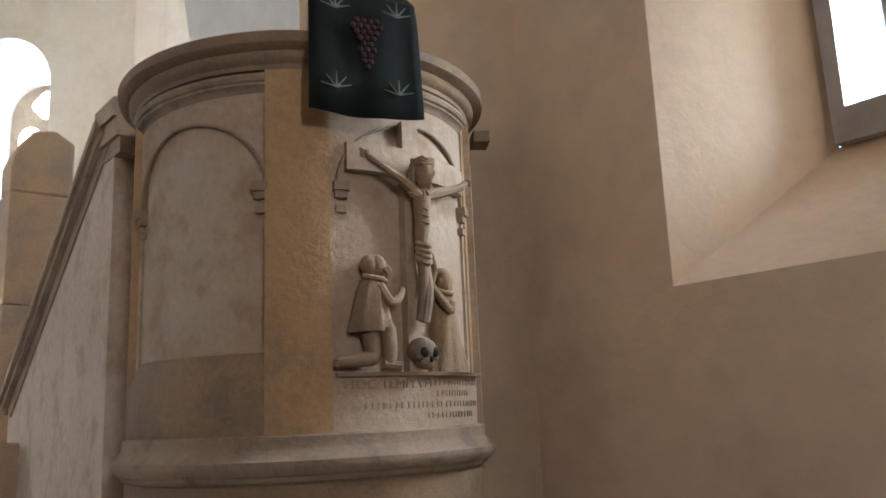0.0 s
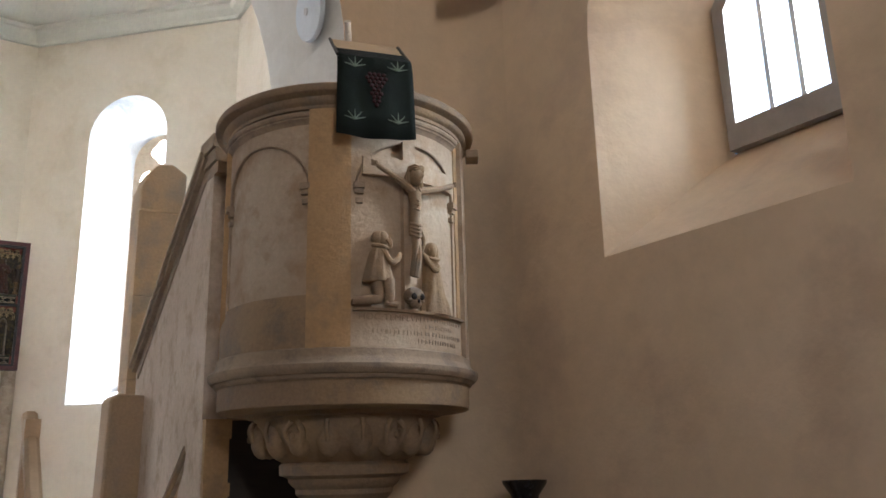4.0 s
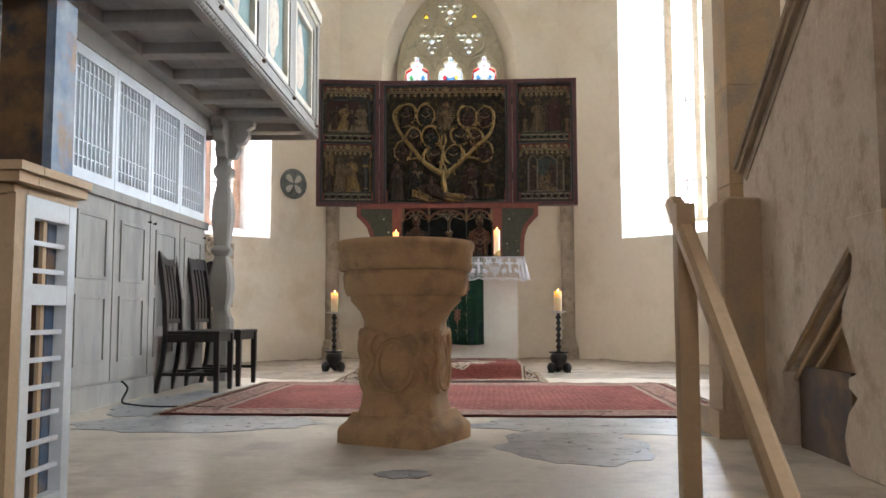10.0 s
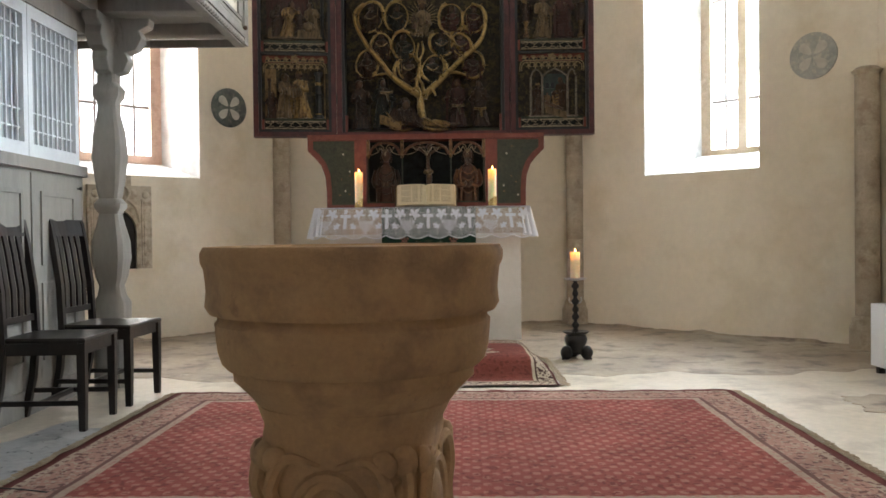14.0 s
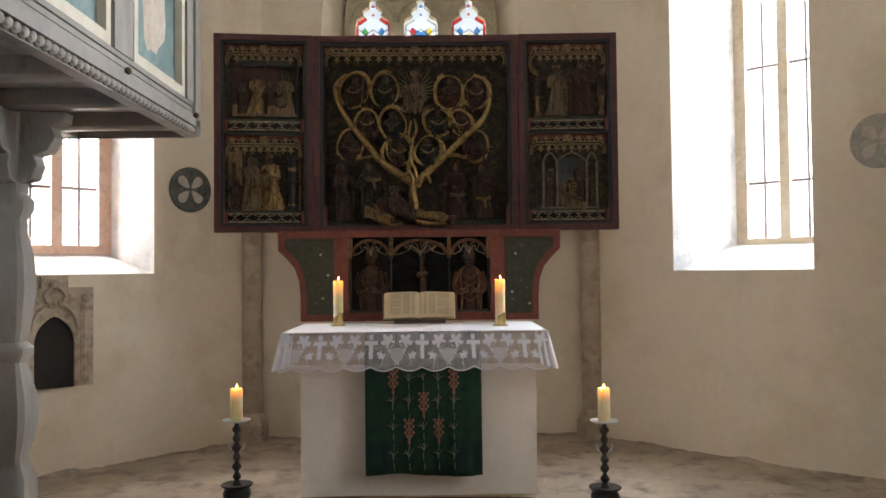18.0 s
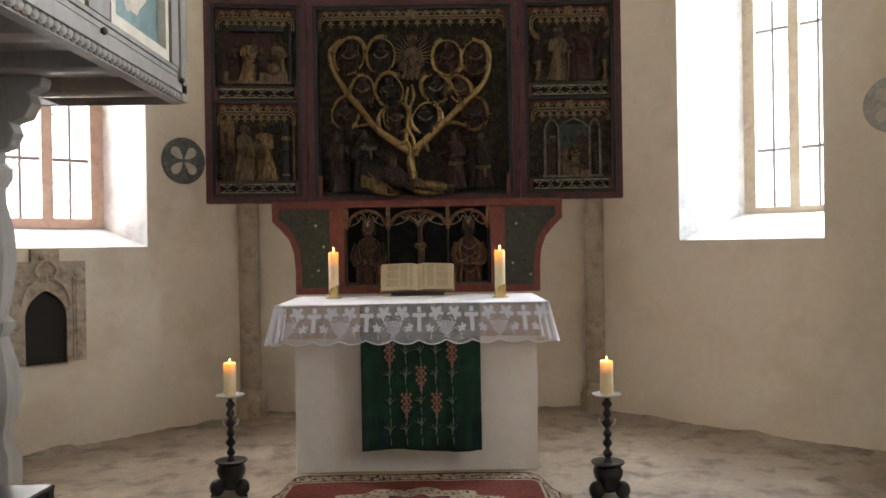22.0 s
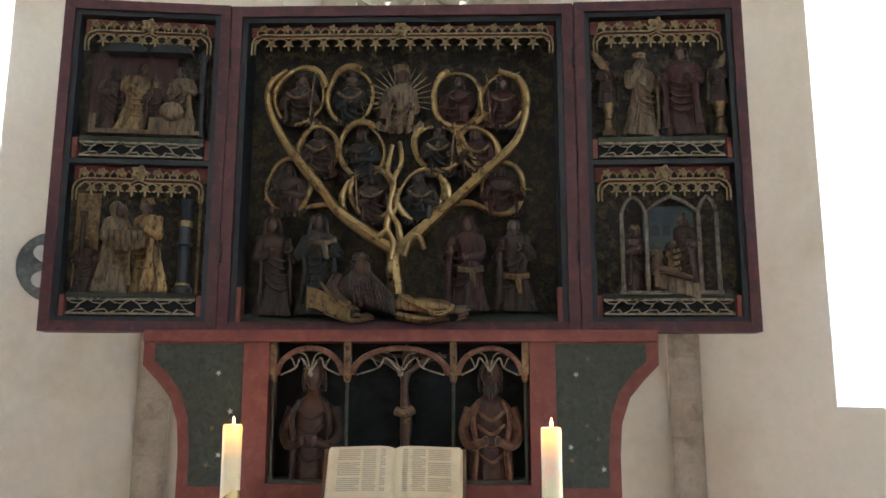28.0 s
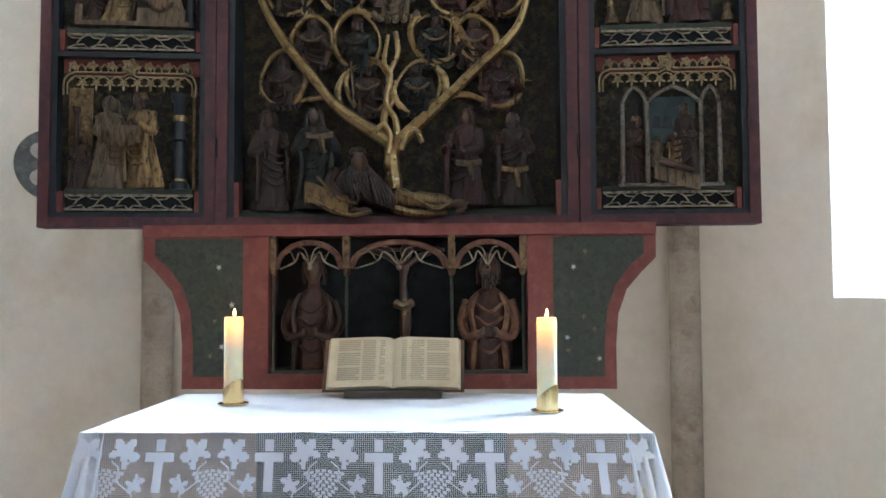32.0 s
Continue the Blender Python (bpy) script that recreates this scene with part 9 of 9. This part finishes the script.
def pane(outline, mt, d=0.09, label=""):
    bm = bmesh.new()
    f = bm.faces.new([bm.verts.new(eat(u, v, d)) for u, v in outline])
    bmesh.ops.triangulate(bm, faces=[f])
    ob = part("pane", bm, mt, east, label)
    ob.visible_shadow = False


for k, x in enumerate((-0.48, 0.0, 0.48)):
    c1 = REDGLASS if k != 1 else EASTGLASS
    pane([(x - 0.152, 2.45), (x + 0.152, 2.45), (x + 0.152, 4.04), (x + 0.06, 4.10), (x - 0.06, 4.10), (x - 0.152, 4.04)], EASTGLASS)
    for s in (-1, 1):
        pane([(x + s * 0.152, 2.45), (x + s * 0.175, 2.45), (x + s * 0.175, 4.06), (x + s * 0.152, 4.04)], c1, label="coloured border glass")
        pane([(x + s * 0.152, 4.041), (x + s * 0.175, 4.061), (x + s * 0.09, 4.14), (x + s * 0.06, 4.101)], c1, label="coloured border glass")
        pane([(x, 4.101), (x + s * 0.059, 4.101), (x + s * 0.115, 4.16), (x + s * 0.08, 4.215), (x, 4.215)], EASTGLASS)
    pane([(x - 0.04, 4.216), (x + 0.04, 4.216), (x, 4.34)], EASTGLASS)
    if k == 1:
        pane([(x - 0.05, 3.92), (x + 0.05, 3.92), (x + 0.09, 4.02), (x, 3.97), (x - 0.09, 4.02)], BLUEGLASS, 0.088, "blue glass wedge")
    bm = bmesh.new()
    for z in (2.9, 3.4, 3.90):
        tube(bm, [eat(x - 0.175, z, 0.07), eat(x + 0.175, z, 0.07)], 0.014, 6)
    for s in (-1, 1):
        tube(bm, [eat(x + s * 0.14, 2.45, 0.085), eat(x + s * 0.152, 4.04, 0.085), eat(x + s * 0.06, 4.1, 0.085)], 0.005, 5)
    for i in range(8):
        z = 2.5 + 0.2 * i
        tube(bm, [eat(x - 0.14, z, 0.085), eat(x, z + 0.1, 0.085), eat(x + 0.14, z, 0.085)], 0.0065, 4)
        tube(bm, [eat(x - 0.14, z + 0.1, 0.085), eat(x, z, 0.085), eat(x + 0.14, z + 0.1, 0.085)], 0.0055, 4)
    part("leading", bm, IRON, east)
for k, x in enumerate((-0.48, 0.0, 0.48)):
    for row in range(6):
        for col in (-1, 0, 1):
            z, u = 3.98 - 0.11 * row - 0.055 * (col == 0), x + 0.085 * col
            tint = (REDGLASS, BLUEGLASS, YELLOWGLASS, BLUEGLASS, GREENGLASS)[(row * 2 + col + k) % 5]
            pane([(u, z - 0.046), (u + 0.034, z), (u, z + 0.046), (u - 0.034, z)], tint, 0.087, "small coloured quarry")
    for z, r in ((4.235, 0.016), (4.15, 0.014)):
        pane([(x + r * math.cos(2 * math.pi * i / 8), z + r * math.sin(2 * math.pi * i / 8)) for i in range(8)], REDGLASS if k != 1 else BLUEGLASS, 0.087, "small coloured roundel")
for cx, cz in ((0, 4.93), (-0.265, 4.50), (0.265, 4.50)):
    pane([(cx + 0.22 * math.cos(2 * math.pi * i / 16), cz + 0.22 * math.sin(2 * math.pi * i / 16)) for i in range(16)], EASTGLASS)
for cx in (-0.35, 0.35):
    pane([(cx + 0.05 * math.cos(2 * math.pi * i / 12), 4.86 + 0.055 * math.sin(2 * math.pi * i / 12)) for i in range(12)], YELLOWGLASS)


def nave_window(name, y0, y1):
    w = thing(name, "splayed nave window with a grey stone frame and iron bars", "window", kind="structure")
    X = 3.35
    bm = bmesh.new()
    at = lambda u, v, d: Vector((X + d, u, v))
    outer = [(y1 + 0.045, 2.0), (y1 + 0.055, 2.69), (y1 - 0.06, 2.86), ((y0 + y1) / 2, 3.12), (y0 + 0.06, 2.86), (y0 - 0.05, 2.69), (y0 - 0.045, 2.0)]
    inner = [(y1, 2.115), (y1 - 0.005, 2.66), (y1 - 0.11, 2.80), ((y0 + y1) / 2, 3.04), (y0 + 0.11, 2.80), (y0 + 0.005, 2.66), (y0, 2.115)]
    part("stone_frame", plate(outer, [inner], 0.12, at), GREYFRAME, w, "grey stone window frame")
    bm = bmesh.new()
    bm.faces.new([bm.verts.new(at(u, v, 0.1)) for u, v in inner])
    p = part("pane", bm, CLEAR, w, "pale glass")
    p.visible_shadow = False
    for k in range(2):
        u = y0 + (y1 - y0) * (k + 1) / 3
        part("iron_bar", boxed(X + 0.055, X + 0.075, u - 0.011, u + 0.011, 2.1, 2.95), PEWTER, w)


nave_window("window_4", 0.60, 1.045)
# Unseen window, added to let in a nave lamp.
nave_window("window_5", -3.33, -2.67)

# ---- wall fittings ----
def roundel(m, disc, petal, label):
    r = thing("roundel", label, "wall painting", m)
    bm = bmesh.new()
    lathe(bm, [(0.0, 0.0), (0.2, 0.0), (0.2, 0.008), (0.0, 0.008)], 40)
    part("disc", bm, disc, r)
    bm = bmesh.new()
    lathe(bm, [(0.165, 0.006), (0.2, 0.006), (0.2, 0.012), (0.165, 0.012)], 40, cap=False)
    part("rim", bm, DISCDARK if disc is DISCDARK else disc, r)
    for k in range(4):
        a = radians(45 + 90 * k)
        out = []
        for i in range(20):
            t = 2 * math.pi * i / 20
            u, v = 0.085 + 0.065 * math.cos(t), 0.038 * math.sin(t) * (1 + 0.5 * math.cos(t))
            out.append((u * math.cos(a) - v * math.sin(a), u * math.sin(a) + v * math.cos(a)))
        bm = bmesh.new()
        prism(bm, out, 0.007, 0.011, "xy")
        part("petal", bm, petal, r, "pale petal")


def on_wall(p, way, z):
    """A pose at a wall's face: x along it, z out of it into the room."""
    x = Vector((*way, 0)).normalized()
    n = Vector((x.y, -x.x, 0))
    m = Matrix((x, Vector((0, 0, 1)), n)).transposed().to_4x4()
    return Matrix.Translation((*p, z)) @ m


roundel(on_wall((-2.05, 10.56), (S, S), 2.31), DISCDARK, PETAL, "dark painted consecration cross roundel on the wall")
roundel(on_wall((3.36, 9.205), (S, -S), 2.48), DISCPALE, PETAL, "faded grey consecration cross roundel on the wall")
niche = thing("sacrament_niche", "carved grey stone sacrament niche with a dark opening", "niche", on_wall((-2.875, 9.735), (S, S), 0.69) @ Matrix.Diagonal((1.12, 1.05, 1, 1)))
arch_ = arch(-0.135, 0.135, 0.0, 0.33, "pointed", 14, 0.2)
bm = plate([(-0.265, 0.0), (0.265, 0.0), (0.265, 0.74), (0.09, 0.74), (0.09, 0.83), (-0.09, 0.83), (-0.09, 0.74), (-0.265, 0.74)], [arch_[::-1]], 0.05, lambda u, v, d: (u, v, d))
part("stone_surround", bm, NICHESTONE, niche, "carved stone surround")
bm = bmesh.new()
for s in (-1, 1):
    box(bm, s * 0.21 - 0.035, s * 0.21 + 0.035, 0.02, 0.62, 0.05, 0.062)
    box(bm, s * 0.21 - 0.018, s * 0.21 + 0.018, 0.04, 0.6, 0.062, 0.072)
    ball(bm, (s * 0.21, 0.66, 0.06), 0.035, 0.035, 0.015, 10)
    tube(bm, smooth_path([(s * 0.16, 0.42, 0.055), (s * 0.12, 0.55, 0.06), (s * 0.02, 0.64, 0.06)], 4), 0.016, 6)
    tube(bm, smooth_path([(s * 0.03, 0.6, 0.06), (s * 0.07, 0.68, 0.06), (s * 0.02, 0.75, 0.06)], 4), 0.018, 6)
ball(bm, (0, 0.77, 0.06), 0.045, 0.045, 0.02, 12)
part("carving", bm, NICHESTONE, niche, "worn carved tracery", smooth=True)
bm = bmesh.new()
prism(bm, arch_, 0.004, 0.02, "xy")
part("iron_door", bm, DARKHOLE, niche, "blackened iron door")

for nm, x, y, h in (("left", -1.60, 10.98, 2.25), ("right", 1.58, 10.98, 2.25), ("south", 3.62, 8.82, 2.24)):
    sh = thing("wall_shaft", "cut-off sandstone wall shaft in the corner", "shaft", pose(x, y, 0), group="wall shafts")
    bm = bmesh.new()
    lathe(bm, [(0.15, 0.0), (0.15, 0.16), (0.13, 0.2), (0.12, 0.24), (0.095, 0.27)], 8)
    part("base", bm, SHAFTSTONE, sh)
    z = 0.27
    k = 0
    while z < h - 0.05:
        z1 = min(h, z + 0.52 + 0.12 * math.sin(k * 2.1 + x))
        bm = bmesh.new()
        lathe(bm, [(0.094, z), (0.096, z + 0.006), (0.096, z1 - 0.008), (0.094, z1 - 0.002)], 20)
        part("drum", bm, SHAFTSTONE, sh, smooth=True)
        z, k = z1, k + 1
    bm = bmesh.new()
    lathe(bm, [(0.096, h), (0.12, h + 0.03), (0.08, h + 0.06)], 20)
    part("cap", bm, SHAFTSTONE, sh)

sp = thing("wall_loudspeaker", "round white disc loudspeaker on the arch soffit", "loudspeaker", Matrix.Translation((2.125, 2.76, 3.16)) @ Matrix.Rotation(radians(-98), 4, "Y"))
bm = bmesh.new()
lathe(bm, [(0.0, 0.0), (0.16, 0.0), (0.165, 0.01), (0.16, 0.03), (0.12, 0.036), (0.0, 0.038)], 40)
part("disc", bm, WHITEPAINT, sp, smooth=True)
bm = bmesh.new()
lathe(bm, [(0.0, 0.036), (0.022, 0.036), (0.02, 0.046), (0.0, 0.046)], 16)
part("hub", bm, PEWTER, sp)
single("nave_beam", boxed(2.55, 2.95, 1.86, 2.02, 3.13, 3.34), PEWWOOD, "dark wooden beam end at the nave wall", "beam", bevel=0.01)
table = thing("side_table", "small white cloth-covered side table", "table", pose(3.33, 7.4, 0))
part("cloth", boxed(-0.28, 0.3, -0.3, 0.3, 0.05, 0.47), LINEN, table, bevel=0.02)
for sx in (-0.24, 0.24):
    for sy in (-0.25, 0.25):
        part("foot", boxed(sx - 0.02, sx + 0.02, sy - 0.02, sy + 0.02, 0.0, 0.06), DARKWOOD, table)
bm = bmesh.new()
tube(bm, smooth_path([(-2.1, 5.55, 0.15), (-2.06, 5.56, 0.1), (-2.07, 5.5, 0.02), (-1.98, 5.42, 0.008), (-1.8, 5.3, 0.008), (-1.55, 5.28, 0.008), (-1.35, 5.22, 0.01)], 6), 0.007, 6)
single("cable", bm, RUBBER, "black cable lying on the floor by the screen", "cable", smooth=True)

# ---- worn floor ----
def patch(cx, cy, rx, ry, seed, z=0.003):
    bm = bmesh.new()
    out = []
    for i in range(48):
        a = 2 * math.pi * i / 48
        k = 1 + 0.28 * noise.noise((2.2 * math.cos(a) + seed, 2.2 * math.sin(a), seed)) + 0.1 * noise.noise((7 * math.cos(a), 7 * math.sin(a) + seed, 3))
        out.append((cx + rx * k * math.cos(a), cy + ry * k * math.sin(a)))
    prism(bm, out, -0.01, 0.001 + 0.0005 * seed, "xy")
    rim = bmesh.new()
    tube(rim, [(u, v, 0.0005) for u, v in out + out[:1]], 0.0011, 5, lambda q: 0.6 + 0.7 * noise.noise((q * 40, seed, 0)))
    single("floor_crack", rim, DARKFLOOR, "dark crack round a cement patch", "crack", group="floor cracks", kind="structure")
    return single("floor_patch", bm, CEMENT, "smooth grey cement patch in the stone floor", "floor patch", group="floor patches", kind="structure")


def worn(cx, cy, rx, ry, seed):
    """A brown worn place in the floor with a ragged edge."""
    bm = bmesh.new()
    out = []
    for i in range(72):
        a = 2 * math.pi * i / 72
        k = 1 + 0.45 * noise.noise((1.8 * math.cos(a) + seed, 1.8 * math.sin(a), seed)) + 0.22 * noise.noise((6 * math.cos(a), 6 * math.sin(a) + seed, 3)) + 0.1 * noise.noise((17 * math.cos(a), 17 * math.sin(a), seed))
        out.append((cx + rx * k * math.cos(a), cy + ry * k * math.sin(a)))
    prism(bm, out, -0.01, 0.0015 + 0.0006 * (seed - 20), "xy")
    return single("floor_patch", bm, EARTHFLOOR, "brown worn place in the stone floor", "floor patch", group="worn floor places", kind="structure")


patch(0.72, 3.85, 0.33, 0.5, 1)
patch(1.15, 4.52, 0.88, 0.36, 2, 0.004)
patch(-1.25, 4.55, 0.66, 0.36, 3)
patch(0.0, 3.15, 0.1, 0.08, 4)
patch(-1.75, 5.6, 0.3, 0.8, 5)

# the brown worn floor of the apse, with a ragged front edge
bm = bmesh.new()
front = [(3.72 - 7.44 * i / 90, 7.75 + 0.35 * noise.noise((i * 0.09, 3.1, 0)) + 0.12 * noise.noise((i * 0.35, 8.1, 0)) + 0.03 * noise.noise((i * 1.3, 1, 0))) for i in range(91)]
prism(bm, front + [(-3.72, 8.86), (-1.53, 11.06), (1.5, 11.06), (3.72, 8.84)], -0.01, 0.0016, "xy")
single("floor_apse", bm, EARTHFLOOR, "brown worn stone floor of the apse", "floor", kind="structure")
worn(-2.75, 7.3, 0.35, 0.5, 25)
worn(2.9, 6.6, 0.45, 0.4, 26)
for i, ((ax, ay), (bx, by)) in enumerate(((CHANCEL[0], CHANCEL[6]), (CHANCEL[6], CHANCEL[5]), (CHANCEL[5], (3.72, 3.5)), (CHANCEL[1], CHANCEL[0]))):
    a, b = Vector((ax, ay, 0)), Vector((bx, by, 0))
    w = (b - a).normalized()
    n = Vector((w.y, -w.x, 0))
    if (b - a).length < 0.1:
        continue
    cnt = int((b - a).length / 0.05)
    bm = bmesh.new()
    rows_ = [[], [], []]
    for j in range(cnt + 1):
        p = a + (b - a) * (j / cnt)
        h = 0.012 + 0.05 * max(0, noise.noise((j * 0.17, i * 9.0, 0.3))) + 0.012 * noise.noise((j * 0.8, i, 4))
        d = 0.012 + 0.03 * max(0, noise.noise((j * 0.23, i * 5.0, 8.3)))
        rows_[0].append(p - n * 0.01 + Vector((0, 0, max(0.004, h))))
        rows_[1].append(p + n * 0.006 + Vector((0, 0, max(0.003, h))))
        rows_[2].append(p + n * (0.006 + d) + Vector((0, 0, 0.0015)))
    rings(bm, rows_, closed=False)
    single("baseboard", bm, EARTHFLOOR, "ragged broken plaster edge along the floor", "plaster edge", kind="structure")

# ---- ceiling boards and cornice ----
bm = bmesh.new()
for i in range(34):
    x = -3.7 + 0.22 * i
    y1 = 11.0 if abs(x) < 1.5 else 11.0 - (abs(x + 0.11) - 1.35)
    box(bm, x, x + 0.212, 3.5, y1, 6.925, 6.95)
single("ceiling_boards", bm, CEILPAINT, "pale cream painted ceiling boards", "ceiling", kind="structure")
for i, ((ax, ay), (bx, by)) in enumerate(((CHANCEL[0], CHANCEL[6]), (CHANCEL[6], CHANCEL[5]), (CHANCEL[5], (3.72, 3.5)), (CHANCEL[2], CHANCEL[1]), (CHANCEL[1], CHANCEL[0]))):
    a, b = Vector((ax, ay, 0)), Vector((bx, by, 0))
    w = (b - a).normalized()
    n = Vector((w.y, -w.x, 0))
    bm = bmesh.new()
    prof = [(0.0, 6.70), (0.05, 6.70), (0.06, 6.74), (0.14, 6.80), (0.17, 6.86), (0.22, 6.87), (0.22, 6.93), (0.0, 6.93)]
    rings(bm, [[p + n * u + Vector((0, 0, v)) for u, v in prof] for p in (a - w * 0.05, b + w * 0.05)])
    single("trim", bm, CEILPAINT, "moulded pale cornice under the ceiling", "cornice", kind="structure")
